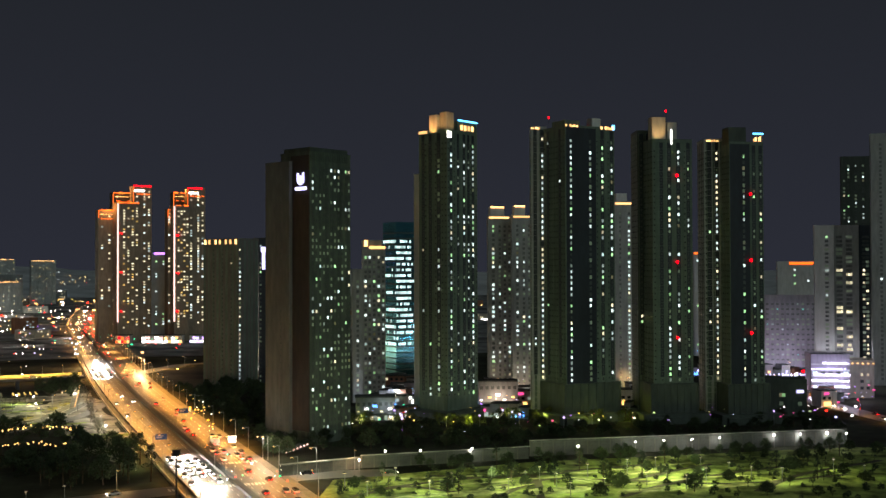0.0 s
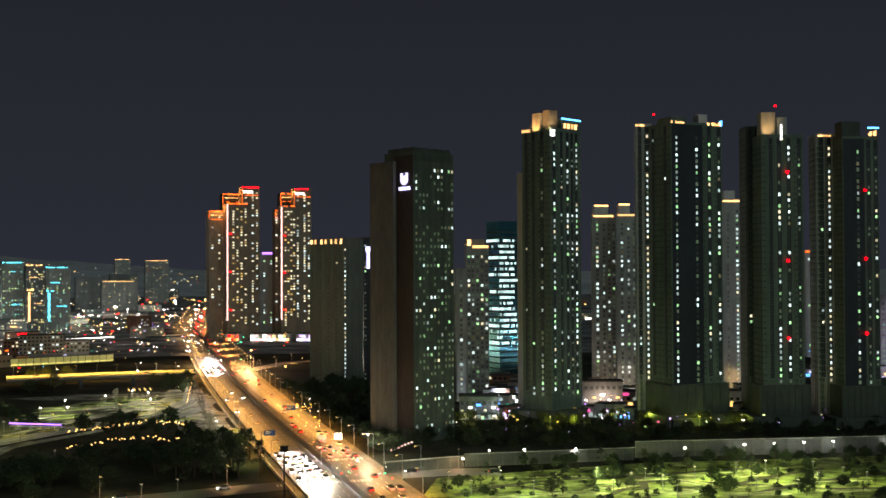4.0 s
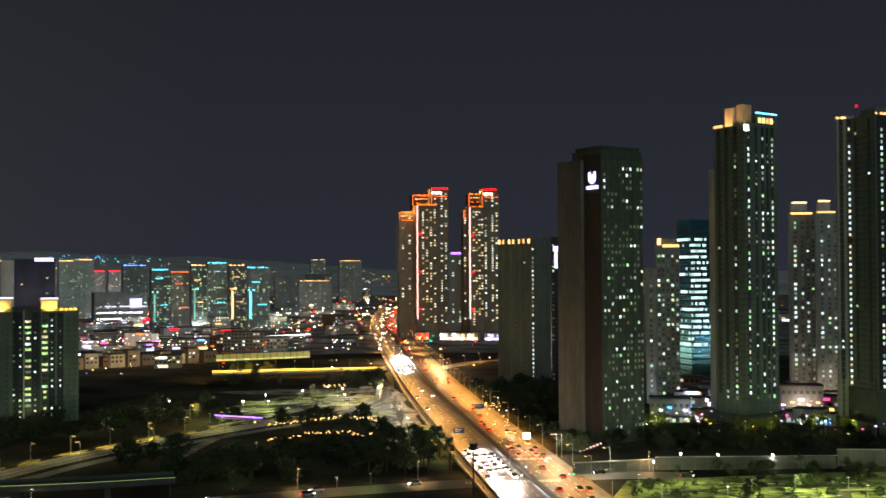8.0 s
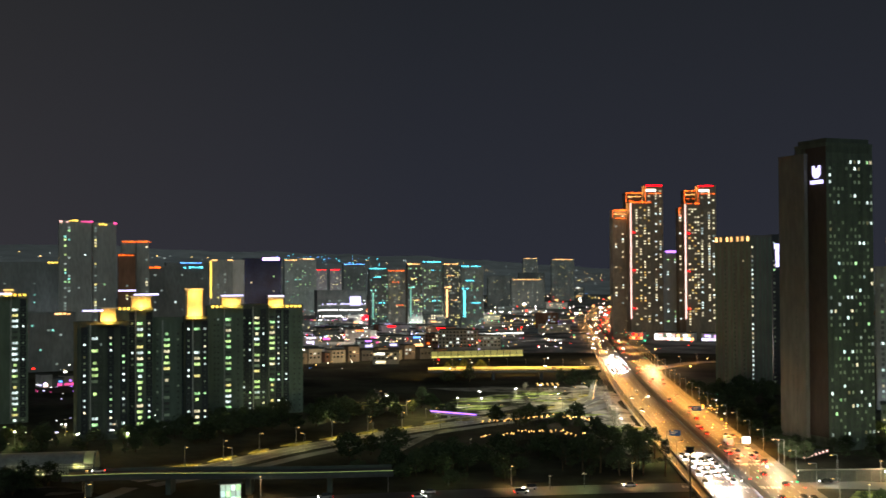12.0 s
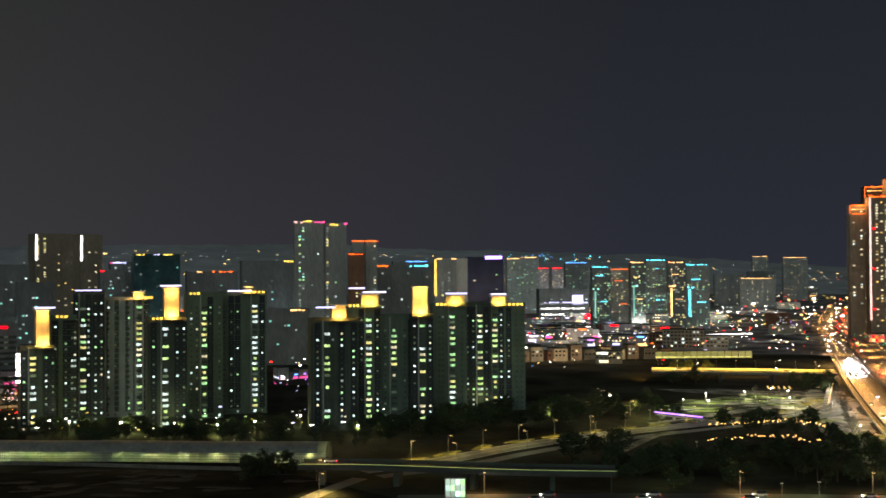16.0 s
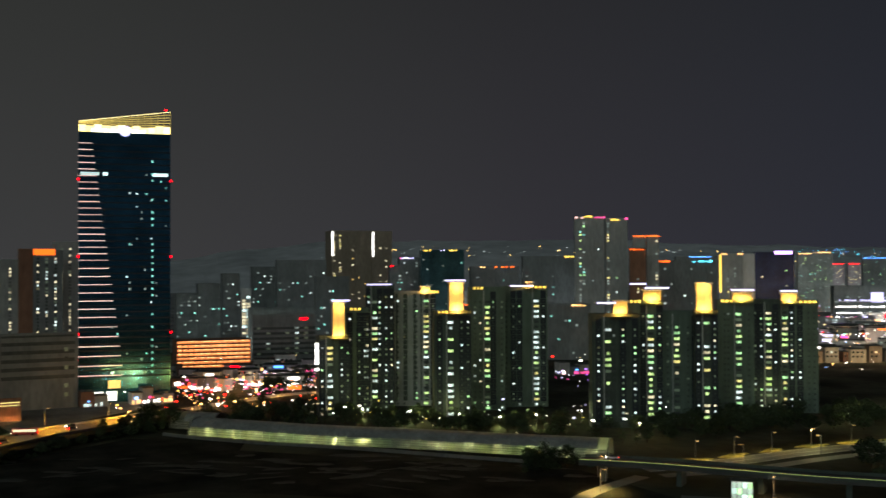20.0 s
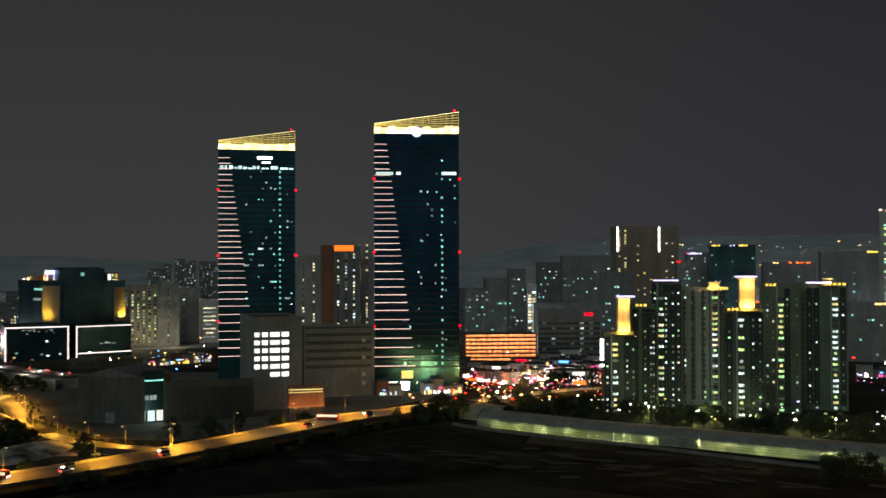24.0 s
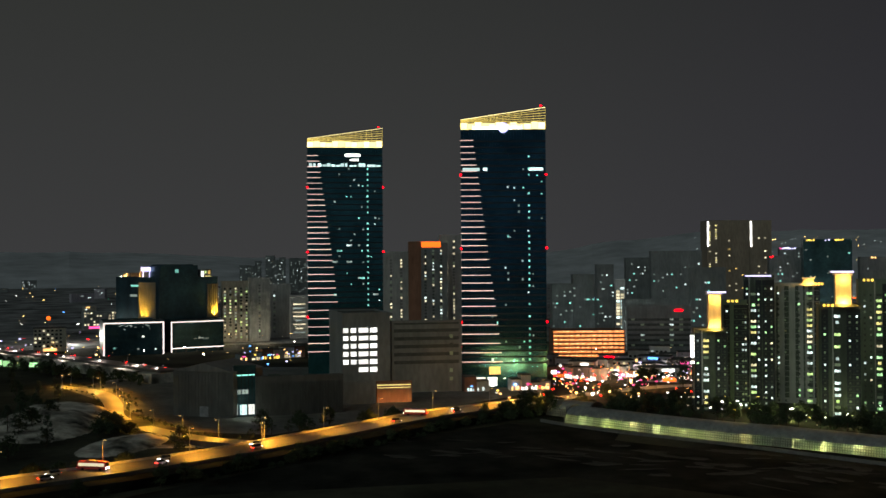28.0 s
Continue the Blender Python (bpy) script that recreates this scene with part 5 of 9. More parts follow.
lamp("hall_light", "POINT", (-533.0, 68.0, 5.0), 900, (0.85, 1.0, 0.85), None, 0.4)
b, ms = far_tower([(*(-572, 122.6, 85.9, 17.8, 4.4, 11,), "paint_slate", []), (*(-572.8, 141.5, 84.1, 19.3, 4.4, 10.2,), "paint_rust", [])], "low pavilion with an orange-lit wall", "pavilion", name="pavilion", floor=4.5)
part("light_strip", solid([(0, -0.3, 9.3, 18.5, -0.07, 9.65), (0, -0.3, 7.9, 18.5, -0.07, 8.15)]), "lit_yellow", b, "thin pale yellow light line under the eaves", ms[1])
for u in (3, 9, 15):
    q = b.matrix_world @ ms[1] @ Vector((u, -2.5, 1.2))
    lamp("pavilion_light", "POINT", tuple(q), 480, (1.0, 0.46, 0.16), None, 0.3)
b, ms = far_tower([(*(-969.3, 245.9, 85.8, 24.4, 6, 83.7,), "paint_grey", row_of(R, [0.3, 0.7], 2.0, 1.8, 0.3, ("lit_warm",))), (*(-963.1, 269.1, 84.4, 11.7, 6, 92.9,), "paint_rust", []),
                   (*(-960, 280.1, 83.7, 24.5, 6, 91.8,), "paint_slate", row_of(R, [0.15, 0.45, 0.75], 2.0, 1.8, 0.4, ("lit_warm", "lit_cool"))),
                   (*(-974.3, 302, 82.8, 22.8, 6.2, 99.4,), "paint_grey", row_of(R, [0.3, 0.6], 2.0, 1.8, 0.5, ("lit_warm",)))], "brown and grey apartment block with an orange roof", far=False)
part("light_strip", solid([(0, -0.4, 88.7, 18, 0, 93.9)]), "led_orange", b, "", ms[2])

# office with a light-framed podium
x, y, yaw, wr, wl, h = -928.8, 47.9, 159, 15, 51.8, 26
b = thing("office_block", "dark office with white light frames on its podium", "office", pose(x, y, 0, 0, 0, yaw))
x, y, yaw, wr, wl, h = -930, -0.5, 94, 48.8, 12, 27.1
m1 = block(b, x, y, yaw, wr, 40, h, "glass_office", [], seed=5, floor=4.5)
part("light_frame", solid([(0, -0.6, 0, 1.2, 0, h), (wr - 1.2, -0.6, 0, wr, 0, h), (1.2, -0.6, h - 1.0, wr - 1.2, 0, h)]), "led_frame", b, "white light frame", m1)
x, y, yaw, wr, wl, h = -943.4, 54.2, 106.7, 47.2, 12, 26
m = block(b, x, y, yaw, wr, 40, h, "glass_office", [], seed=6, floor=4.5)
part("light_frame", solid([(0, -0.6, 0, 1.0, 0, h), (1.0, -0.6, h - 0.9, wr, 0, h), (1.0, -0.6, 3, wr, 0, 3.8)]), "led_frame", b, "white light frame", m)
rnd = random.Random(71)
# glowing slivers stand for reflections scattered over the podium glass
for i in range(16):
    u, z = rnd.uniform(12, 38), 24.6 - abs(rnd.gauss(0, 2.2))
    part("window", solid([(u, -0.12, z, u + rnd.uniform(0.8, 2.6), -0.07, z + 0.5)]), "lit_dim", b, "", m1)
for u, z, mat in ((31, 14.5, "lit_white"), (8, 5.5, "lit_teal"), (27, 4.2, "lit_dim"), (41, 3.8, "lit_cool")):
    part("window", solid([(u, -0.12, z, u + 1.8, -0.07, z + 1.3)]), mat, b, "", m1)
# the same painted reflections, low on the second podium
for i in range(8):
    u, z = rnd.uniform(17, 32), 10.5 + abs(rnd.gauss(0, 1.6))
    part("window", solid([(u, -0.12, z, u + rnd.uniform(1.0, 3.6), -0.07, z + 0.5)]), "lit_dim", b, "", m)
for i in range(5):
    part("column", solid([(3 + 9.5 * i, -1.6, 0, 4.2 + 9.5 * i, -0.64, 2.99)]), "paint_stone", b, "", m)
x, y, yaw, wr, wl, h = -963.9, 45.9, 117.3, 58.5, 76.8, 62.3
m = block(b, x, y, yaw, wr, wl, h, "glass_office", row_of(L, [0.3, 0.6], 9, 1.0, 0.12, ("lit_faint", "lit_dim")) + row_of(R, [0.25, 0.6], 12, 1.0, 0.2, ("lit_faint",)), seed=7, floor=4.5, far=True)
# pale panels added behind the fins so the fin lamps show on them
part("fin_screen", solid([(-0.3, 6, 27, -0.06, 34, 59)]), "paint_beige", b, "pale panel added behind the fins to catch light", m)
for i in range(14):
    part("fin", solid([(-0.9, 6.2 + i * 2.1, 27, -0.32, 6.8 + i * 2.1, 59)]), "paint_tan", b, "tan upright fin", m)
part("fin_screen", solid([(47.5, -0.3, 27, 58.3, -0.06, 57)]), "paint_beige", b, "pale panel added behind the fins to catch light", m)
for i in range(6):
    part("fin", solid([(47.7 + i * 2.0, -0.9, 27, 48.3 + i * 2.0, -0.32, 57)]), "paint_tan", b, "tan upright fin", m)
for q, to, power in (((-3.0, 29.5, 29.0), (-0.3, 25.0, 38.0), 52000), ((-3.0, 20.0, 28.0), (-0.3, 18.0, 40.0), 24000), ((55.0, -3.0, 29.0), (54.0, -0.3, 36.0), 30000)):
    lamp("fin_light", "SPOT", tuple(b.matrix_world @ m @ Vector(q)), power, (1.0, 0.62, 0.06), tuple(b.matrix_world @ m @ Vector(to)), 0.5, 1.9)
part("roof_house", solid([(3, 3, h, 40, 24, 73.6), (5, 4, 73.604, 36, 22, 74.6)]), "glass_office", b, "", m)
part("roof_house", solid([(2.5, 24.5, h, 12, 38, 72.0)]), "paint_tan", b, "tan roof structure in warm floodlight", m)
part("roof_house", solid([(3, 55, h, 14, 69, 67.0)]), "paint_tan", b, "tan roof structure in warm floodlight", m)
part("roof_house", solid([(43, 3, h, 54, 12, 70.0)]), "paint_slate", b, "", m)
part("sign", solid([(1.2, 17.5, 68.6, 1.8, 33.5, 72.2), (1.8, 20, 62.5, 2.4, 20.4, 70), (1.8, 31, 62.5, 2.4, 31.4, 70)]), "led_bluewhite", b, "lit pinkish-white sign", m)
part("window", solid([(17, 2.7, 67.2, 20.5, 2.94, 70.2)]), "lit_teal", b, "", m)
part("window", solid([(-0.24, 23, 54.8, -0.07, 49, 56.6)]), "lit_teal", b, "long lit office floor", m)
part("window", solid([(-0.24, 38, 46.0, -0.07, 50, 48.0)]), "lit_dim", b, "dim lit office floor", m)
for u0, u1, z0_, z1_, mat in ((43.4, 45.8, 63.0, 68.4, "lit_white"), (47.0, 48.8, 66.4, 68.6, "lit_lime"), (47.2, 52.8, 62.8, 64.0, "lit_yellow"), (50.6, 52.6, 65.4, 68.8, "lit_amber")):
    part("window", solid([(u0, 2.7, z0_, u1, 2.94, z1_)]), mat, b, "", m)
for q, power in (((0.4, 62.0, 64.0), 3500), ((0.4, 36.0, 64.0), 2600)):
    lamp("roof_light", "POINT", tuple(b.matrix_world @ m @ Vector(q)), power, (1.0, 0.60, 0.22), None, 0.4)
part("lamp_globe", ball(0.9), "led_warm", b, "", m @ pose(0.6, 61.0, 64.4))
part("lamp_globe", ball(0.8), "led_white", b, "", m @ pose(0.6, 68.0, 63.6))
b, ms = far_tower([(*(-1044.5, 106.9, 92.2, 25.7, 7.6, 56.9,), "paint_beige", row_of(R, [0.12, 0.32, 0.52, 0.72, 0.92], 1.9, 1.6, 0.5, ("lit_warm", "lit_lime", "lit_dim", "lit_lime"))), (*(-1041.7, 132.1, 90.8, 20.5, 7.7, 59.9,), "paint_grey", row_of(R, [0.5], 1.6, 1.6, 0.15))], "beige housing block with lit windows", far=False)
b, ms = far_tower([(*(-1088.4, 159.4, 89.7, 20.5, 8.1, 52.6,), "paint_grey", row_of(R, [0.2], 2, 2, 0.1)), (*(-1065.5, 176.1, 92.6, 19.3, 5.3, 41.7,), "paint_light", row_of(R, [0.45], 12, 1.2, 0.95, ("lit_warm", "lit_warm", "lit_dim")))], "pale block with long lit galleries", far=False, floor=4.0)
# orange-lit parking building
x, y, yaw, wr, wl, h = -763.2, 326.3, 72.9, 55.6, 8.3, 21.6
b = thing("parking_building", "multi-storey car park glowing orange inside", "car park", pose(x, y, 0, 0, 0, yaw))
m = block(b, x, y, yaw, wr, 26, h, "paint_rust", [], seed=4, floor=3.0)
for i in range(1, 8):
    z = i * 3.05 - 0.6
    part("window_band", solid([(0.8, -0.12, z, wr - 0.8, -0.064, z + 1.6)]), "deck_orange", b, "orange-lit open deck", m)
    part("lamp_line", solid([(1.5 + j * 2.1, -0.3, z + 1.2, 2.5 + j * 2.1 + 0.5 * ((i + j) % 3), -0.13, z + 1.55) for j in range(int(wr / 2.1) - 1) if (i * 5 + j * 3) % 7]), "led_warm", b, "bright lamp line under the deck", m, "stuff")
    part("deck_slab", solid([(0, -0.6, z - 0.75, wr, -0.064, z - 0.2)]), "paint_rust", b, "", m)
part("colonnade", solid([(j * 4.2, -0.4, 0, j * 4.2 + 0.5, -0.13, h) for j in range(int(wr / 4.2) + 1)]), "paint_rust", b, "", m, "stuff")
b, ms = far_tower([(*(-802, 408.5, 69, 52.1, 8.8, 36.9,), "paint_slate", row_of(R, [0.1, 0.25, 0.4, 0.55, 0.7, 0.85], 3.0, 1.6, 0.12, ("lit_dim", "lit_cool")))], "grey long office block with a red sign", "office", name="office_block", far=False, floor=4.2)
for i in range(2, int(36.9 / 4.2)):
    part("window_band", solid([(1, -0.035, i * 4.2 - 3.2, 52, -0.004, i * 4.2 - 1.2)]), "glass_grey", b, "", ms[0])
part("sign", solid([(39, -0.5, 33.9, 45.5, -0.1, 35.6)]), "led_red", b, "lit red sign", ms[0])
# light-edged hotel far behind
b, ms = far_tower([(*(-1284.1, 775.2, 70.9, 58.8, 43.9, 126.1,), "paint_tan", row_of(R, [0.06, 0.2], 2.2, 1.6, 0.4, ("lit_warm", "lit_yellow")) + row_of(R, [0.35, 0.5, 0.65, 0.8], 2.2, 1.6, 0.07, ("lit_warm", "lit_amber"))), (*(-1254.5, 822.3, 64.8, 27.7, 10.5, 125.3,), "paint_tan", row_of(R, [0.4, 0.7], 2.2, 1.6, 0.12, ("lit_warm",)))], "tall pale tower with bright corner lights", "tower", name="apartment_tower")
for mm, h in zip(ms, (126.1, 125.3)):
    part("light_strip", solid([(0, -0.6, h - 34, 2.2, 0, h)]), "led_white", b, "", mm)


# ---- hills and the far city ----
def bearing(az, d, z=0.0):
    return Vector((-math.sin(radians(az)) * d, math.cos(radians(az)) * d, z))


def ridge(az):
    hgt = 70 + 105 * math.exp(-((az - 47) / 11) ** 2) + 60 * math.exp(-((az - 30) / 9) ** 2) + 75 * math.exp(-((az - 60) / 7) ** 2) + 45 * math.exp(-((az - 92) / 9) ** 2)
    return hgt + 14 * noise.noise((az * 0.35, 3.1, 0)) + 6 * noise.noise((az * 1.7, 0.4, 0))


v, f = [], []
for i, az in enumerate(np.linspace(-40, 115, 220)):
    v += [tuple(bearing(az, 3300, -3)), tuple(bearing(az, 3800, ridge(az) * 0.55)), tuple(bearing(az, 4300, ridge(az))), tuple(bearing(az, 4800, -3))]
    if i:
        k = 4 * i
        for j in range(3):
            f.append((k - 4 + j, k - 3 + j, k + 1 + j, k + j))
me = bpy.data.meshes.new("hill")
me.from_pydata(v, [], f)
plain("backdrop", me, "hill_haze", "low wooded hills on the horizon, night haze in their colour", "hills", None, "structure")


def dots(name, label, spots, material, size=1.0):
    """Many small far lamps on posts, too many to count."""
    q = []
    for p, s in spots:
        q.append((p.x - s, p.y - s, p.z - s * 0.6, p.x + s, p.y + s, p.z + s * 0.6))
    plain(name, solid(q), material, label, "lights", None, "stuff")


rnd = random.Random(41)
for mat, n in (("led_cyan", 34), ("led_blue", 14), ("lamp_warm", 110), ("lit_cool", 200), ("led_red", 8)):
    spots = []
    for _ in range(n):
        blue = mat in ("led_cyan", "led_blue")
        az = rnd.uniform(29.81, 35.26) if blue else rnd.uniform(18, 60)
        t = rnd.uniform(0.7, 1.0) if blue else rnd.uniform(0.15, 0.9)
        d = 3310 + 900 * t
        spots.append((bearing(az, d, ridge(az) * 0.55 * min(1, (d - 3300) / 500) + max(0, d - 3800) / 500 * ridge(az) * 0.45 + 4), rnd.uniform(0.6, 1.5)))
    dots("hillside_lights", "scattered lamps on the far hillside", spots, mat)


def near_line(p, line, gap):
    return any((p.x - q.x) ** 2 + (p.y - q.y) ** 2 < gap * gap for q in line)


LINES = [NEON, MAIN, EAST, RIGHTROAD, CROSS, RIVER, DECK, BRIDGE, FARROAD, AMBER, BRANCH, HIGHROAD]
TAKEN = [(o.matrix_world.translation.copy(), 45.0) for o in scene.objects if o.parent is None and o.type == "EMPTY"]


def free(p, gap=14):
    return not any(near_line(p, ln, gap + 10) for ln in LINES) and all((p - c).xy.length > r for c, r in TAKEN)


SIGN_LIGHTS = ("led_white", "led_bluewhite", "led_warm", "led_pink", "led_red", "led_orange", "led_bluewhite", "led_white", "led_violet", "led_blue")


def low_building(p, yaw, w, d, h, wall, rnd, sign=None, group="low city blocks", label=""):
    b = thing("low_building", label or "low city building with a few lit windows", "building", pose(p.x, p.y, 0, 0, 0, yaw), group)
    part("wall", solid([(-w / 2, 0, 0, w / 2, d, h)]), wall, b)
    if p.length < 1300:
        part("roof", solid([(-w / 2 - 0.2, -0.2, h + 0.004, w / 2 + 0.2, d + 0.2, h + 0.5)]), "roof_felt", b)
    lit, dark = [], []
    for i in range(1, int(h / 3.3)):
        for j in range(int(w / 3.4)):
            q = (-w / 2 + 0.9 + j * 3.4, -0.12, i * 3.3 + 0.8, -w / 2 + 2.7 + j * 3.4, -0.004, i * 3.3 + 2.4)
            (lit if rnd.random() < 0.24 else dark).append(q)
    if lit:
        part("lit_window", solid(lit), rnd.choice(("lit_warm", "lit_cool", "lit_dim", "lit_warm")), b, "", None, "stuff")
    if dark and p.length < 1100:
        part("dark_window", solid(dark), "glass_dark", b, "", None, "stuff")
    if sign:
        a = rnd.uniform(-0.4, 0.1) * w
        part("shopfront", solid([(a, -0.3, 0.6, a + w * rnd.uniform(0.2, 0.5), -0.13, 2.8)]), sign, b, "lit shopfront")
        if rnd.random() < 0.6:
            part("sign", solid([(a, -0.5, h - 2.2, a + w * 0.3, -0.13, h - 0.8)]), rnd.choice(SIGN_LIGHTS), b, "lit sign board")
    return b


WALLS = ("paint_grey", "paint_light", "paint_beige", "paint_mauve", "paint_slate", "paint_rust")
rnd = random.Random(6)
count = 0
while count < 170:
    az = rnd.uniform(-24, 97)
    d = 900 + 2300 * rnd.random() ** 1.6
    p = bearing(az, d)
    if not free(p, 18) or (12 < az < 24 and d < 1150) or (74 < az < 91 and d < 1060):
        continue
    w, dep = rnd.uniform(14, 44), rnd.uniform(10, 22)
    h = rnd.choice((7, 8, 10, 12, 14, 16, 20, 26))
    yaw_, wall = az + rnd.uniform(-20, 20), rnd.choice(WALLS)
    sign = rnd.choice(SIGN_LIGHTS) if rnd.random() < 0.5 else None
    low_building(p, yaw_, w, dep, h, wall, rnd, "lit_warm" if sign and d < 925 else sign)
    TAKEN.append((p, 26))
    count += 1
# bright shopping quarter left of the main road
for _ in range(90):
    p = bearing(rnd.uniform(26, 40), rnd.uniform(1080, 1500))
    if free(p, 4):
        low_building(p, rnd.uniform(15, 45), rnd.uniform(16, 34), 14, rnd.choice((8, 11, 14)), rnd.choice(WALLS), rnd, rnd.choice(SIGN_LIGHTS), "shopping quarter", "low shop building with bright signs")
        TAKEN.append((p, 17))
# shops at the foot of the park towers
near = [(c, 24.0) if r == 45.0 else (c, r) for c, r in TAKEN]
for _ in range(50):
    p = bearing(rnd.uniform(-20, 4.2), rnd.uniform(605, 760))
    if all((p - c).xy.length > r for c, r in near) and not near_line(p, MAIN, 28):
        low_building(p, rnd.uniform(-25, 20), rnd.uniform(9, 18), 10, rnd.choice((5, 7, 9)), rnd.choice(WALLS), rnd, rnd.choice(("led_white", "led_bluewhite", "led_warm", "led_blue", "bulb_warm")), "shops behind the towers", "small shop building with a lit front")
        near.append((p, 15))
        TAKEN.append((p, 15))
# lit shop rows seen between the towers
def shop_row(a, c, n, mats, label, group):
    a, c = Vector((*a, 0)), Vector((*c, 0))
    yaw = math.degrees(math.atan2(c.y - a.y, c.x - a.x))
    w = (c - a).length / n
    for i in range(n):
        p = a + (c - a) * (i + 0.5) / n
        h = rnd.uniform(4.5, 9)
        b = thing("shop_building", label, "shop", pose(p.x, p.y, 0, 0, 0, yaw), group)
        part("wall", solid([(-w * 0.48, 0, 0, w * 0.48, 9, h)]), rnd.choice(WALLS), b)
        part("roof", solid([(-w * 0.5, -0.5, h + 0.004, w * 0.5, 9.2, h + 0.4)]), "roof_felt", b)
        g = w / 5
        q = [(-w * 0.45 + j * g, -0.2, 0.5, -w * 0.45 + j * g + g * rnd.uniform(0.4, 0.85), -0.004, rnd.uniform(1.6, 2.7)) for j in range(4) if rnd.random() < 0.7]
        if q:
            part("shopfront", solid(q), rnd.choice(mats), b, "lit shopfront")
        if rnd.random() < 0.6:
            a0 = w * rnd.uniform(-0.4, 0.1)
            part("sign", solid([(a0, -0.4, 3.0, a0 + w * rnd.uniform(0.12, 0.3), -0.01, 3.0 + rnd.uniform(0.5, 1.6))]), rnd.choice(SIGN_LIGHTS), b, "lit sign board")
        TAKEN.append((p, 12))


WH, PK = ("led_white", "led_bluewhite", "lit_office", "lit_cool"), ("neon_shine", "led_white", "led_white", "led_warm", "bulb_warm")
shop_row((-41.6, 583.7), (-18.6, 567.8), 5, WH, "small shop with a bluish lit front", "shops behind the towers")
shop_row((-43.3, 640.9), (-16.3, 629.6), 5, WH, "small shop with a bluish lit front", "shops behind the towers")
shop_row((-37.0, 734.7), (-18.6, 720.1), 3, ("lit_warm", "led_warm"), "small shop with a warm lit front", "shops behind the towers")
shop_row((22.4, 659.0), (41.6, 664.4), 5, PK, "small shop with a pink-white lit front", "shops behind the towers")
shop_row((28.1, 698.8), (56.9, 704.6), 5, PK, "small shop with a pink-white lit front", "shops behind the towers")
shop_row((19.5, 575.7), (44.2, 566.5), 5, ("lit_warm", "lit_cool", "led_blue"), "low shop with a dim lit front", "shops behind the towers")
gx, gy = (115.0, 723.5)
b = thing("shop_building", "gabled shop house glowing orange at its front", "shop", pose(gx, gy, 0, 0, 0, 8), "shops behind the towers")
part("wall", solid([(0, 0, 0, 14, 10, 7.5)]), "paint_beige", b)
me = bpy.data.meshes.new("gable")
me.from_pydata([(0, 0, 7.5), (14, 0, 7.5), (7, 0, 11.2), (0, 10, 7.5), (14, 10, 7.5), (7, 10, 11.2)], [], [(0, 1, 2), (3, 5, 4), (0, 2, 5, 3), (1, 4, 5, 2), (0, 3, 4, 1)])
part("roof", me, "paint_rust", b)
# this panel glows in place of orange light on the house wall
part("sign", solid([(1.0, -0.3, 5.6, 13.0, -0.004, 7.4)]), "lit_amber", b, "wall panel glowing amber for the light on it")
for i, mat in enumerate(("neon_shine", "led_white", "led_orange", "neon_shine")):
    part("shopfront", solid([(0.6 + 3.3 * i, -0.3, 0.6, 3.4 + 3.3 * i, -0.004, 3.2 + (i % 2))]), mat, b, "lit shopfront")
part("lamp_globe", ball(0.9), "led_white", b, "", pose(7.5, -0.9, 8.2))
for gx, gy, w, hh, mats in ((20.0, 608.3, 22, 15, ("neon_shine", "bulb_warm", "neon_shine")), (-45.1, 559.9, 20, 12, ("lit_warm", "led_white", "led_blue"))):
    b = thing("shop_building", "two-storey shop block with bright signs and glazed fronts", "shop", pose(gx, gy, 0, 0, 0, 6), "shops behind the towers")
    part("wall", solid([(0, 0, 0, w, 10, hh)]), "paint_slate", b)
    part("roof", solid([(-0.4, -0.8, hh + 0.004, w + 0.4, 10.4, hh + 0.6)]), "roof_felt", b)
    for i in range(11):
        u = w * i / 11
        if i % 4 != 3:
            part("shopfront", solid([(u + 0.15, -0.2, 0.4, u + w / 11 - 0.2, -0.004, 2.0 + 0.35 * (i % 3))]), (mats[(i * 2) % 3], "lit_warm", "lit_dim")[i % 3], b, "lit shopfront")
    for i in range(5):
        part("sign", solid([(0.6 + i * w / 5, -0.5, 4.6 + 1.3 * (i % 3), (i + 0.3 + 0.12 * (i % 3)) * w / 5 + 0.6, -0.004, 5.3 + 1.5 * (i % 3))]), mats[i % 3], b, "lit sign board")
    part("dark_window", solid([(0.5 + i * w / 7, -0.1, hh - 4.2, (i + 0.7) * w / 7, -0.004, hh - 2.4) for i in range(7)]), "glass_grey", b, "", None, "stuff")
    part("canopy", solid([(-0.5, -2.2, 3.3, w + 0.5, 0, 3.6)]), "paint_dark", b)
# fill lamp without a fixture, added to throw shop glare on nearby walls
lamp("shop_light", "POINT", (31.0, 603.0, 5.0), 7000, (1.0, 0.72, 0.55), None, 0.5)
shop_row((91.0, 569.8), (100.9, 565.3), 3, ("lit_warm", "lit_dim"), "low shop with a dim lit front", "shops behind the towers")
shop_row((183.4, 794.7), (192.5, 794.4), 2, ("led_bluewhite", "led_blue"), "small shop with a blue-white front", "shops behind the towers")
shop_row((143.1, 620.7), (164.4, 625.4), 4, ("led_pink", "lit_cool", "led_bluewhite"), "low shop with a pink lit front", "shops behind the towers")
shop_row((230.6, 780.8), (264.8, 788.1), 5, ("market_white", "led_bluewhite"), "shop with a dazzling white front", "shops behind the towers")
shop_row((208.6, 651.6), (227.6, 629.2), 5, ("led_pink", "led_red", "led_bluewhite"), "shop with a pink and red front", "shops behind the towers")
shop_row((-654.7, 282.6), (-624.3, 298.4), 5, ("led_warm", "led_orange", "neon_shine"), "small shop with an orange lit front", "neon street")
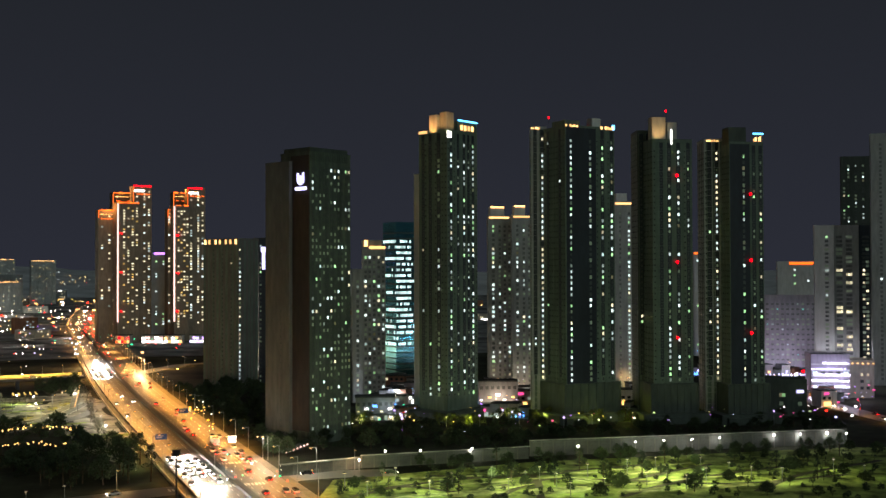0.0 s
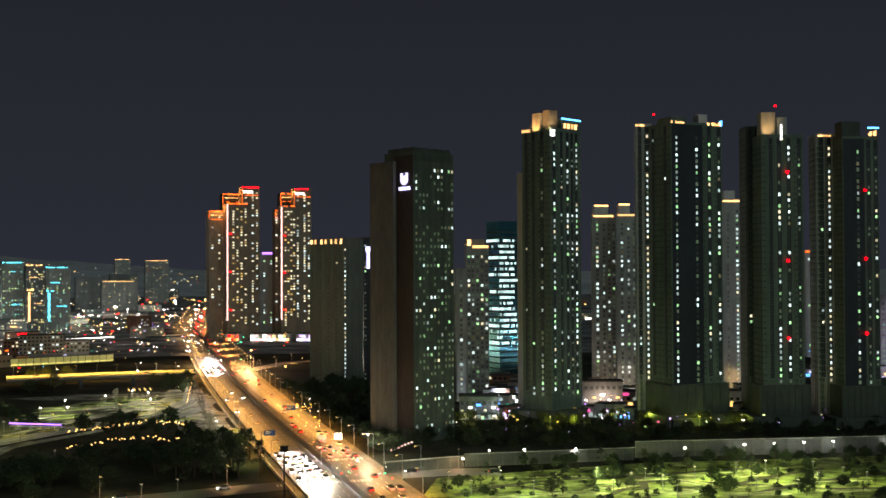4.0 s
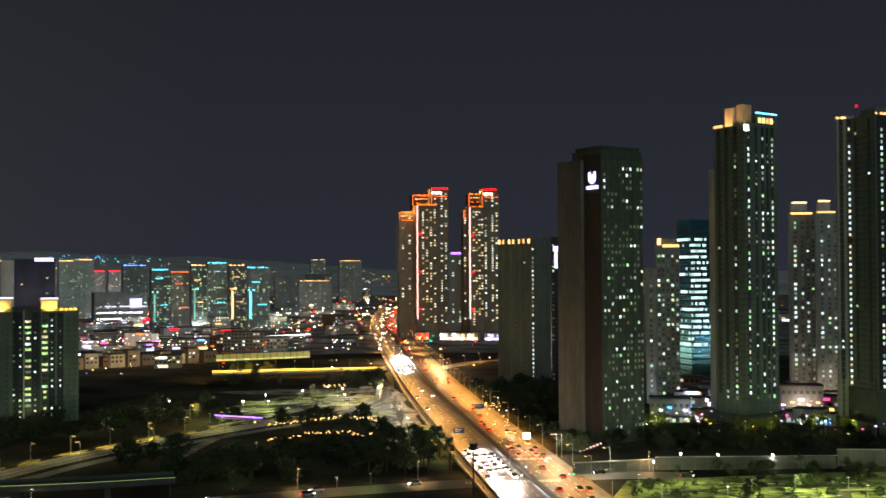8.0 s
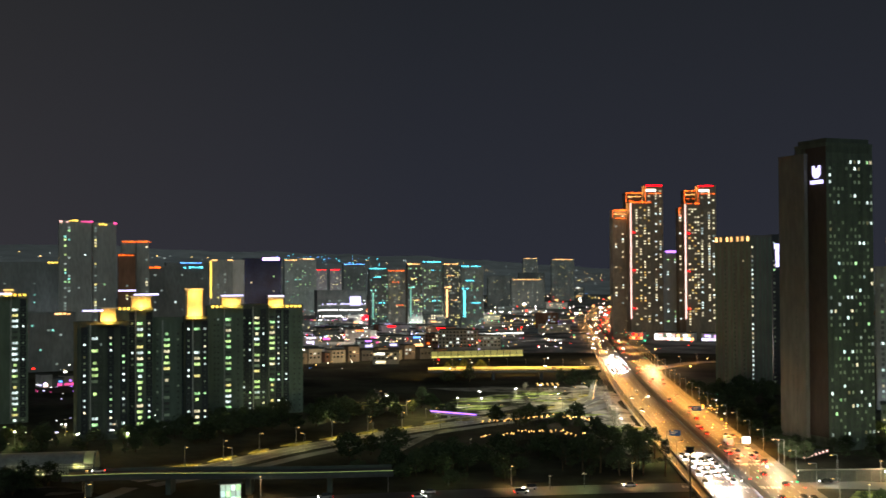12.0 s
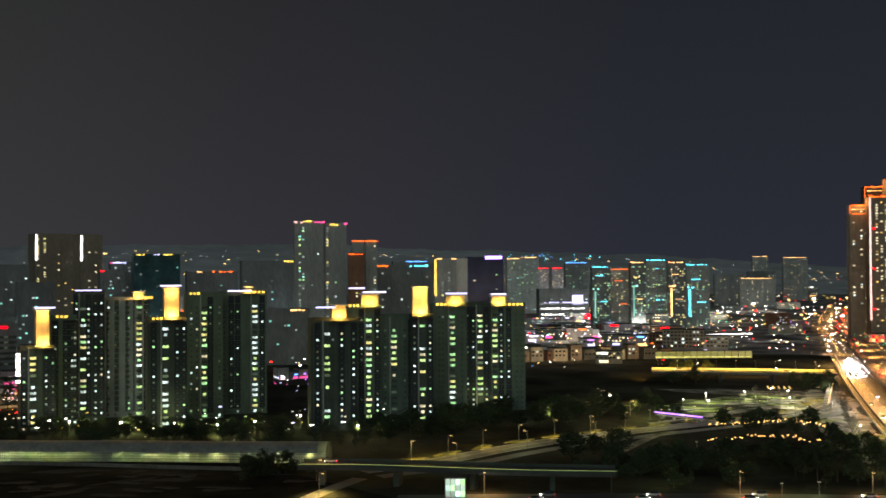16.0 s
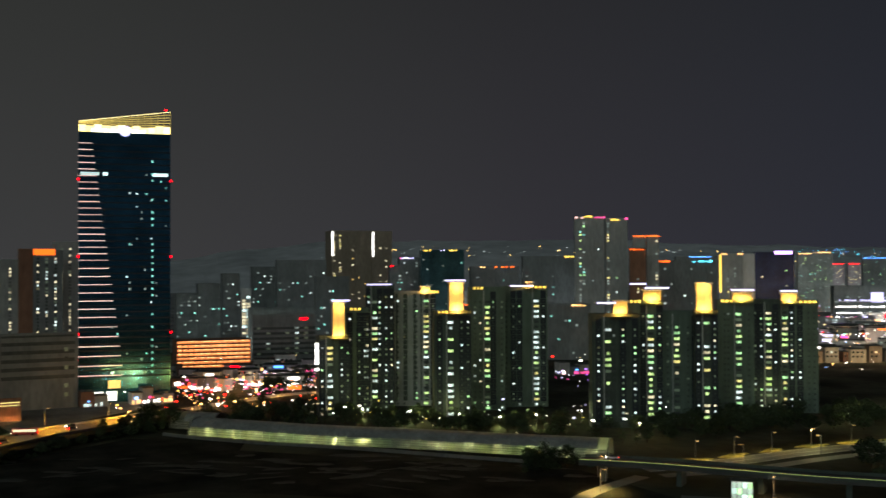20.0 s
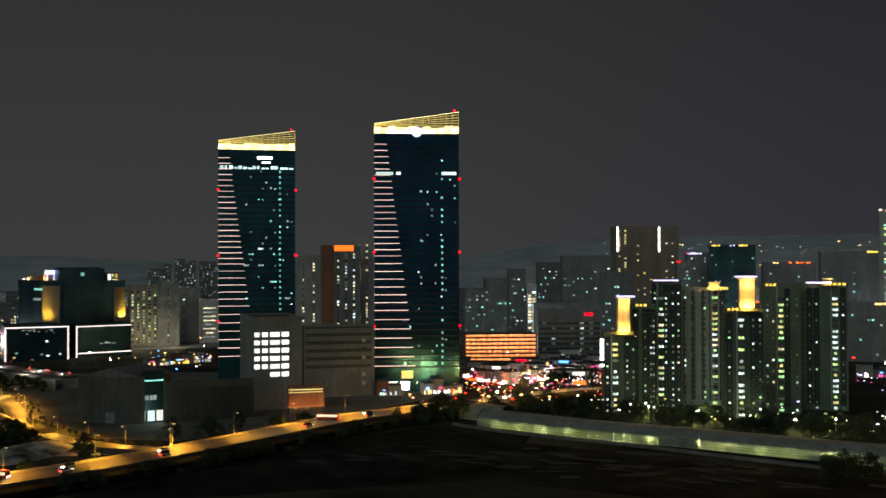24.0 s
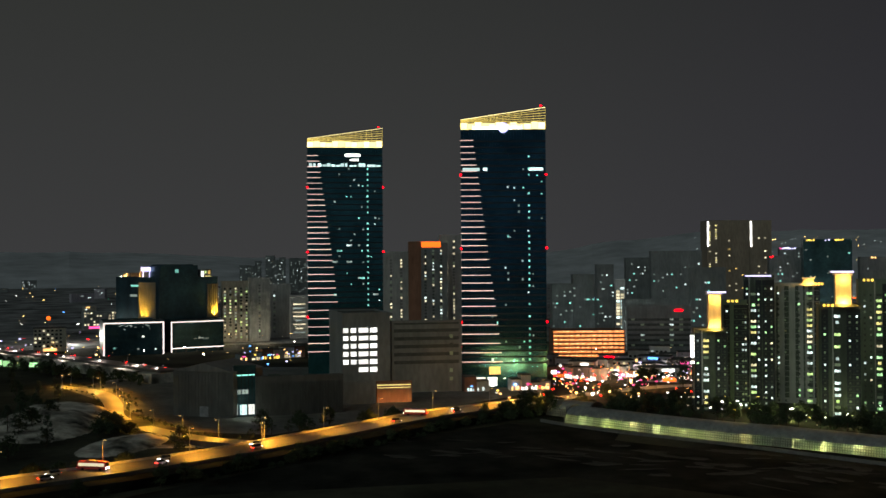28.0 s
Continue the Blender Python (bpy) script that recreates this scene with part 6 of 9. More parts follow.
shop_row((-640.4, 320.3), (-612.2, 357.8), 9, ("neon_shine", "led_white", "led_pink", "led_bluewhite"), "small shop with a neon lit front", "neon street")
shop_row((-597.1, 228.8), (-594.1, 252.7), 4, ("led_white", "led_warm"), "small shop with a warm lit front", "neon street")
shop_row((-601.6, 201.2), (-599.1, 215.8), 2, ("lit_office", "lit_cool"), "glazed entrance pavilion with lit panes", "neon street")
shop_row((-842.3, 100.0), (-862.2, 154.0), 6, ("led_warm", "lit_warm", "led_gold", "led_bluewhite"), "low shop with a warm lit front", "shops beside the offices")
shop_row((-567.4, 530.7), (-559.3, 553.5), 3, ("led_pink", "neon_shine", "led_bluewhite"), "shop with a pink lit front between the courts", "shops between the courts")
between_courts = [(-503.8, 463.8), (-487.2, 484.5), (-579.1, 576.0), (-599.0, 551.6)]
shop_row((-705.4, 1048.7), (-580.5, 1073.3), 11, ("led_white", "led_orange", "led_warm", "led_bluewhite", "neon_shine"), "low shop with a bright front", "shopping quarter")
shop_row((-780.0, 1183.5), (-693.4, 1224.0), 8, ("led_bluewhite", "led_blue", "led_white"), "low shop with a blue-white front", "shopping quarter")
shop_row((-554.7, 824.7), (-478.9, 865.1), 9, ("lit_warm", "led_warm", "lit_cool"), "low shop with a warm front", "shopping quarter")
# shops between the glass towers and the apartment courts
for _ in range(70):
    p = bearing(rnd.uniform(59.5, 68.5), rnd.uniform(690, 860))
    if free(p, 6):
        low_building(p, rnd.uniform(45, 75), rnd.uniform(12, 24), 12, rnd.choice((5, 7, 9)), rnd.choice(WALLS), rnd, rnd.choice(("led_white", "led_warm", "led_orange", "led_pink", "led_bluewhite", "led_warm")), "neon street", "small shop building with neon signs")
        TAKEN.append((p, 16))
for mat, n, s0 in (("lamp_warm", 460, 0.21), ("lamp_white", 340, 0.21), ("led_red", 60, 0.24), ("led_blue", 40, 0.36), ("led_green", 18, 0.3)):
    spots = []
    while len(spots) < n:
        az, d = rnd.uniform(-22, 96), 780 + 2400 * rnd.random() ** 1.5
        p = bearing(az, d, rnd.uniform(5, 11))
        spots.append((p, s0 * rnd.choice((0.5, 0.7, 0.9, 1.2, 2.0)) * (0.7 + d / 1800)))
    dots("distant_street_lights", "small far street lamps and signs of the city", spots, mat)


WARM, COOL = ("lit_warm", "lit_dim", "lit_yellow", "lit_dim"), ("lit_lime", "lit_dim", "lit_dim", "lit_green", "lit_teal")
# teal-lit cluster
for k, (s, edge, side, lights) in enumerate((((-698.9, 1189.9, 38.4, 23.2, 9.7, 79.6), "led_cyan", "lit_teal", COOL), ((-698.1, 1236.5, 37.4, 24.1, 5, 76.7), "led_orange", None, WARM), ((-666.5, 1231.1, 36.4, 19, 10, 85.1), "led_warm", "lit_teal", COOL),
                                              ((-662.6, 1267.2, 35.6, 26.1, 10.3, 88.1), "led_cyan", None, COOL), ((-625, 1252.7, 34.5, 21.4, 10.2, 84.9), "led_warm", "led_warm", WARM), ((-613.4, 1280.7, 33.6, 29.2, 10.4, 82), "led_cyan", "led_cyan", COOL))):
    x, y, yaw, wr, wl, h = s
    b, ms = far_tower([(x, y, yaw, wr, 18, h, ("paint_slate", "paint_grey")[k % 2], row_of(R, [0.07, 0.2, 0.33, 0.46, 0.59, 0.72, 0.85, 0.95], 1.3, 1.5, 0.26, lights))], "dark apartment tower with coloured roof lights", "tower", "towers with teal lights", "apartment_tower")
    strip(b, ms[0], 0, wr * 0.9, h - 0.3, edge, 1.2)
    strip(b, ms[0], wr * 0.2, wr * 0.6, h - 11 - 4 * (k % 3), edge, 0.9)
    strip(b, ms[0], wr * 0.45, wr * 0.85, h * 0.45 - 3 * (k % 2), edge, 0.9)
    if side:
        part("light_strip", solid([(3, -0.6, h * 0.2, 4.7, -0.2, h * 0.62)]), side, b, "", ms[0])
        strip(b, ms[0], 1, 9, h * 0.64, side, 2.0, n=3)
# bright mall and its neighbours
x, y, yaw, wr, wl, h = -903.5, 1380.6, 39.2, 75.9, 15.1, 46
b = thing("mall_building", "large white mall with brightly lit decks", "mall", pose(x, y, 0, 0, 0, yaw))
m = block(b, x, y, yaw, wr, 40, h, "paint_slate", row_of(R, [0.05 + 0.1 * i for i in range(10)], 3.0, 1.6, 0.12, ("lit_dim", "lit_cool")), floor=7, seed=3, far=True)
for i, (a, e, mat) in enumerate(((0.05, 0.95, "led_white"), (0.0, 0.9, "led_white"), (0.1, 0.98, "led_bluewhite"))):
    strip(b, m, wr * a, wr * e, 8 + 9 * i, mat, 1.6, -0.45, 26)
    part("deck", solid([(wr * a, -1.4, 6.6 + 9 * i, wr * e, -0.004, 7.4 + 9 * i)]), "paint_light", b, "pale projecting deck", m)
part("sign", solid([(wr * 0.66, -1, h - 22, wr * 0.88, -0.45, h - 8)]), "led_bluewhite", b, "large lit white sign", m)
part("sign", solid([(wr * 0.9, -1, 2, wr * 1.06, -0.45, 9)]), "led_red", b, "large lit red sign", m)
for s, wall, edge, lights, lab in (((-1058.3, 1517.4, 40.9, 24.3, 16.5, 95.4), "paint_grey", "led_warm", COOL, "pale tower with a lit roof edge"), ((-1066.5, 1572.5, 40.1, 30.6, 17.1, 97.7), "paint_grey", "led_warm", COOL, "pale tower with a lit roof edge"),
                                    ((-1150.8, 1756.6, 39.2, 20, 19.2, 78.9), "paint_mauve", "led_red", WARM, "mauve block with a red roof line"), ((-1129, 1770.7, 38.5, 22.2, 19.3, 78.8), "paint_mauve", "led_red", WARM, "mauve block with a red roof line"),
                                    ((-1266.1, 2038.9, 37.8, 52.5, 22.2, 90.7), "paint_slate", "led_blue", COOL, "dark far block with blue lights"),
                                    ((-942.8, 2097.9, 30.2, 58.1, 22.6, 63), "paint_slate", None, WARM, "pale far apartment block"), ((-882.3, 2124, 28.6, 54.9, 22.8, 69.7), "paint_slate", None, WARM, "pale far apartment block"),
                                    ((-1101.5, 2682.7, 28.3, 39.1, 28.8, 106.5), "paint_grey", "led_warm", WARM, "grey far tower with an amber crown"), ((-960.8, 2523.3, 26.8, 56.4, 27, 101.5), "paint_grey", "led_warm", WARM, "grey far tower with an amber crown"),
                                    ((-858.1, 2025.8, 29, 67.6, 18.8, 56.9), "paint_slate", "led_warm", WARM, "grey city block far off")):
    x, y, yaw, wr, wl, h = s
    b, ms = far_tower([(x, y, yaw, wr, 20, h, wall, row_of(R, [0.08, 0.22, 0.36, 0.5, 0.64, 0.78, 0.92], 1.6, 1.5, 0.15, lights))], lab, "tower", "", "apartment_tower")
    if edge:
        strip(b, ms[0], wr * 0.05, wr * 0.92, h - 0.5, edge, 1.5)
# blue-black office slab with a violet sign
x, y, yaw, wr, wl, h = -902.5, 1198.2, 43, 51.2, 13, 93.7
b = thing("office_block", "blue-black office slab with a bright roof sign", "office", pose(x, y, 0, 0, 0, yaw))
m = block(b, x, y, yaw, wr, 24, h, "glass_navy", row_of(R, [0.2, 0.5, 0.8], 2.4, 1.6, 0.05), floor=4, seed=9, far=True)
part("sign", solid([(wr * 0.5, -0.8, h - 2, wr * 0.95, -0.1, h + 2.4)]), "led_lilac", b, "long lit violet-white sign", m)
# gold-edged tower
x, y, yaw, wr, wl, h = -781.4, 975.7, 46.7, 25.4, 9, 89.3
b, ms = far_tower([(x, y, yaw, wr, 16, h, "paint_grey", row_of(R, [0.35, 0.65], 1.8, 1.7, 0.35, WARM)), (-768.8, 998.3, 45.6, 14.1, 9.2, 89.3, "paint_light", [])], "grey tower with a gold-lit corner", "tower", "", "apartment_tower")
part("light_strip", solid([(-0.4, -0.6, h - 42, 1.6, 0, h)]), "led_gold", b, "", ms[0])
part("light_strip", solid([(2, -0.6, h, 8, 0, h + 1.6), (wr - 6, -0.6, h, wr, 0, h + 1.6)]), "led_warm", b, "", ms[0])
# towers behind the courts
b, ms = far_tower([(-792.1, 763.2, 54.1, 29.7, 7.4, 126.3, "paint_grey", row_of(R, [0.18, 0.3], 1.8, 1.7, 0.4, COOL) + row_of(R, [0.6, 0.8], 1.4, 1.5, 0.04)), (-777.8, 791.9, 52.5, 22.4, 7.6, 124.8, "paint_grey", row_of(R, [0.12], 1.8, 1.7, 0.5, WARM) + row_of(R, [0.5, 0.8], 1.4, 1.5, 0.04))],
                  "tall pale tower with pink and gold roof lights", "tower", "", "apartment_tower")
h = 126.3
strip(b, ms[0], 0, 9, h - 1.0, "led_rose", 1.6)
strip(b, ms[0], 9, 20, h + 0.2, "led_gold", 1.4)
strip(b, ms[0], 20, 31, h - 0.6, "led_pink", 1.5)
strip(b, ms[1], 3, 14, h - 3, "led_gold", 1.8)
part("light_strip", solid([(20, -0.6, h - 2, 23, 0, h)]), "led_pink", b, "", ms[1])
b, ms = far_tower([(-684.9, 728.6, 51.2, 14.6, 6.9, 92.3, "paint_rust", row_of(R, [0.5], 1.8, 1.7, 0.4, WARM)), (-703.3, 752.5, 51.1, 14, 7.1, 105.1, "paint_grey", []), (-687.1, 753.8, 50.3, 11, 7.1, 104.9, "paint_grey", row_of(R, [0.8], 1.6, 1.6, 0.3, WARM))],
                  "stepped block with orange-white roof lights", "tower", "", "apartment_tower")
for mm, hh in zip(ms, (92.3, 105.1, 104.9)):
    strip(b, mm, 0, 13, hh - 0.5, "led_orange", 1.1)
for s, wall, strips, lab in (((-1054.3, 760.6, 60.2, 52.6, 12.5, 96.4), "glass_office", (("led_gold", 0.05, 0.25), ("led_gold", 0.65, 0.85), ("led_bluewhite", 0.45, 0.55)), "dark glass office slab with small roof lights"),
                             ((-1085.6, 751, 61.3, 25, 12.5, 87.4), "paint_slate", (("led_bluewhite", 0.1, 0.75), ("led_pink", 0.0, 0.1)), "dark office with blue roof signs"),
                             ((-865, 757.8, 54.8, 63.1, 11.4, 86.9), "paint_slate", (("led_gold", 0.7, 0.98),), "very dark broad office block"),
                             ((-1096.5, 870.5, 57.6, 63.4, 13.7, 76.1), "paint_slate", (("led_orange", 0.5, 0.9), ("led_warm", 0.2, 0.3)), "dark block with orange roof lights"),
                             ((-663.1, 608.6, 53.5, 34.4, 9, 44.8), "paint_slate", (("led_warm", 0.55, 0.9),), "dark low office block beyond the courts"),
                             ((-745.9, 808.5, 48.7, 74.4, 11.1, 81.4), "paint_slate", (("led_cyan", 0.7, 0.95), ("led_orange", 0.2, 0.4)), "dark block with blue roof lights"),
                             ((-1113.1, 1284.9, 46.9, 69.8, 17.1, 90.2), "paint_slate", (("led_blue", 0.3, 0.8),), "dark far block with blue lights")) + (
                             ((-1158.4, 590, 69, 29.1, 12.7, 76.8), "paint_slate", (), "grey office block far off"), ((-1100.9, 592, 67.7, 56.7, 12.2, 84.3), "paint_slate", (), "grey office block far off"),
                             ((-1003, 451.6, 71.8, 21.6, 10.9, 60.2), "paint_slate", (), "dark office with lit columns"), ((-1083.3, 516.2, 70.5, 18.5, 11.9, 69.6), "paint_slate", (), "dark office block far off"),
                             ((-1011.4, 432.4, 72.9, 21.1, 11, 50.6), "paint_slate", (), "grey city block far off"), ((-863.7, 504.1, 65.7, 19.9, 9.6, 35), "paint_slate", (), "dark block behind the court"),
                             ((-1034.1, 702.2, 61.8, 22.8, 11.5, 77.7), "paint_slate", (("led_red", 0.0, 0.2),), "dark block with a red roof lamp"),
                             ((-863.2, 504.8, 65.7, 30.2, 9.1, 67.5), "paint_slate", (), "black block behind the court"), ((-891.9, 452.2, 69.1, 59.7, 8.7, 39), "paint_slate", (), "grey office behind the apartment court")):
    x, y, yaw, wr, wl, h = s
    b, ms = far_tower([(x, y, yaw, wr, 22, h, wall, row_of(R, [0.06 + 0.088 * i for i in range(11)], 1.7, 1.5, 0.085, ("lit_dim", "lit_teal", "lit_dim", "lit_cool")))], lab, "office", "", "office_block", floor=3.8)
    for mat, a, e in strips:
        strip(b, ms[0], wr * a, wr * e, h - 0.5, mat, 1.5)
x, y, yaw, wr, wl, h = -1029.7, 512.1, 67.6, 10, 8.4, 53.9
b, ms = far_tower([(x, y, yaw, wr, 14, h, "paint_light", row_of(R, [0.25, 0.7], 3.4, 2.2, 0.9, ("lit_office", "lit_warm")))], "narrow block with a brightly lit window grid", "office", "", "office_block", floor=3.4)


rnd = random.Random(77)
for k in range(13):
    az, d = 78.2 + 0.42 * k + rnd.uniform(-0.1, 0.1), rnd.uniform(2450, 2750)
    p = bearing(az, d)
    b, ms = far_tower([(p.x, p.y, az + rnd.uniform(-8, 8), rnd.uniform(14, 24), 16, rnd.uniform(62, 88), "paint_slate", row_of(R, [0.15, 0.38, 0.62, 0.86], 2.0, 1.6, 0.16, ("lit_dim", "lit_cool", "lit_dim", "lit_dim")))], "far apartment block on the hill foot", "apartment block", "far hillside blocks")
spots = []
for _ in range(26):
    spots.append((bearing(rnd.uniform(-17, 3), rnd.uniform(560, 640), rnd.uniform(3, 5)), rnd.uniform(0.25, 0.5)))
dots("garden_lights", "small violet-white lamps between the towers", spots[:14], "led_violet")
dots("garden_lights", "small yellow lamps between the towers", spots[14:], "led_gold")
spots = {"far_tail": [], "far_head": []}
for side, mat in ((-8, "far_head"), (-4, "far_head"), (4, "far_tail"), (8, "far_tail")):
    for p, h in along(MAIN, 17, side, 3):
        if p.length > 800 and rnd.random() < ((0.95, 0.5, 0.22) if mat == "far_head" else (0.4, 0.5, 0.7))[(p.length > 1000) + (p.length > 1250)]:
            spots[mat].append((p + Vector((rnd.uniform(-4, 4), rnd.uniform(-9, 9), 1.0)), rnd.uniform(0.16, 0.4) * p.length / 1300))
for mat, sp in spots.items():
    dots("distant_traffic", "far head and tail lights on the road", sp, mat)


for mat, n, s0 in (("lamp_warm", 170, 0.27), ("lamp_white", 170, 0.27), ("led_bluewhite", 70, 0.42), ("led_pink", 20, 0.4), ("led_orange", 40, 0.42), ("far_tail", 50, 0.36), ("led_green", 12, 0.36)):
    spots = []
    for _ in range(n):
        d = rnd.uniform(1000, 1900)
        spots.append((bearing(rnd.uniform(18.5, 42), d, rnd.uniform(1.5, 12)), s0 * rnd.uniform(0.6, 1.4) * (0.6 + d / 2200)))
    dots("distant_street_lights", "small far lamps and signs of the shopping quarter", spots, mat)


def sparkle(corners, n, mats, label):
    """Small signs and lamps scattered over a four-sided quarter of shops."""
    a, b_, c, d = [Vector((*q, 0)) for q in corners]
    for mat in mats:
        spots = []
        for _ in range(n):
            u, w = rnd.random(), rnd.random()
            p = (a * (1 - u) + b_ * u) * (1 - w) + (d * (1 - u) + c * u) * w
            spots.append((p + Vector((0, 0, rnd.uniform(2, 9))), rnd.choice((0.16, 0.2, 0.25, 0.35, 0.55)) * p.length / 650))
        dots("shop_lights", label, spots, mat)


sparkle([(-39.4, 541.7), (-14.0, 541.2), (-17.9, 690.3), (-48.5, 691.1)], 8, ("led_bluewhite", "led_white", "led_blue", "led_green", "led_warm"), "bluish shop lamps and signs behind the towers")
sparkle([(18.2, 582.4), (48.5, 581.8), (60.2, 721.5), (22.7, 722.5)], 9, ("led_white", "led_warm", "led_warm", "led_bluewhite"), "warm shop lamps and signs behind the towers")
sparkle([(87.3, 559.3), (149.5, 558.0), (188.0, 701.2), (109.9, 703.2)], 7, ("led_violet", "led_bluewhite", "led_gold", "led_pink", "led_white"), "coloured shop lamps and signs behind the towers")
sparkle([(161.1, 557.8), (224.4, 556.4), (288.2, 733.0), (212.5, 735.1)], 12, ("led_bluewhite", "led_white", "led_pink", "led_violet", "far_tail"), "violet-white shop lamps and signs of the market")
sparkle([(-50.7, 500.5), (190.8, 520.3), (205.0, 558.9), (-55.5, 547.9)], 9, ("led_violet", "led_bluewhite", "led_gold", "lit_lime", "led_white", "led_pink"), "small coloured lamps among the trees before the towers")
sparkle([(-101.4, 454.7), (-87.0, 456.8), (-134.6, 604.3), (-144.9, 602.8)], 9, ("led_warm", "led_white", "bulb_warm", "led_gold"), "warm lamps and small signs beside the main road")
sparkle([(-85.8, 375.4), (-52.2, 380.6), (-56.8, 398.6), (-89.9, 393.5)], 7, ("lamp_white", "far_tail", "led_green"), "lamps and signals of the near crossing")
sparkle(between_courts, 6, ("led_pink", "led_bluewhite", "led_violet", "led_white"), "lamps and signs between the apartment courts")
sparkle([(-495.7, 218.3), (-490.5, 291.5), (-558.8, 332.2), (-566.9, 249.8)], 8, ("led_white", "led_warm", "lamp_warm", "far_tail"), "lamps of the shopping street and its traffic")
sparkle([(-458.0, 264.5), (-318.6, 458.9), (-337.2, 485.8), (-501.5, 289.6)], 9, ("led_bluewhite", "lit_lime", "led_white", "lit_warm"), "small lamps in the apartment gardens")
sparkle([(-640.0, 480.0), (-520.0, 640.0), (-900.0, 1000.0), (-1100.0, 760.0)], 16, ("led_bluewhite", "lamp_warm", "lamp_white", "led_gold", "far_tail", "lit_lime"), "small lamps and signs behind the apartment courts")
sparkle([(-470.0, 270.0), (-330.0, 330.0), (-345.0, 500.0), (-500.0, 300.0)], 14, ("lit_lime", "lamp_white", "led_gold", "lit_warm"), "small lamps among the garden trees")
sparkle([(-569.1, 243.8), (-564.1, 333.4), (-640.4, 378.7), (-664.7, 284.9)], 22, ("led_white", "led_bluewhite", "lamp_white", "led_pink", "led_warm", "led_orange", "far_tail", "lamp_warm"), "neon lamps and signs of the shopping street")
sparkle([(-554.0, 200.8), (-549.0, 262.4), (-584.2, 279.2), (-593.6, 215.2)], 8, ("led_gold", "led_warm", "far_tail", "lamp_white"), "warm lamps and signs beside the glass tower")
sparkle([(-761.5, 80.7), (-760.0, 137.7), (-871.5, 157.9), (-896.2, 95.1)], 9, ("led_gold", "led_warm", "led_bluewhite", "led_blue"), "warm lamps and signs beside the offices")
sparkle([(-862.4, -73.2), (-831.8, 6.4), (-1132.7, 8.8), (-1177.2, -99.9)], 7, ("led_gold", "led_red", "led_bluewhite", "lamp_warm"), "small lamps and signs beyond the elevated road")
sparkle([(-564.5, 822.6), (-415.6, 916.9), (-775.5, 1711.4), (-1136.1, 1655.3)], 26, ("led_white", "led_bluewhite", "led_orange", "led_blue", "led_warm", "led_pink"), "lamps and signs of the shopping quarter")
sparkle([(-724.3, 1104.7), (-677.8, 1156.7), (-836.9, 1428.2), (-906.9, 1383.1)], 16, ("led_white", "led_white", "led_bluewhite", "led_pink"), "white lamps and signs before the mall")
sparkle([(-338.1, 934.6), (-234.9, 992.2), (-293.1, 1237.8), (-450.4, 1244.9)], 12, ("far_head", "far_tail", "led_green", "led_warm"), "lamps and signals around the far crossing")
sparkle([tuple(bearing(a_, d_).xy) for a_, d_ in ((15.2, 1450), (24.5, 1300), (24.5, 3000), (14.6, 3000))], 34, ("far_tail", "led_warm", "lamp_white", "led_gold", "far_head", "lamp_warm"), "far lamps and traffic up the valley")
sparkle([(-557.2, 275.9), (-532.3, 310.7), (-645.5, 376.7), (-673.3, 333.3)], 9, ("led_white", "led_pink", "led_warm", "led_bluewhite"), "neon lamps and signs of the shopping street")


# ---- the park wall ----
def fence_run(a, c, z0, z1, label):
    a, c = Vector((*a, 0)), Vector((*c, 0))
    n = int((c - a).length / 5)
    yaw = math.degrees(math.atan2(c.y - a.y, c.x - a.x))
    b = thing("park_wall", label, "wall", pose(a.x, a.y, 0, 0, 0, yaw))
    step = (c - a).length / n
    me, post = solid([(0.15, -0.15, z0, step - 0.15, 0.15, z1)]), solid([(-0.22, -0.3, 0, 0.22, 0.3, z1 + 0.25)])
    for i in range(n):
        part("panel", me, "panel_white", b, "", pose(i * step, 0, 0))
        part("post", post, "paint_stone", b, "", pose(i * step, 0, 0))
    part("coping", solid([(-0.3, -0.4, z1 + 0.26, step * n + 0.3, 0.4, z1 + 0.6)]), "concrete", b)
    return b


fence_run((-62.0, 411.0), (-33.2, 427.2), 0, 4.0, "low pale panel fence between the crossing and the park")
fence_run((-32.3, 427.8), (35.2, 448.3), 0, 4.6, "pale panelled barrier wall along the park")
fence_run((36.1, 453.7), (179.2, 483.5), 0, 6.2, "long pale concrete noise wall above the park")


# ---- lamps ----
def lamp_kind(height, arm, head, label, category="street lamp", globe=0.0):
    b = thing("street_lamp", label, category, Matrix())
    part("pole", prism(0.14, 0.08, 0, height, 8), "metal_grey", b)
    if arm:
        part("arm", solid([(0, -0.06, height - 0.15, arm, 0.06, height)]), "metal_grey", b)
    # globe made larger than a lamp head, so its shape holds the glare
    if globe:
        o = part("lamp_collar", prism(0.16, 0.22, height - 0.05, height + 0.1, 8), "steel_dark", b)
        part("globe", ball(globe), head, o, "", pose(0, 0, height + 0.08 + globe))
        return b
    o = part("lamp_head", solid([(arm - 0.5, -0.22, height - 0.18, arm + 0.5, 0.22, height + 0.1)]), "steel_dark", b)
    part("lens", solid([(-0.4, -0.32, -0.32, 0.4, 0.32, -0.19)]), head, o, "", pose(arm, 0, height))
    return b


PROTOS = {"warm": lamp_kind(10, 2.2, "lens_amber", "tall street lamp with an amber head"), "white": lamp_kind(5.0, 0.0, "lamp_white", "park lamp with a white globe enlarged for its glare", "park lamp", 0.42),
          "short": lamp_kind(8, 1.6, "lens_amber", "street lamp with a yellowish head")}
PROTOS["garden"] = lamp_kind(5.2, 0.0, "lit_warm", "low garden lamp with a small head", "garden lamp")
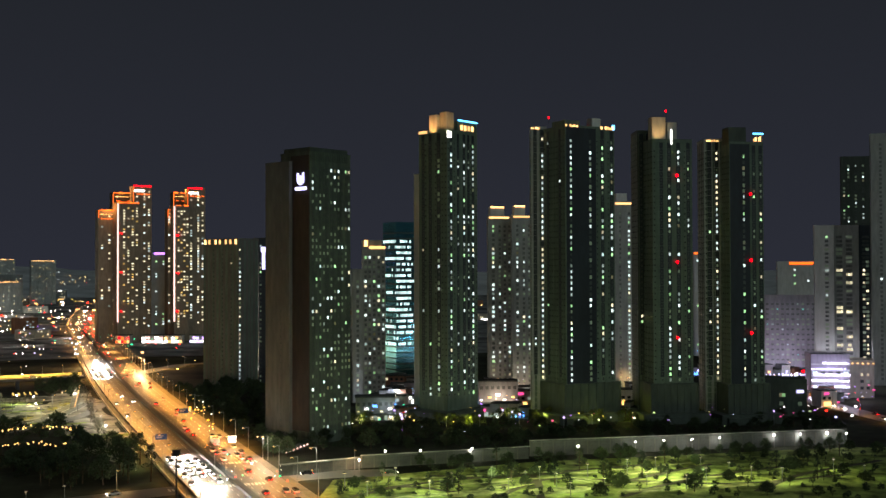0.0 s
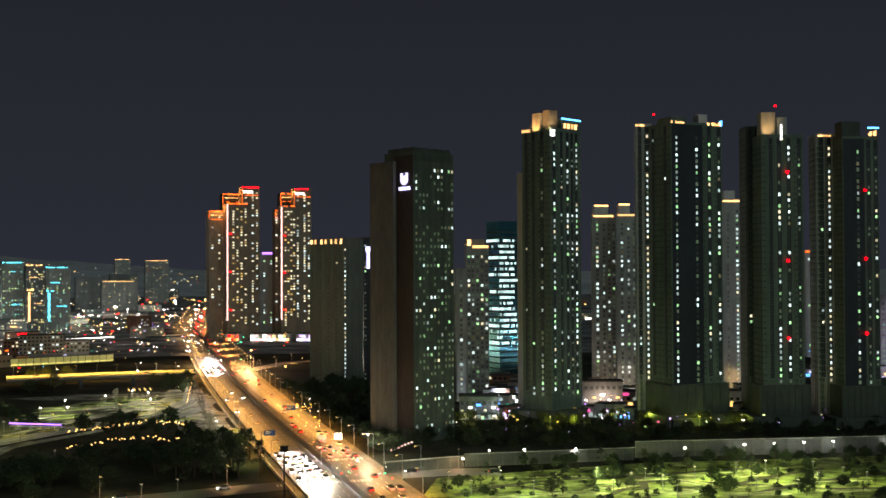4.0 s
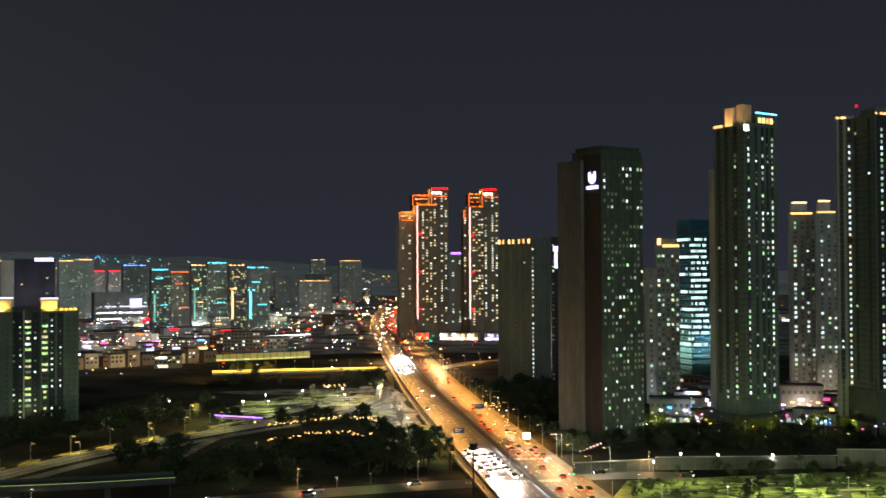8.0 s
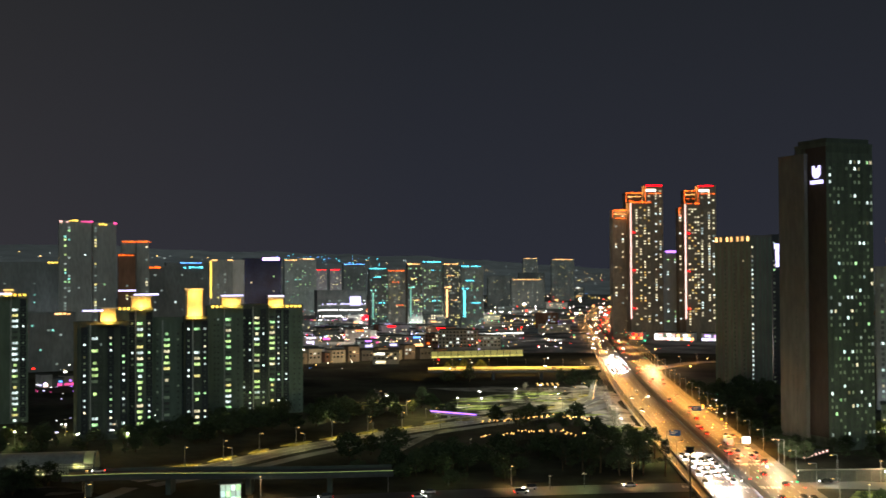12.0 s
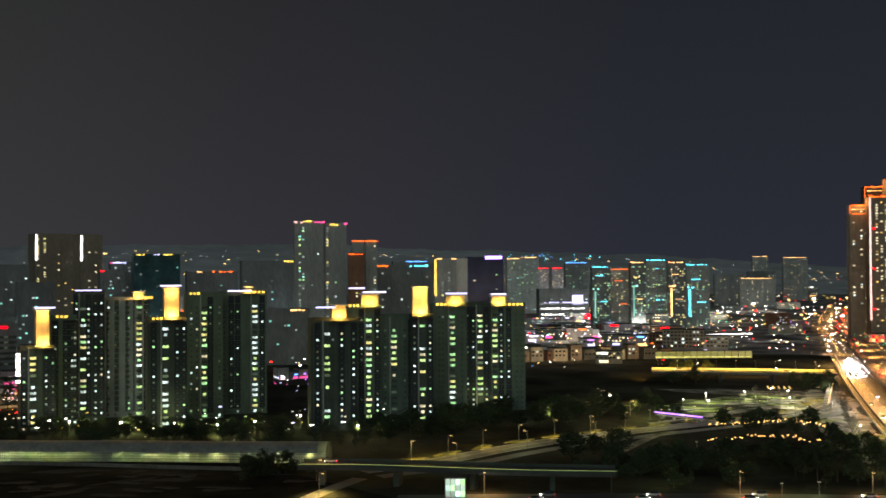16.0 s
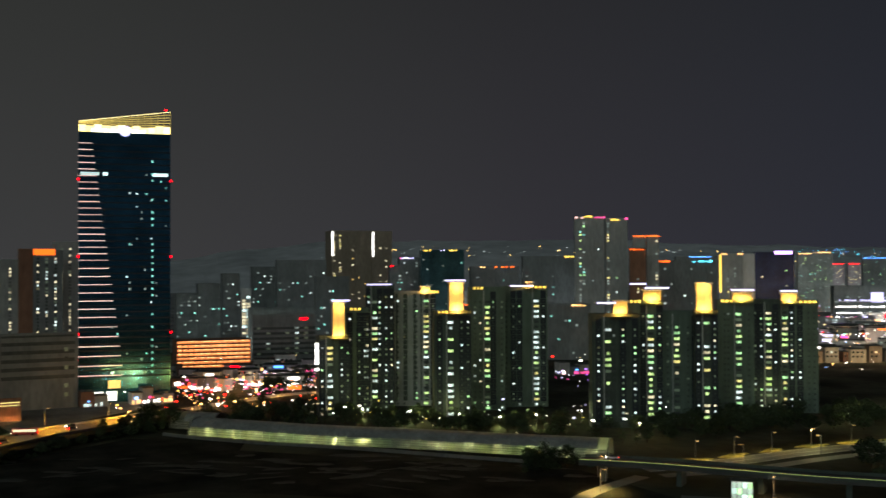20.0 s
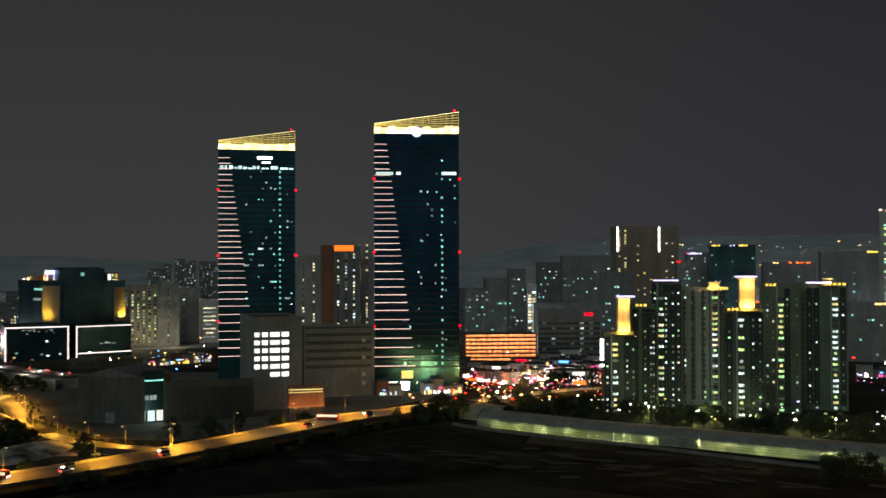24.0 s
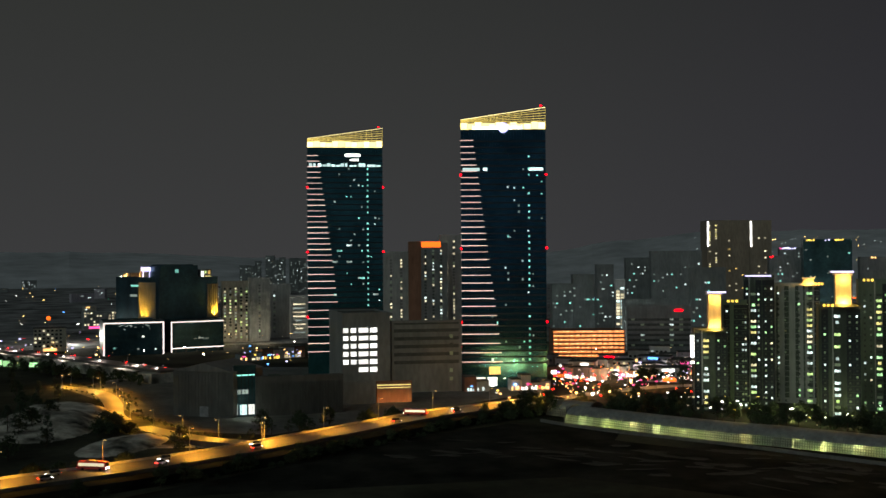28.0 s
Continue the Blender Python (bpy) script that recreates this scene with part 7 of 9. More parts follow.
PROTOS["lilac"] = lamp_kind(6.2, 0.0, "led_lilac", "tall garden lantern, its lilac-white globe enlarged for glare", "garden lamp", 0.45)
USED = set()


def stand(kind, p, h, group, power=0.0, colour=(1, 0.6, 0.22), z=0.0, spread=2.4, reach=0.0, wide=False):
    ob = PROTOS[kind]
    m = pose(p.x, p.y, p.z + z, 0, 0, h)
    if kind in USED:
        ob = copy_thing(ob, m)
    else:
        ob.matrix_world = m
        USED.add(kind)
    tagged(ob, group=group)
    if power:
        hgt, arm = {"warm": (9.5, 2.2), "white": (4.4, 0.0), "short": (7.5, 1.6), "garden": (4.7, 0.0), "lilac": (5.7, 0.0)}[kind]
        q = m @ Vector((arm + reach, 0, hgt))
        if wide:
            lamp("lamp_light", "POINT", tuple(q), power, colour, None, 0.35)
        else:
            lamp("lamp_light", "SPOT", tuple(q), power, colour, (q.x, q.y, 0), 0.35, spread, 0.85)
    return ob


AMB, YEL, WHT = (1.0, 0.43, 0.085), (1.0, 0.66, 0.20), (1.0, 0.97, 0.86)
far_lamps = []
for side, turn, start in ((-20.5, -90, 312), (20.5, 90, 318)):
    for i, (p, h) in enumerate(along(MAIN, 27, side, start)):
        if 950 < p.length < 2300:
            far_lamps.append((p, h + turn))
            if len(far_lamps) % 3 == 1:
                q = p + Vector((math.cos(radians(h + turn)), math.sin(radians(h + turn)), 0)) * 7
                lamp("lamp_light", "SPOT", (q.x, q.y, 9.5), 80000, AMB, (q.x, q.y, 0), 0.35, 2.5, 0.85)
        elif p.length <= 950:
            stand("warm", p, h + turn, "lamps of the main road", (20000 if side > 0 else 15000) * (1.7 if p.length < 460 else 2.5), (1.0, 0.45, 0.085), spread=2.5, reach=5.0)
posts, heads = [], []
for p, h in far_lamps:
    c, s_ = math.cos(radians(h)) * 2.2, math.sin(radians(h)) * 2.2
    posts += [(p.x - 0.12, p.y - 0.12, 0, p.x + 0.12, p.y + 0.12, 10), (min(p.x, p.x + c), min(p.y, p.y + s_) - 0.05, 9.85, max(p.x, p.x + c), max(p.y, p.y + s_) + 0.05, 10.0)]
    heads.append((p.x + c - 0.4, p.y + s_ - 0.4, 9.7, p.x + c + 0.4, p.y + s_ + 0.4, 9.84))
b = thing("street_lamps", "amber street lamps along the far main road", "street lamps", Matrix())
part("pole", solid(posts), "metal_grey", b, "", None, "stuff")
part("lens", solid(heads), "lamp_warm", b, "", None, "stuff")
for i, (p, h) in enumerate(along(AMBER, 36, -7.9, 12)):
    stand("warm", p + Vector((0, 0, 4.5)), h - 90, "lamps of the amber road", 31000, (1.0, 0.43, 0.035), spread=2.45, reach=2.0)
for i, (p, h) in enumerate(along(BRANCH, 32, 5, 12)):
    stand("short", p, h + 90, "lamps of the side road", 38000, (1.0, 0.45, 0.040), spread=2.75)
for i, (p, h) in enumerate(along(HIGHROAD, 46, 6.4, 12)):
    stand("short", p + Vector((0, 0, 8)), h + 90, "lamps of the far elevated road", 24000, (1.0, 0.86, 0.74), spread=2.2)
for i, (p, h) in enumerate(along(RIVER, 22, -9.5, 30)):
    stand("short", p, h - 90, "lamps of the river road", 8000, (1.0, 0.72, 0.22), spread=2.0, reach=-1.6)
    # pool of light under the lamp, painted as a golden patch
    patch((p.x, p.y), 8, 3.2, h + 8 * (i % 3), "pool_grass", 0.072, "grass patch painted as the pool of a road lamp", "verge", 110 + i)
for i, (p, h) in enumerate(along(RIVER, 44, 7.5, 40)):
    stand("short", p, h + 90, "lamps of the river road", 1500, (0.95, 1.0, 0.56), wide=True)
for i, (p, h) in enumerate(along(BRIDGE, 13, 7, 4)):
    stand("short", p + Vector((0, 0, 7)), h + 90, "lamps of the bridge")
    way = Vector((math.cos(radians(h + 90)), math.sin(radians(h + 90)), 0))
    q = p + way * 1.6
    lamp("lamp_light", "SPOT", (q.x, q.y, 14.5), 36000, (1.0, 0.54, 0.07), tuple(q + way * 9.0 + Vector((0, 0, 7.5))), 0.35, 2.1, 0.7)
for i, (p, h) in enumerate(along(FARROAD, 44, 6.5, 10)):
    stand("short", p + Vector((0, 0, 6)), h + 90, "lamps of the far bridge", 40000, WHT, spread=2.6)
for q in ((-23.8, 436.3), (-9.8, 438.6), (10.8, 442.2), (54.7, 448.0), (80.1, 458.5), (92.8, 462.6), (105.4, 465.2), (118.4, 469.4), (143.9, 476.4), (156.2, 479.2), (169.0, 482.1), (176.3, 478.9), (-32.8, 417.1)):
    stand("white", Vector((q[0] + 0.5, q[1] - 2.0, 0)), 0, "lamps along the park wall", 850, WHT, wide=True)
for q in ((-35.6, 391.2), (-17.8, 401.4), (3.0, 390.7), (22.7, 380.5), (35.5, 402.7), (54.0, 407.9), (70.6, 417.9), (83.4, 406.4), (99.8, 422.1), (113.7, 401.6), (43.5, 372.7), (40.5, 390.1), (86.1, 385.5), (107.7, 410.4), (124.4, 399.3), (149.4, 416.7), (156.0, 403.1), (29.7, 394.4), (82.3, 422.4), (-4.9, 377.1), (-26.4, 375.5), (17.8, 403.0), (56.2, 380.1), (73.2, 391.7), (96.5, 399.7)):
    stand("garden", Vector((*q, 0)), 0, "lamps on the lawn", rnd.choice((3600, 6000, 10000)) if -20 < q[0] < 100 else rnd.choice((1800, 3200, 5000)), (0.88, 1.0, 0.40), wide=True)
for i, (p, h) in enumerate(along(CROSS, 44, -8.5, 30)):
    if not near_line(p, MAIN, 20):
        stand("short", p, h - 90, "lamps of the cross street", 7000, (1.0, 0.58, 0.24), spread=2.4)
for i, (p, h) in enumerate(along(NEON, 24, 6.5, 6)):
    stand("short", p, h + 90, "lamps of the shopping street", 16000, AMB, spread=2.6)
for i, (p, h) in enumerate(along(RIGHTROAD, 30, 7.5, 6)):
    stand("warm", p, h + 90, "lamps of the city street", 9000, AMB, spread=2.3)
for i, (p, h) in enumerate(along(EAST, 30, 7.5, 6)):
    stand("short", p, h + 90, "lamps of the side road", 30000, AMB, spread=2.2)
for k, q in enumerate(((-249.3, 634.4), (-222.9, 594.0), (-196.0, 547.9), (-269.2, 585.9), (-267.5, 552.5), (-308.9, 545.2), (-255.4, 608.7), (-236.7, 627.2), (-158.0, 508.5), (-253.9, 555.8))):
    # uneven lighter patches paint a pool of light near each lamp
    patch(q, 15, 4.5, 22 + 9 * (k % 5), ("lawn", "snow_patch", "lawn")[k % 3], 0.075 + 0.002 * k, "lighter patch painted as lamp light in the river park", "lawn", 60 + k)
    patch((q[0] - 9, q[1] + 8), 11, 3.5, 10 + 14 * (k % 4), "lawn", 0.105 + 0.002 * k, "lighter patch painted as lamp light in the river park", "lawn", 80 + k)
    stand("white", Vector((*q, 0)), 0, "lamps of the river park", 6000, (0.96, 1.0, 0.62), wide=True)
# lamps added on the bank to brighten it in place of city glow
for q in ((-164.0, 525.0), (-174.0, 552.0), (-188.0, 578.0), (-196.0, 602.0), (-209.0, 630.0), (-222.0, 655.0), (-233.0, 680.0)):
    stand("garden", Vector((*q, 0)), 0, "lamps on the pale bank", 6500, (1.0, 0.90, 0.72), wide=True)
for q in ((-443.2, 313.0), (-394.3, 353.5), (-344.3, 372.0), (-338.2, 434.8), (-342.3, 467.0), (-442.2, 311.4), (-399.7, 335.0), (-391.1, 380.8), (-419.6, 325.5), (-465.7, 299.2), (-304.3, 477.3)):
    stand("white", Vector((*q, 0)), 0, "lamps between the apartment blocks", 3200, (0.95, 1.0, 0.4), wide=True)
for q in ((-51.9, 540.0), (-41.3, 547.6), (-19.0, 547.2), (1.4, 538.9), (13.2, 538.7), (33.2, 554.2), (38.1, 550.0), (51.0, 553.8), (74.6, 545.3), (96.4, 552.9), (116.1, 548.5), (136.0, 556.2), (153.6, 551.7)):
    stand("garden", Vector((*q, 0)), 0, "lamps in the tower gardens", 1700, (0.85, 1.0, 0.14), wide=True)
for q in ((17.7, 531.0), (67.5, 566.0), (57.9, 522.8), (82.1, 557.3), (130.1, 573.4), (106.2, 565.2), (107.9, 565.2), (171.1, 586.0), (165.4, 543.5), (37.5, 534.4), (-27.0, 583.4), (-24.9, 551.3), (-19.8, 520.7)):
    stand("lilac", Vector((*q, 0)), 0, "lilac lanterns between the towers")

for q in ((-709.5, -24.6), (-690.3, -6.2), (-315.7, 546.9), (-278.6, 512.8)):
    stand("short", Vector((*q, 0)), 0, "lamps of the side paths", 5000, YEL, wide=True)


# strong lamps added between the shops and in far quarters, to brighten their walls
SIDE_FILL = []
SIDE_FILL += [((-27.4, 555.4), 1800, (0.8, 0.86, 1.0)), ((-27.9, 632.5), 9000, (0.75, 0.84, 1.0)), ((32.2, 650.2), 6000, (1.0, 0.8, 0.6)), ((45.6, 673.2), 6000, (1.0, 0.75, 0.5)), ((118.3, 703.0), 4000, (1.0, 0.6, 0.25)), ((158.1, 670.4), 12000, (0.9, 0.85, 1.0)), ((224.2, 700.2), 20000, (0.8, 0.75, 1.0)), ((258.7, 814.2), 28000, (0.78, 0.72, 1.0)), ((243.0, 832.9), 20000, (0.78, 0.72, 1.0)), ((262.0, 735.0), 45000, (0.86, 0.82, 1.0))]
SIDE_FILL += [((216.1, 624.2), 4000, (0.9, 0.6, 0.9)), ((-624.1, 326.1), 14000, (1.0, 0.85, 0.8)), ((-621.0, 352.8), 14000, (1.0, 0.85, 0.9)), ((-612.8, 285.2), 7000, AMB), ((-516.0, 196.0), 12000, AMB), ((-534.0, 214.0), 14000, YEL), ((-532.0, 238.0), 12000, AMB), ((-630.4, 309.3), 9000, AMB), ((-628.8, 944.4), 12000, WHT), ((-621.8, 994.0), 14000, (1.0, 0.8, 0.55)), ((-561.5, 958.1), 60000, YEL), ((-560.0, 1023.4), 60000, WHT)]
SIDE_FILL += [((-809.6, 1267.1), 40000, WHT), ((-794.5, 1340.8), 40000, WHT), ((-711.4, 1285.0), 80000, (0.8, 0.95, 1.0)), ((-719.9, 1431.8), 160000, (0.8, 1.0, 1.0)), ((-829.2, 1463.7), 160000, (0.8, 1.0, 1.0)), ((-700.7, 1485.6), 160000, (0.85, 1.0, 0.95)), ((-657.7, 1230.6), 60000, WHT), ((-1156.6, 1652.2), 100000, WHT), ((-1093.0, 1785.0), 100000, WHT)]
SIDE_FILL += [((-662.2, 1441.8), 80000, YEL), ((-773.8, 1912.0), 100000, (1.0, 0.9, 0.7)), ((-750.0, 2032.0), 100000, (1.0, 0.9, 0.7)), ((-795.3, 1803.7), 200000, WHT), ((-593.6, 1572.6), 70000, YEL), ((-490.0, 1246.7), 50000, WHT), ((-876.8, 419.4), 45000, (0.85, 1.0, 0.95)), ((-880.9, 477.6), 45000, (0.85, 1.0, 0.95)), ((-875.3, 526.6), 45000, WHT)]
SIDE_FILL += [((-923.0, 716.1), 45000, WHT), ((-843.1, 756.1), 45000, (0.8, 0.9, 1.0)), ((-801.7, 831.2), 45000, (0.8, 0.9, 1.0)), ((-865.8, 903.6), 45000, (1.0, 0.85, 0.9)), ((-880.7, 106.9), 2500, YEL), ((-879.1, 138.5), 2500, YEL), ((-1072.5, -32.1), 90000, WHT), ((-1008.0, 112.0), 13000, (1.0, 0.86, 0.6)), ((-1010.0, 140.0), 10000, (1.0, 0.86, 0.6)), ((-641.4, 339.4), 24000, (1.0, 0.8, 0.85)), ((-651.3, 372.0), 20000, WHT)]
for q, power, tint in SIDE_FILL:
    stand("short", Vector((*q, 0)), 20, "lamps of the side streets", power, tint, wide=True)
# lamps of the far crossing
for q in ((-232.0, 842.0), (-262.0, 818.0), (-282.0, 868.0)):
    stand("warm", Vector((*q, 0)), 200, "lamps of the far crossing", 60000, (1.0, 0.60, 0.30), wide=True)
for q in ((-140.0, 470.0), (-128.0, 448.0), (-153.0, 452.0), (-120.0, 424.0)):
    stand("garden", Vector((*q, 0)), 0, "lamps under the roadside trees", 2600, (0.92, 1.0, 0.36), wide=True)
for k, q in enumerate(((-317.7, 559.0), (-334.8, 576.6), (-262.8, 504.7), (-167.2, 386.1), (-199.4, 424.6), (-128.8, 369.5), (-138.2, 359.9), (-175.0, 353.4))):
    stand("garden", Vector((*q, 0)), 0, "lamps of the river bank", (2600, 1400)[k % 2], ((1.0, 0.60, 0.22), (0.9, 1.0, 0.4))[k % 3 > 0], wide=True)
# white lamps at the crossing
for q in ((-72.1, 446.1), (-48.8, 417.4), (-83.7, 417.9)):
    stand("warm", Vector((*q, 0)), 200, "lamps of the crossing", 13000, (1.0, 0.88, 0.66), wide=True)


# ---- the noise-barrier tunnel ----
tun = [Vector((*q, 0)) for q in ((-311.5, 319.4), (-348.5, 293.6), (-389.4, 266.6), (-384.2, 270.4), (-413.1, 248.1), (-450.7, 226.6), (-475.9, 212.6))]
tline = []
for i in range(len(tun) - 1):
    a, b_, c, d = tun[max(i - 1, 0)], tun[i], tun[i + 1], tun[min(i + 2, len(tun) - 1)]
    for s in np.linspace(0, 1, 9)[:-1]:
        tline.append(0.5 * (2 * b_ + (c - a) * s + (2 * a - 5 * b_ + 4 * c - d) * s * s + (3 * b_ - a - 3 * c + d) * s ** 3))
tline.append(tun[-1])
TW, TH = 7.4, 7.4
ARC = [(TW * math.cos(a), TH * math.sin(a) ** 0.8 if 0 < a < math.pi else 0.0) for a in np.linspace(math.pi, 0, 15)]


def arc_sheet(ends, a0, a1, leaves=1):
    """A curved panel from one rib to the next, from arc step a0 to a1, cut into upright leaves."""
    vs, fs = [], []
    (p0, h0), (p1, h1) = ends
    n = a1 - a0 + 1
    for e in range(leaves):
        base = len(vs)
        for f_ in (e / leaves, (e + 1) / leaves):
            p, h = p0.lerp(p1, f_), h0 + (h1 - h0) * f_
            s = Vector((math.sin(radians(h)), -math.cos(radians(h)), 0))
            for k in range(a0, a1 + 1):
                u, w = ARC[k]
                vs.append(tuple(p + s * u + Vector((0, 0, w + 0.4))))
        for k in range(n - 1):
            fs.append((base + k, base + k + 1, base + n + k + 1, base + n + k))
    me = bpy.data.meshes.new("arc_sheet")
    me.from_pydata(vs, [], fs)
    for poly in me.polygons:
        poly.use_smooth = True
    return me


def arc_rib(p, h, k0, k1, half=0.12):
    """A bent square bar over the arc from step k0 to k1."""
    s = Vector((math.sin(radians(h)), -math.cos(radians(h)), 0))
    t = Vector((math.cos(radians(h)), math.sin(radians(h)), 0))
    vs, fs = [], []
    for k in range(k0, k1 + 1):
        u, w = ARC[k]
        for g, o in ((1.0, -half), (1.03, -half), (1.03, half), (1.0, half)):
            vs.append(tuple(p + s * u * g + t * o + Vector((0, 0, w * g + 0.42))))
        if k > k0:
            b0 = 4 * (k - k0)
            for e in range(4):
                fs.append((b0 - 4 + e, b0 - 4 + (e + 1) % 4, b0 + (e + 1) % 4, b0 + e))
    me = bpy.data.meshes.new("rib")
    me.from_pydata(vs, [], fs)
    return me


def lattice(ends):
    """Thin bars in front of the side panes of one bay."""
    vs, fs = [], []
    (p, h), (p1, h1) = ends
    s, s1 = [Vector((math.sin(radians(g)), -math.cos(radians(g)), 0)) for g in (h, h1)]
    t = Vector((math.cos(radians(h)), math.sin(radians(h)), 0))
    for z_ in (1.3, 2.3, 3.3):
        for e_ in (-1, 1):
            u = TW * math.cos(math.asin((z_ / TH) ** 1.25)) * 1.016 * e_
            k = len(vs)
            for q_, s2 in ((p, s), (p1, s1)):
                vs += [tuple(q_ + s2 * u + Vector((0, 0, z_ + 0.28))), tuple(q_ + s2 * u * 0.995 + Vector((0, 0, z_ + 0.56)))]
            fs.append((k, k + 1, k + 3, k + 2))
    for o in (1.0, 2.0, 3.0):
        for e0, e1 in ((0, 2), (12, 14)):
            k = len(vs)
            for g in (e0, e0 + 1, e1):
                u, w = ARC[g]
                vs += [tuple(p + s * u * 1.012 + t * (o - 0.17) + Vector((0, 0, w + 0.42))), tuple(p + s * u * 1.012 + t * (o + 0.17) + Vector((0, 0, w + 0.42)))]
            fs += [(k, k + 1, k + 3, k + 2), (k + 2, k + 3, k + 5, k + 4)]
    me = bpy.data.meshes.new("lattice")
    me.from_pydata(vs, [], fs)
    return me


def tunnel(line, label, clear=()):
    """An arched tunnel of bays 4 m long; the bays in clear are glazed over the top as well."""
    spots = along(line, 4.0, 0)
    tb = thing("tunnel", label, "tunnel", pose(line[0].x, line[0].y, 0))
    inv = tb.matrix_world.inverted()
    for i in range(len(spots) - 1):
        ends = spots[i], spots[i + 1]
        glazed = i in clear or i - len(spots) + 1 in clear
        part("roof_panel", arc_sheet(ends, 2, 12), "tunnel_sheet" if glazed else "tunnel_roof", tb, "", inv)
        for a0, a1 in ((0, 2), (12, 14)):
            part("side_pane", arc_sheet(ends, a0, a1, 4), "tunnel_sheet", tb, "", inv)
        for k0, k1 in ((0, 14),) if glazed else ((0, 3), (11, 14)):
            part("rib", arc_rib(*spots[i], k0, k1), "tunnel_rib", tb, "", inv)
        part("lattice", lattice(ends), "tunnel_rib", tb, "", inv, "stuff")
    part("portal_ring", arc_rib(*spots[-1], 0, 14, 0.3), "panel_white", tb, "", inv)
    part("portal_ring", arc_rib(*spots[0], 0, 14, 0.3), "panel_white", tb, "", inv)


tunnel(tline, "arched noise-barrier tunnel with lit translucent sides", (0,))
tunnel([Vector((*q, 0)) for q in ((-501.0, 215.0), (-490.0, 221.5), (-479.0, 229.5))], "second arched barrier tunnel beside the long one", (0, 1))
ribbon("road", [tuple(p) for p in tline[::8]], 14.4, "asphalt", 0.3, "road inside the barrier tunnel", "road")
ribbon("kerb_wall", [(-480.0, 199.0), (-466.0, 204.0), (-436.8, 218.3), (-393.4, 246.3), (-349.8, 269.7), (-319.4, 286.9)], 1.2, "paint_stone", 1.3, "low concrete wall at the foot of the tunnel", "wall", thick=1.3)
for p, h in along(tline, 13.0, -5.7, 6.0):
    lamp("tunnel_light", "POINT", (p.x, p.y, 2.9), 680, (0.92, 1.0, 0.42), None, 0.25)


# ---- vehicles ----
def profile_mesh(pts, w):
    n = len(pts)
    v = [(x_, -w / 2, z_) for x_, z_ in pts] + [(x_, w / 2, z_) for x_, z_ in pts]
    f = [tuple(range(n))[::-1], tuple(range(n, 2 * n))] + [(i, (i + 1) % n, n + (i + 1) % n, n + i) for i in range(n)]
    me = bpy.data.meshes.new("profile")
    me.from_pydata(v, [], f)
    return me


def car_kind(paint, label, long=4.5, high=1.45, van=False):
    b = thing("car", label, "car", Matrix())
    l = long / 2
    part("body", profile_mesh([(-l, 0.35), (l, 0.35), (l, 0.7), (l - 0.3, 0.85), (l - 1.1, 0.95), (-l + 0.1, 0.98), (-l, 0.8)], 1.8), paint, b)
    part("cabin", profile_mesh([(-l + 0.25, 0.96), (l - 1.1, 0.94), (l - (1.2 if van else 1.9), high), (-l + (0.35 if van else 0.9), high)], 1.6), "glass_dark", b)
    V, F = [], []
    for a in (-l + 0.85, l - 0.9):
        for e in (-0.82, 0.82):
            k = len(V)
            for y_ in (e - 0.1, e + 0.1):
                V += [(a + 0.33 * math.cos(t * math.pi / 5), y_, 0.33 + 0.33 * math.sin(t * math.pi / 5)) for t in range(10)]
            F += [(k + t, k + (t + 1) % 10, k + 10 + (t + 1) % 10, k + 10 + t) for t in range(10)] + [tuple(range(k, k + 10)), tuple(range(k + 10, k + 20))]
    me = bpy.data.meshes.new("running_gear")
    me.from_pydata(V, [], F)
    part("running_gear", me, "tyre", b, "", None, "stuff")
    for e in (-0.6, 0.6):
        part("headlight", solid([(l - 0.02, e - 0.24, 0.55, l + 0.06, e + 0.24, 0.78)]), "head_light", b)
        part("tail_light", solid([(-l - 0.06, e - 0.24, 0.6, -l + 0.02, e + 0.24, 0.82)]), "tail_light", b)
    return b


CARS = [car_kind("car_white", "white car driving with its lights on"), car_kind("car_black", "black car driving with its lights on"), car_kind("car_silver", "silver car driving with its lights on", 4.7, 1.7, True)]
first = [True, True, True]


def drive(p, h, z=0.06, group="cars on the main road"):
    k = rnd.randrange(3)
    m = pose(p.x, p.y, p.z + z, 0, 0, h)
    if first[k]:
        first[k] = False
        ob = CARS[k]
        ob.matrix_world = m
    else:
        ob = copy_thing(CARS[k], m)
    tagged(ob, group=group)


rnd = random.Random(17)
for lane, away in ((-15.5, False), (-12.5, False), (-9, False), (-5.4, False), (5.4, True), (9, True), (12.5, True), (15.5, True)):
    at = 300.0 + rnd.uniform(0, 12)
    for p, h in along(MAIN, 8.0, lane, 305 + rnd.uniform(0, 6)):
        d = p.length
        if away:
            thick = 0.5 if d < 394 else 0.34 if d < 480 else 0.10 if d < 690 else 0.16
        else:
            thick = 0.1 if d < 404 else 0.66 if d < 466 else 0.025 if d < 815 else 0.7
        if rnd.random() < thick and d < 885 and not (390 < d < 402) and not (434 < d < 446 and away):
            drive(p, h if away else h + 180)
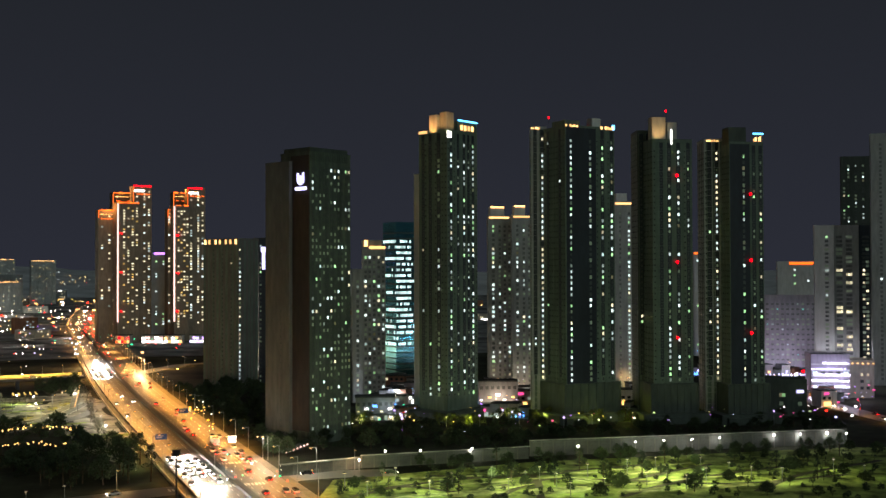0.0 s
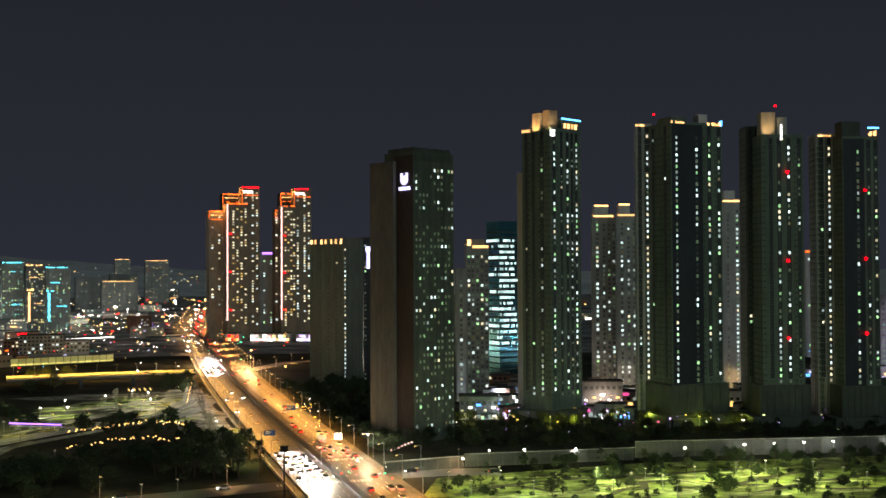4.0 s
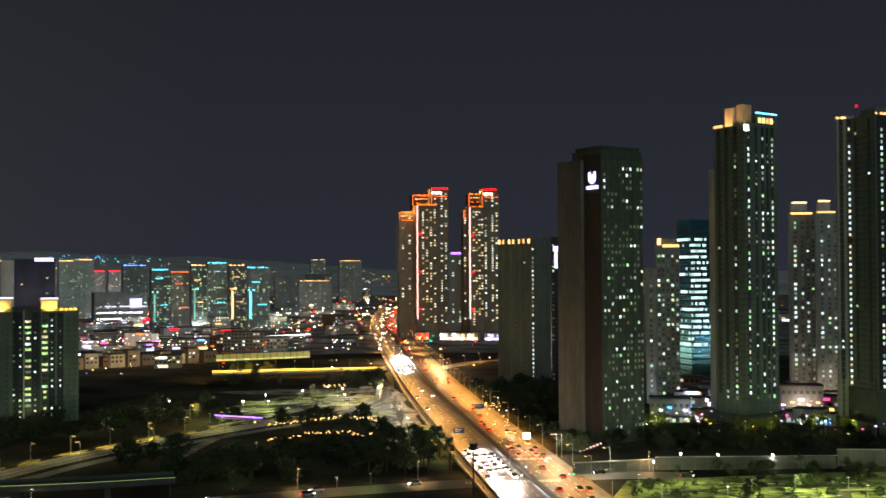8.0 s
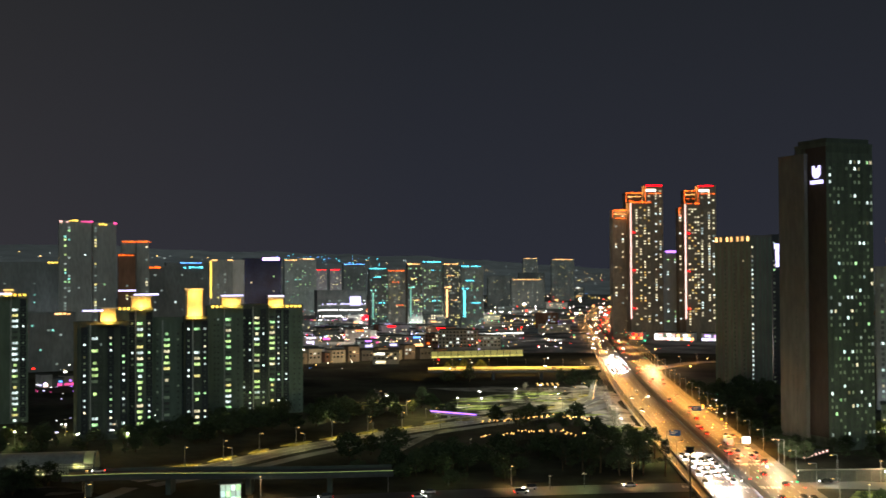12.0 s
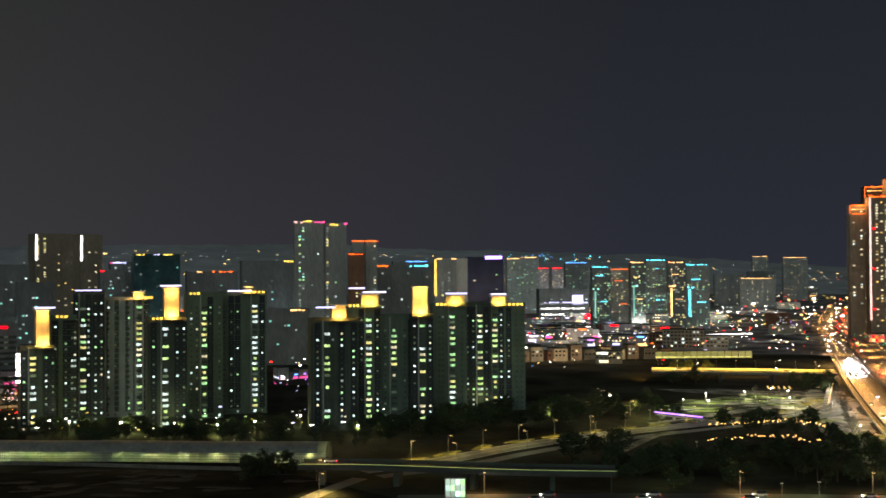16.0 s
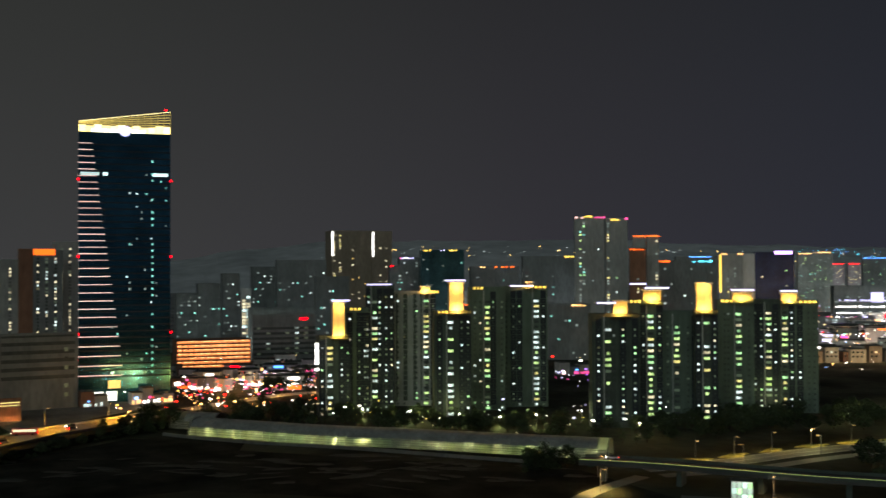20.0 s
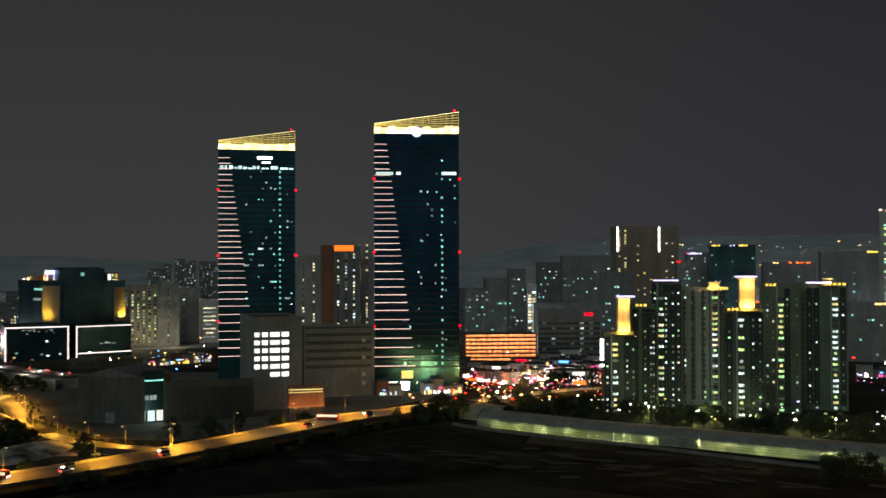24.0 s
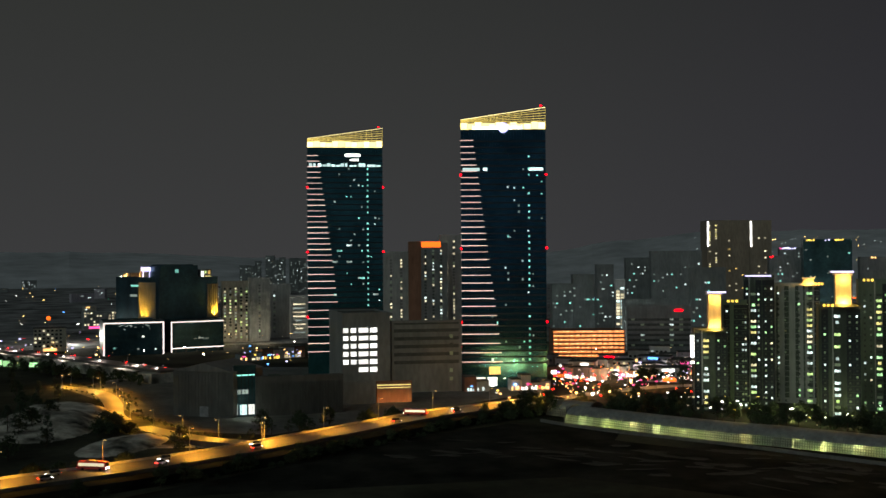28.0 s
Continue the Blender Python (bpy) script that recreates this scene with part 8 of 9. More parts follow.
for ln, z, n, g in ((CROSS, 0.06, 36, "cars on the cross street"), (RIGHTROAD, 0.06, 14, "cars on the city street"), (BRIDGE, 7.02, 80, "cars on the bridge"), (AMBER, 4.52, 42, "cars on the amber road"), (HIGHROAD, 8.02, 26, "cars on the elevated road"), (DECK, 7.02, 60, "cars leaving the tunnel")):
    for side, turn in ((-3.2, 180), (3.2, 0)):
        for p, h in along(ln, n, side, rnd.uniform(4, 30)):
            if rnd.random() < 0.7 and not near_line(p, MAIN, 26):
                p.z = 0
                drive(p, h + turn, z, g)


for side in (1.8, 5.2):
    for p, h in along(AMBER, 7.5, side, 330):
        if rnd.random() < 0.6:
            p.z = 0
            drive(p, h, 4.52, "cars on the amber road")


def bus(p, h, paint="bus_red", z=4.52):
    b = thing("bus", "red and white city bus with lit windows", "bus", pose(p.x, p.y, z, 0, 0, h))
    part("body", profile_mesh([(-5.4, 0.4), (5.4, 0.4), (5.5, 1.6), (5.3, 3.1), (-5.4, 3.1), (-5.5, 1.5)], 2.5), paint, b)
    part("side_window", solid([(-5.0, -1.28, 1.5, 4.8, -1.251, 2.6)]), "lit_warm", b)
    part("side_window", solid([(-5.0, 1.251, 1.5, 4.8, 1.28, 2.6)]), "lit_warm", b)
    part("windscreen", solid([(5.45, -1.1, 1.5, 5.5, 1.1, 2.8)]), "glass_dark", b)
    part("roof_unit", solid([(-2.5, -0.9, 3.1, 1.5, 0.9, 3.4)]), "panel_white", b)
    wheel = prism(0.5, 0.5, -0.15, 0.15, 12)
    for a in (-3.4, 3.2):
        for e in (-1.15, 1.15):
            part("wheel", wheel, "tyre", b, "", pose(a, e, 0.43, 90))
    for e in (-0.9, 0.9):
        part("headlight", solid([(5.48, e - 0.25, 0.7, 5.56, e + 0.25, 1.0)]), "head_light", b)
        part("tail_light", solid([(-5.56, e - 0.25, 0.9, -5.46, e + 0.25, 1.3)]), "tail_light", b)


q = (-401.1, -3.7)
bus(Vector((*q, 0)), 62)
q = (-491.0, 139.8)
bus(Vector((*q, 0)), 240)
q = (-102.5, 487.0)
bus(Vector((*q, 0)), 112, "car_white", 0.06)


# head lamps of the queues at the crossings
for lane in (-12, -6):
    for p, h in along(MAIN, 15, lane, 352)[:6]:
        lamp("head_beam", "SPOT", (p.x, p.y, 1.2), 17000, (1.0, 0.93, 0.92), (p.x + 0.40 * 16, p.y - 0.92 * 16, 0.0), 0.2, 1.3)
for p, h in along(MAIN, 14, -8, 830)[:9]:
    lamp("head_beam", "SPOT", (p.x, p.y, 1.6), 75000, (1.0, 0.90, 0.82), (p.x + 0.40 * 18, p.y - 0.92 * 18, 0.0), 0.2, 1.4)


# ---- trees ----
def tree_kind(seed, height, spread, leafy, leaf, label, clumps=34, per=26, low=0.28, conic=0.0):
    """A tapered trunk with limbs and a crown of many small leaf sprays in uneven clumps."""
    r = random.Random(seed)
    b = thing("tree", label, "tree", Matrix())
    v, f = [], []

    def limb(a, c, r0, r1):
        ax = (c - a).normalized()
        s = ax.orthogonal().normalized()
        t = ax.cross(s)
        k = len(v)
        for q, rad in ((a, r0), (c, r1)):
            for i in range(6):
                w = i * math.pi / 3
                v.append(tuple(q + (s * math.cos(w) + t * math.sin(w)) * rad))
        for i in range(6):
            f.append((k + i, k + (i + 1) % 6, k + 6 + (i + 1) % 6, k + 6 + i))

    mid = Vector((r.uniform(-.3, .3), r.uniform(-.3, .3), height * 0.45))
    limb(Vector((0, 0, -0.2)), mid, 0.022 * height + 0.04, 0.014 * height + 0.02)
    limb(mid, Vector((mid.x, mid.y, height * 0.92)), 0.014 * height + 0.02, 0.03)
    spots = []
    for i in range(clumps):
        z = low + (1 - low) * r.random() ** 0.9
        bulge = (1 - conic) * math.sin(math.pi * min(0.96, max(0.12, (z - low) / (1 - low) * 0.85 + 0.15))) + conic * (1.05 - (z - low) / (1 - low))
        a, rad = r.uniform(0, 2 * math.pi), spread * bulge * math.sqrt(r.uniform(0.15, 1))
        c = Vector((rad * math.cos(a), rad * math.sin(a), z * height))
        spots.append(c)
        if i % 3 == 0:
            limb(Vector((mid.x, mid.y, max(height * 0.3, c.z * 0.72))), c, 0.05, 0.02)
    me = bpy.data.meshes.new("trunk")
    me.from_pydata(v, [], f)
    part("trunk", me, "bark", b)
    lv, lf = [], []
    for c in spots:
        g = spread * r.uniform(0.22, 0.42)
        for _ in range(per):
            o = Vector((r.gauss(0, 0.5), r.gauss(0, 0.5), r.gauss(0, 0.4))) * g
            s = spread * r.uniform(0.05, 0.1) * leafy
            n1 = Vector((r.uniform(-1, 1), r.uniform(-1, 1), r.uniform(-1, 1))).normalized()
            n2 = n1.orthogonal().normalized()
            k = len(lv)
            q = c + o
            lv += [tuple(q + n1 * s), tuple(q + n2 * s * 0.6), tuple(q - n1 * s), tuple(q - n2 * s * 0.6)]
            lf.append((k, k + 1, k + 2, k + 3))
    me = bpy.data.meshes.new("crown")
    me.from_pydata(lv, [], lf)
    part("crown", me, leaf, b)
    return b


TREES = {"round": tree_kind(1, 9, 3.6, 1.3, "leaf_dark", "broad dark evergreen tree"), "wide": tree_kind(2, 7, 4.2, 1.3, "leaf_dark", "wide low dark tree", 40),
         "pine": tree_kind(3, 11, 2.8, 1.2, "leaf_pine", "dark pine with a ragged crown", 30, 24, 0.4, 0.5), "young": tree_kind(4, 6, 1.8, 1.2, "leaf_dark", "slim young park tree", 22, 20, 0.35),
         "shrub": tree_kind(5, 2.6, 2.2, 1.5, "leaf_dark", "dense rounded dark green shrub", 20, 22, 0.1)}


def bare_tree(seed, height, label):
    """A leafless tree: a trunk that forks again and again into thin twigs."""
    r = random.Random(seed)
    b = thing("tree", label, "tree", Matrix())
    trunk, twigs = ([], []), ([], [])

    def grow(a, way, long, rad, level):
        c = a + way * long
        V, F = trunk if level < 2 else twigs
        s1 = way.orthogonal().normalized()
        s2 = way.cross(s1)
        k = len(V)
        for q, w in ((a, rad), (c, rad * 0.62)):
            V.extend(tuple(q + (s1 * math.cos(t) + s2 * math.sin(t)) * w) for t in (0, 2.094, 4.189))
        F.extend((k + i, k + (i + 1) % 3, k + 3 + (i + 1) % 3, k + 3 + i) for i in range(3))
        if level < 5:
            for _ in range(3 if level else 4):
                turn = Vector((r.gauss(0, 1), r.gauss(0, 1), r.gauss(0.35, 0.6))).normalized()
                grow(a + way * long * r.uniform(0.7, 1.0), (way * 0.9 + turn * 0.75).normalized(), long * r.uniform(0.55, 0.8), rad * 0.6, level + 1)

    grow(Vector((0, 0, -0.2)), Vector((0, 0, 1)), height * 0.34, 0.03 * height, 0)
    for name, (V, F) in (("trunk", trunk), ("twigs", twigs)):
        me = bpy.data.meshes.new(name)
        me.from_pydata(V, [], F)
        part(name, me, "bark_pale", b, "", None, "stuff" if name == "twigs" else "")
    return b


TREES["hedge"] = tree_kind(15, 2.6, 2.0, 1.2, "leaf_lit", "garden bush with lamp light put into its leaf colour", 22, 20, 0.15)
TREES["bare"] = bare_tree(12, 8.0, "leafless winter tree with fine grey twigs")
planted = set()


def plant(kind, p, size, group):
    m = pose(p.x, p.y, 0, 0, 0, rnd.uniform(0, 360)) @ Matrix.Diagonal((size, size, size * rnd.uniform(0.9, 1.15), 1))
    ob = TREES[kind]
    if kind in planted:
        made = {}
        ob = copy_thing(ob, Matrix())
    planted.add(kind)
    ob.matrix_basis = m
    tagged(ob, group=group)


def woods(places_, label):
    """Trees standing too close to tell apart, as one mesh."""
    V, F, mats, base = [], [], [], 0
    for kind, p, size in places_:
        turn = rnd.uniform(0, 2 * math.pi)
        c, s_ = math.cos(turn) * size, math.sin(turn) * size
        for ch in TREES[kind].children:
            co = np.empty(len(ch.data.vertices) * 3)
            ch.data.vertices.foreach_get("co", co)
            co = co.reshape(-1, 3)
            out = np.stack([co[:, 0] * c - co[:, 1] * s_ + p.x, co[:, 0] * s_ + co[:, 1] * c + p.y, co[:, 2] * size], 1)
            V.append(out)
            polys = [tuple(base + i for i in q.vertices) for q in ch.data.polygons]
            F += polys
            mats += [0 if ch.data.materials[0] == M["bark"] else 1] * len(polys)
            base += len(out)
    me = bpy.data.meshes.new("woods")
    me.from_pydata(np.concatenate(V).tolist(), [], F)
    me.materials.append(M["bark"])
    me.materials.append(M["leaf_dark"])
    me.polygons.foreach_set("material_index", mats)
    tagged(new("tree_belt", me), label, "trees", "", "stuff")


def grove(corners, n, kinds, group, size=(0.8, 1.2), gap=5.0, belt=""):
    """n trees at even chance over a four-sided patch of ground, off the roads."""
    a, b_, c, d = [Vector((*q, 0)) for q in corners]
    done, tries, made_ = [], 0, []
    while len(done) < n and tries < n * 12:
        tries += 1
        u, w = rnd.random(), rnd.random()
        p = (a * (1 - u) + b_ * u) * (1 - w) + (d * (1 - u) + c * u) * w
        if any((p - q).length < gap for q in done) or any(near_line(p, ln, 13 if ln is not MAIN else 23) for ln in LINES) or near_line(p, tline, 12):
            continue
        done.append(p)
        if belt:
            made_.append((rnd.choice(kinds), p, rnd.uniform(*size)))
        else:
            plant(rnd.choice(kinds), p, rnd.uniform(*size), group)
    if belt:
        woods(made_, belt)


rnd = random.Random(23)
grove([(-41.8, 373.9), (149.4, 371.2), (172.0, 462.6), (-31.5, 417.1)], 90, ("young", "pine", "wide", "shrub", "wide", "shrub"), "trees of the park", (0.45, 0.8), 4.0)
grove([(-41.4, 370.2), (149.5, 367.6), (187.5, 465.3), (-31.5, 417.1)], 150, ("shrub", "young", "shrub"), "", (0.4, 0.75), 3.0, belt="low dark shrubs scattered over the park lawn")
grove([(105.2, 371.8), (150.9, 371.2), (186.3, 462.4), (140.7, 454.7)], 16, ("wide", "shrub", "shrub"), "", (0.5, 0.8), 4.0, belt="dark trees at the end of the park")
grove([(-59.4, 466.6), (37.9, 470.8), (43.4, 538.1), (-61.9, 528.8)], 90, ("round", "wide", "shrub", "shrub"), "trees before the towers", (0.55, 0.95), belt="dense belt of dark trees before the towers")
grove([(39.7, 492.3), (193.5, 520.2), (206.8, 571.7), (45.7, 566.5)], 130, ("wide", "shrub", "shrub"), "trees before the towers", (0.5, 0.85), belt="dense belt of dark trees before the towers")
# bushes with painted lamp light, enlarged to show over the tree belt
for q in ((-51.9, 540.0), (-41.3, 547.6), (-19.0, 547.2), (1.4, 538.9), (13.2, 538.7), (33.2, 554.2), (51.0, 553.8), (74.6, 545.3), (96.4, 552.9), (116.1, 548.5), (136.0, 556.2), (153.6, 551.7)):
    for dx, dy in ((-4.0, 3.0), (0.4, 4.2), (4.2, 3.4)):
        plant("hedge", Vector((q[0] + dx + rnd.uniform(-1, 1), q[1] + dy, 0)), rnd.uniform(1.7, 2.4), "lamp-lit bushes of the tower gardens")
grove([(-28.0, 420.0), (178.0, 466.0), (176.0, 476.0), (-30.0, 426.0)], 34, ("wide", "round", "shrub"), "", (0.45, 0.75), 3.0, belt="dark trees at the foot of the park wall")
grove([(-94.4, 374.6), (-150.0, 398.0), (-152.0, 436.0), (-121.0, 442.0)], 16, ("pine", "round", "pine"), "trees beside the main road", (0.9, 1.25))
grove([(-168.1, 710.4), (-94.0, 573.7), (-110.9, 677.1), (-150.0, 770.0)], 22, ("round", "wide"), "trees below the slab block", (0.9, 1.3), belt="dense dark trees below the slab block")
woods([(rnd.choice(("round", "wide", "shrub", "round")), p + Vector((rnd.uniform(-3, 3), rnd.uniform(-3, 3), 0)), rnd.uniform(0.6, 1.05)) for off in (27, 35, 44) for p, h in along(MAIN, 8, off, 405) if p.length < 705 and rnd.random() < 0.75 and not near_line(p, EAST, 16) and not near_line(p, CROSS, 14)], "dark street trees along the main road")
grove([(-124.0, 440.0), (-142.0, 488.0), (-168.0, 496.0), (-156.0, 444.0)], 16, ("wide", "round", "shrub"), "trees at the foot of the pale bank", (0.7, 1.0), 4)
grove([(-210.9, 321.5), (-117.8, 365.0), (-152.4, 441.9), (-233.8, 381.6)], 30, ("round", "young", "wide"), "trees of the river bank", (0.7, 1.1))
grove([(-314.4, 383.7), (-292.8, 489.5), (-322.6, 526.9), (-353.0, 422.3)], 30, ("round", "wide"), "trees behind the river road", (0.9, 1.2), belt="dense dark trees behind the river road")
grove([(-461.1, 266.3), (-348.2, 339.1), (-385.5, 375.4), (-502.9, 293.6)], 70, ("round", "young", "wide"), "trees of the apartment gardens", (0.7, 1.1), belt="dark garden trees below the apartment blocks")
grove([(-329.5, 327.5), (-310.6, 447.3), (-353.8, 509.7), (-369.3, 367.1)], 60, ("round", "young", "wide"), "trees of the apartment gardens", (0.7, 1.1), belt="dark garden trees below the apartment blocks")
grove([(-306.4, 266.3), (-290.2, 291.4), (-306.8, 301.8), (-323.8, 284.3)], 14, ("wide", "shrub", "round"), "trees at the tunnel mouth", (0.7, 1.05), 4)
grove([(-439.8, 24.5), (-480.5, 90.7), (-503.1, 105.8), (-464.0, 32.8)], 10, ("young", "round"), "street trees of the amber road", (0.9, 1.2), 6)
grove([(-385.1, -27.6), (-435.4, 82.2), (-445.0, 86.4), (-403.8, -32.6)], 46, ("shrub", "young", "wide"), "", (0.7, 1.1), 3, belt="dark bushes on the slope below the amber road")
woods([(rnd.choice(("wide", "round", "shrub", "shrub")), p + Vector((0, 0, 0)), rnd.uniform(0.55, 0.85)) for p, h in along(AMBER, 4.5, 20, 60) if rnd.random() < 0.8], "dark bushes along the foot of the amber road")
grove([(-479.1, 108.5), (-487.7, 185.3), (-499.8, 190.0), (-499.5, 115.9)], 16, ("wide", "shrub", "round"), "bushes beside the amber road", (0.7, 1.0), 3)
grove([(-487.7, 185.3), (-497.1, 214.4), (-521.4, 224.9), (-517.3, 199.7)], 6, ("round", "wide"), "trees at the tunnel end", (1.0, 1.4), 4)
grove([(-502.6, -3.4), (-497.8, 32.7), (-530.4, 29.7), (-540.6, 1.5)], 8, ("wide", "shrub"), "bushes beside the side road", (0.8, 1.1), 4)
woods([(rnd.choice(("shrub", "wide", "round")), p + Vector((rnd.uniform(-4, 4), rnd.uniform(-4, 4), 0)), rnd.uniform(0.5, 0.95)) for off in (17, 24, 33) for p, h in along(HIGHROAD, 7, off, 10) if rnd.random() < 0.7 and not near_line(p, BRANCH, 9)], "dark scrub on the slope below the elevated road")
woods([(rnd.choice(("shrub", "shrub", "young")), p + Vector((rnd.uniform(-1.5, 1.5), rnd.uniform(-1.5, 1.5), 0)), rnd.uniform(0.3, 0.6)) for off in (-8, 8.5, 12) for p, h in along(BRANCH, 5, off, 40) if rnd.random() < 0.6 and not near_line(p, AMBER, 12)], "low lamp-lit scrub beside the curving side road")
grove([(-438.9, -35.4), (-471.7, -20.8), (-667.7, -23.2), (-709.2, -57.0)], 18, ("round", "pine"), "trees on the dark slope", (0.8, 1.2))
grove([(-488.5, 221.2), (-452.4, 267.3), (-515.8, 304.8), (-537.1, 246.6)], 40, ("round", "wide", "shrub"), "", (0.7, 1.1), 5, belt="dark trees between the tunnel and the shopping street")
grove([(-577.3, 297.9), (-565.8, 328.8), (-612.8, 356.2), (-622.9, 329.4)], 9, ("round", "wide"), "trees beside the neon street", (1.1, 1.5))
grove([(-326.6, 649.5), (-312.2, 688.8), (-336.1, 731.6), (-360.9, 717.6)], 8, ("round", "wide"), "trees below the bridge", (1.0, 1.4))
grove([(-250.3, 666.9), (-214.9, 642.3), (-248.4, 742.7), (-269.5, 729.7)], 9, ("round", "wide"), "trees below the bridge", (1.0, 1.4))


grove([(-236.0, 359.8), (-135.6, 406.4), (-148.1, 443.9), (-240.2, 401.4)], 26, ("shrub", "shrub", "wide"), "shrubs of the river bank", (0.8, 1.6), 4, belt="dark shrubs along the river bank")
grove([(-234.3, 490.2), (-169.8, 490.6), (-178.7, 534.2), (-238.7, 526.5)], 14, ("shrub", "wide"), "shrubs of the river plaza", (0.8, 1.4), 5)
grove([(-294.9, 456.9), (-253.3, 516.5), (-277.2, 565.4), (-326.4, 505.7)], 22, ("round", "wide", "shrub"), "trees behind the river road", (0.8, 1.3), 5, belt="dense dark trees behind the river road")

grove([(-226.0, 690.0), (-152.0, 480.0), (-134.0, 448.0), (-240.0, 690.0)], 18, ("bare",), "bare trees on the pale bank", (0.7, 1.15), 6)
grove([(-262.0, 640.0), (-224.0, 600.0), (-205.0, 560.0), (-262.0, 560.0)], 10, ("bare",), "bare trees of the river park", (0.6, 1.0), 7)


# ---- small things ----
def canopy(a, c, n):
    """A lean entrance canopy with a row of lamps along its edge."""
    a, c = Vector(a), Vector(c)
    way = c - a
    b = thing("canopy", "sloping canopy edge with a row of pinkish-white lamps", "canopy", pose(a.x, a.y, 0, 0, 0, math.degrees(math.atan2(way.y, way.x))))
    long = way.xy.length
    for i in range(n):
        u, z = long * i / (n - 1), a.z + way.z * i / (n - 1)
        o = part("post", prism(0.08, 0.06, 0, z, 6), "steel_dark", b, "", pose(u, 0, 0))
        part("lamp_globe", ball(0.42), "led_rose", o, "round pinkish-white lamp", pose(0, 0, z + 0.3))
    me = bpy.data.meshes.new("canopy_roof")
    me.from_pydata([(-0.5, 0.3, a.z - 0.5), (long + 0.5, 0.3, c.z - 0.5), (long + 0.5, 4.5, c.z + 0.2), (-0.5, 4.5, a.z + 0.2), (-0.5, 0.3, a.z - 0.3), (long + 0.5, 0.3, c.z - 0.3), (long + 0.5, 4.5, c.z + 0.4), (-0.5, 4.5, a.z + 0.4)], [],
                   [(0, 3, 2, 1), (4, 5, 6, 7), (0, 1, 5, 4), (1, 2, 6, 5), (2, 3, 7, 6), (3, 0, 4, 7)])
    part("canopy_roof", me, "paint_dark", b)


canopy((-66.5, 461.2, 0.4), (-59.2, 472.3, 2.0), 7)
b = thing("billboard", "small bright white billboard on a post beside the road", "sign", pose(-93.0, 478.0, 0, 0, 0, 8))
part("pole", prism(0.14, 0.12, 0, 2.4, 8), "steel_dark", b)
part("sign_face", solid([(-1.6, -0.2, 2.4, 1.6, 0.2, 5.0)]), "led_white", b, "glowing white face")

def festoon(pts, n, label):
    pts = [Vector((*q, 0)) for q in pts]
    b = thing("light_string", label, "lights", pose(pts[0].x, pts[0].y, 0))
    inv_ = b.matrix_world.inverted()
    total = along(pts, sum((c - a).length for a, c in zip(pts, pts[1:])) / n, 0)
    post, bulb = prism(0.06, 0.05, 0, 4.0, 6), ball(0.3)
    bulb.materials.append(M["bulb_warm"])
    for p, h in total:
        q = part("post", post, "steel_dark", b, "", inv_ @ Matrix.Translation(p + Vector((rnd.uniform(-2, 2), rnd.uniform(-5, 5), 0))))
        part("bulb", bulb, "bulb_warm", q, "", pose(0, 0, 4.3))


festoon([(-218.5, 479.5), (-210.2, 491.5), (-195.6, 515.3), (-168.8, 506.3)], 50, "row of warm lamps around the river plaza")
festoon([(-199.0, 436.7), (-189.7, 456.6), (-177.5, 467.6), (-158.2, 458.8)], 32, "row of warm lamps around the river plaza")
a, c = Vector((*(-263.0, 512.5), 0)), Vector((*(-234.7, 508.8), 0))
b = thing("footbridge", "small footbridge with violet-blue light rails", "bridge", pose(a.x, a.y, 0, 0, 0, math.degrees(math.atan2(c.y - a.y, c.x - a.x))))
ln = (c - a).length
part("deck", solid([(0, -1.5, 1.6, ln, 1.5, 2.0)]), "concrete", b)
part("light_rail", solid([(0, -1.6, 2.9, ln, -1.5, 3.6)]), "led_violet", b, "violet-blue lit rail")
part("railing", solid([(0, 1.5, 2.0, ln, 1.6, 3.2)]), "steel_dark", b)
for i in range(4):
    part("pier", solid([(ln * (i + 0.5) / 4 - 0.3, -1, 0, ln * (i + 0.5) / 4 + 0.3, 1, 1.6)]), "concrete", b)
q0 = (-256.5, 646.8)
b = thing("pergola", "golden-lit timber pergola in the river park", "pergola", pose(*q0, 0, 0, 0, 25))
for i in range(5):
    # beams glow themselves; the golden light on them is in the material
    part("beam", solid([(i * 3.2, -3, 4.0, i * 3.2 + 0.7, 9, 4.5)]), "lit_amber", b, "timber beam with lamp light put in as glow")
    part("post", solid([(i * 3.2 + 0.15, -2.6, 0, i * 3.2 + 0.5, -2.2, 4.0)]), "bark", b)
    part("post", solid([(i * 3.2 + 0.15, 8.2, 0, i * 3.2 + 0.5, 8.6, 4.0)]), "bark", b)
part("rail", solid([(-0.5, -2.55, 3.6, 14.2, -2.3, 3.9)]), "bark", b)
a, c = Vector((*(-210.3, 614.5), 0)), Vector((*(-228.4, 676.8), 0))
b = thing("stair", "concrete stair with warm lit handrails", "stair", pose(a.x, a.y, 0, 0, 0, math.degrees(math.atan2(c.y - a.y, c.x - a.x))))
ln = (c - a).length
for i in range(14):
    part("tread", solid([(ln * i / 14, -1.5, 0, ln * (i + 1) / 14, 1.5, 0.4 * (i + 1))]), "concrete", b)
    part("rail_lamp", solid([(ln * i / 14, -1.7, 0.4 * i + 1.0, ln * (i + 0.55) / 14, -1.55, 0.4 * i + 1.6)]), "led_warm", b)
a, c = Vector((*(-509.8, 754.1), 0)), Vector((*(-473.4, 798.8), 0))
yaw_ = math.degrees(math.atan2(c.y - a.y, c.x - a.x))
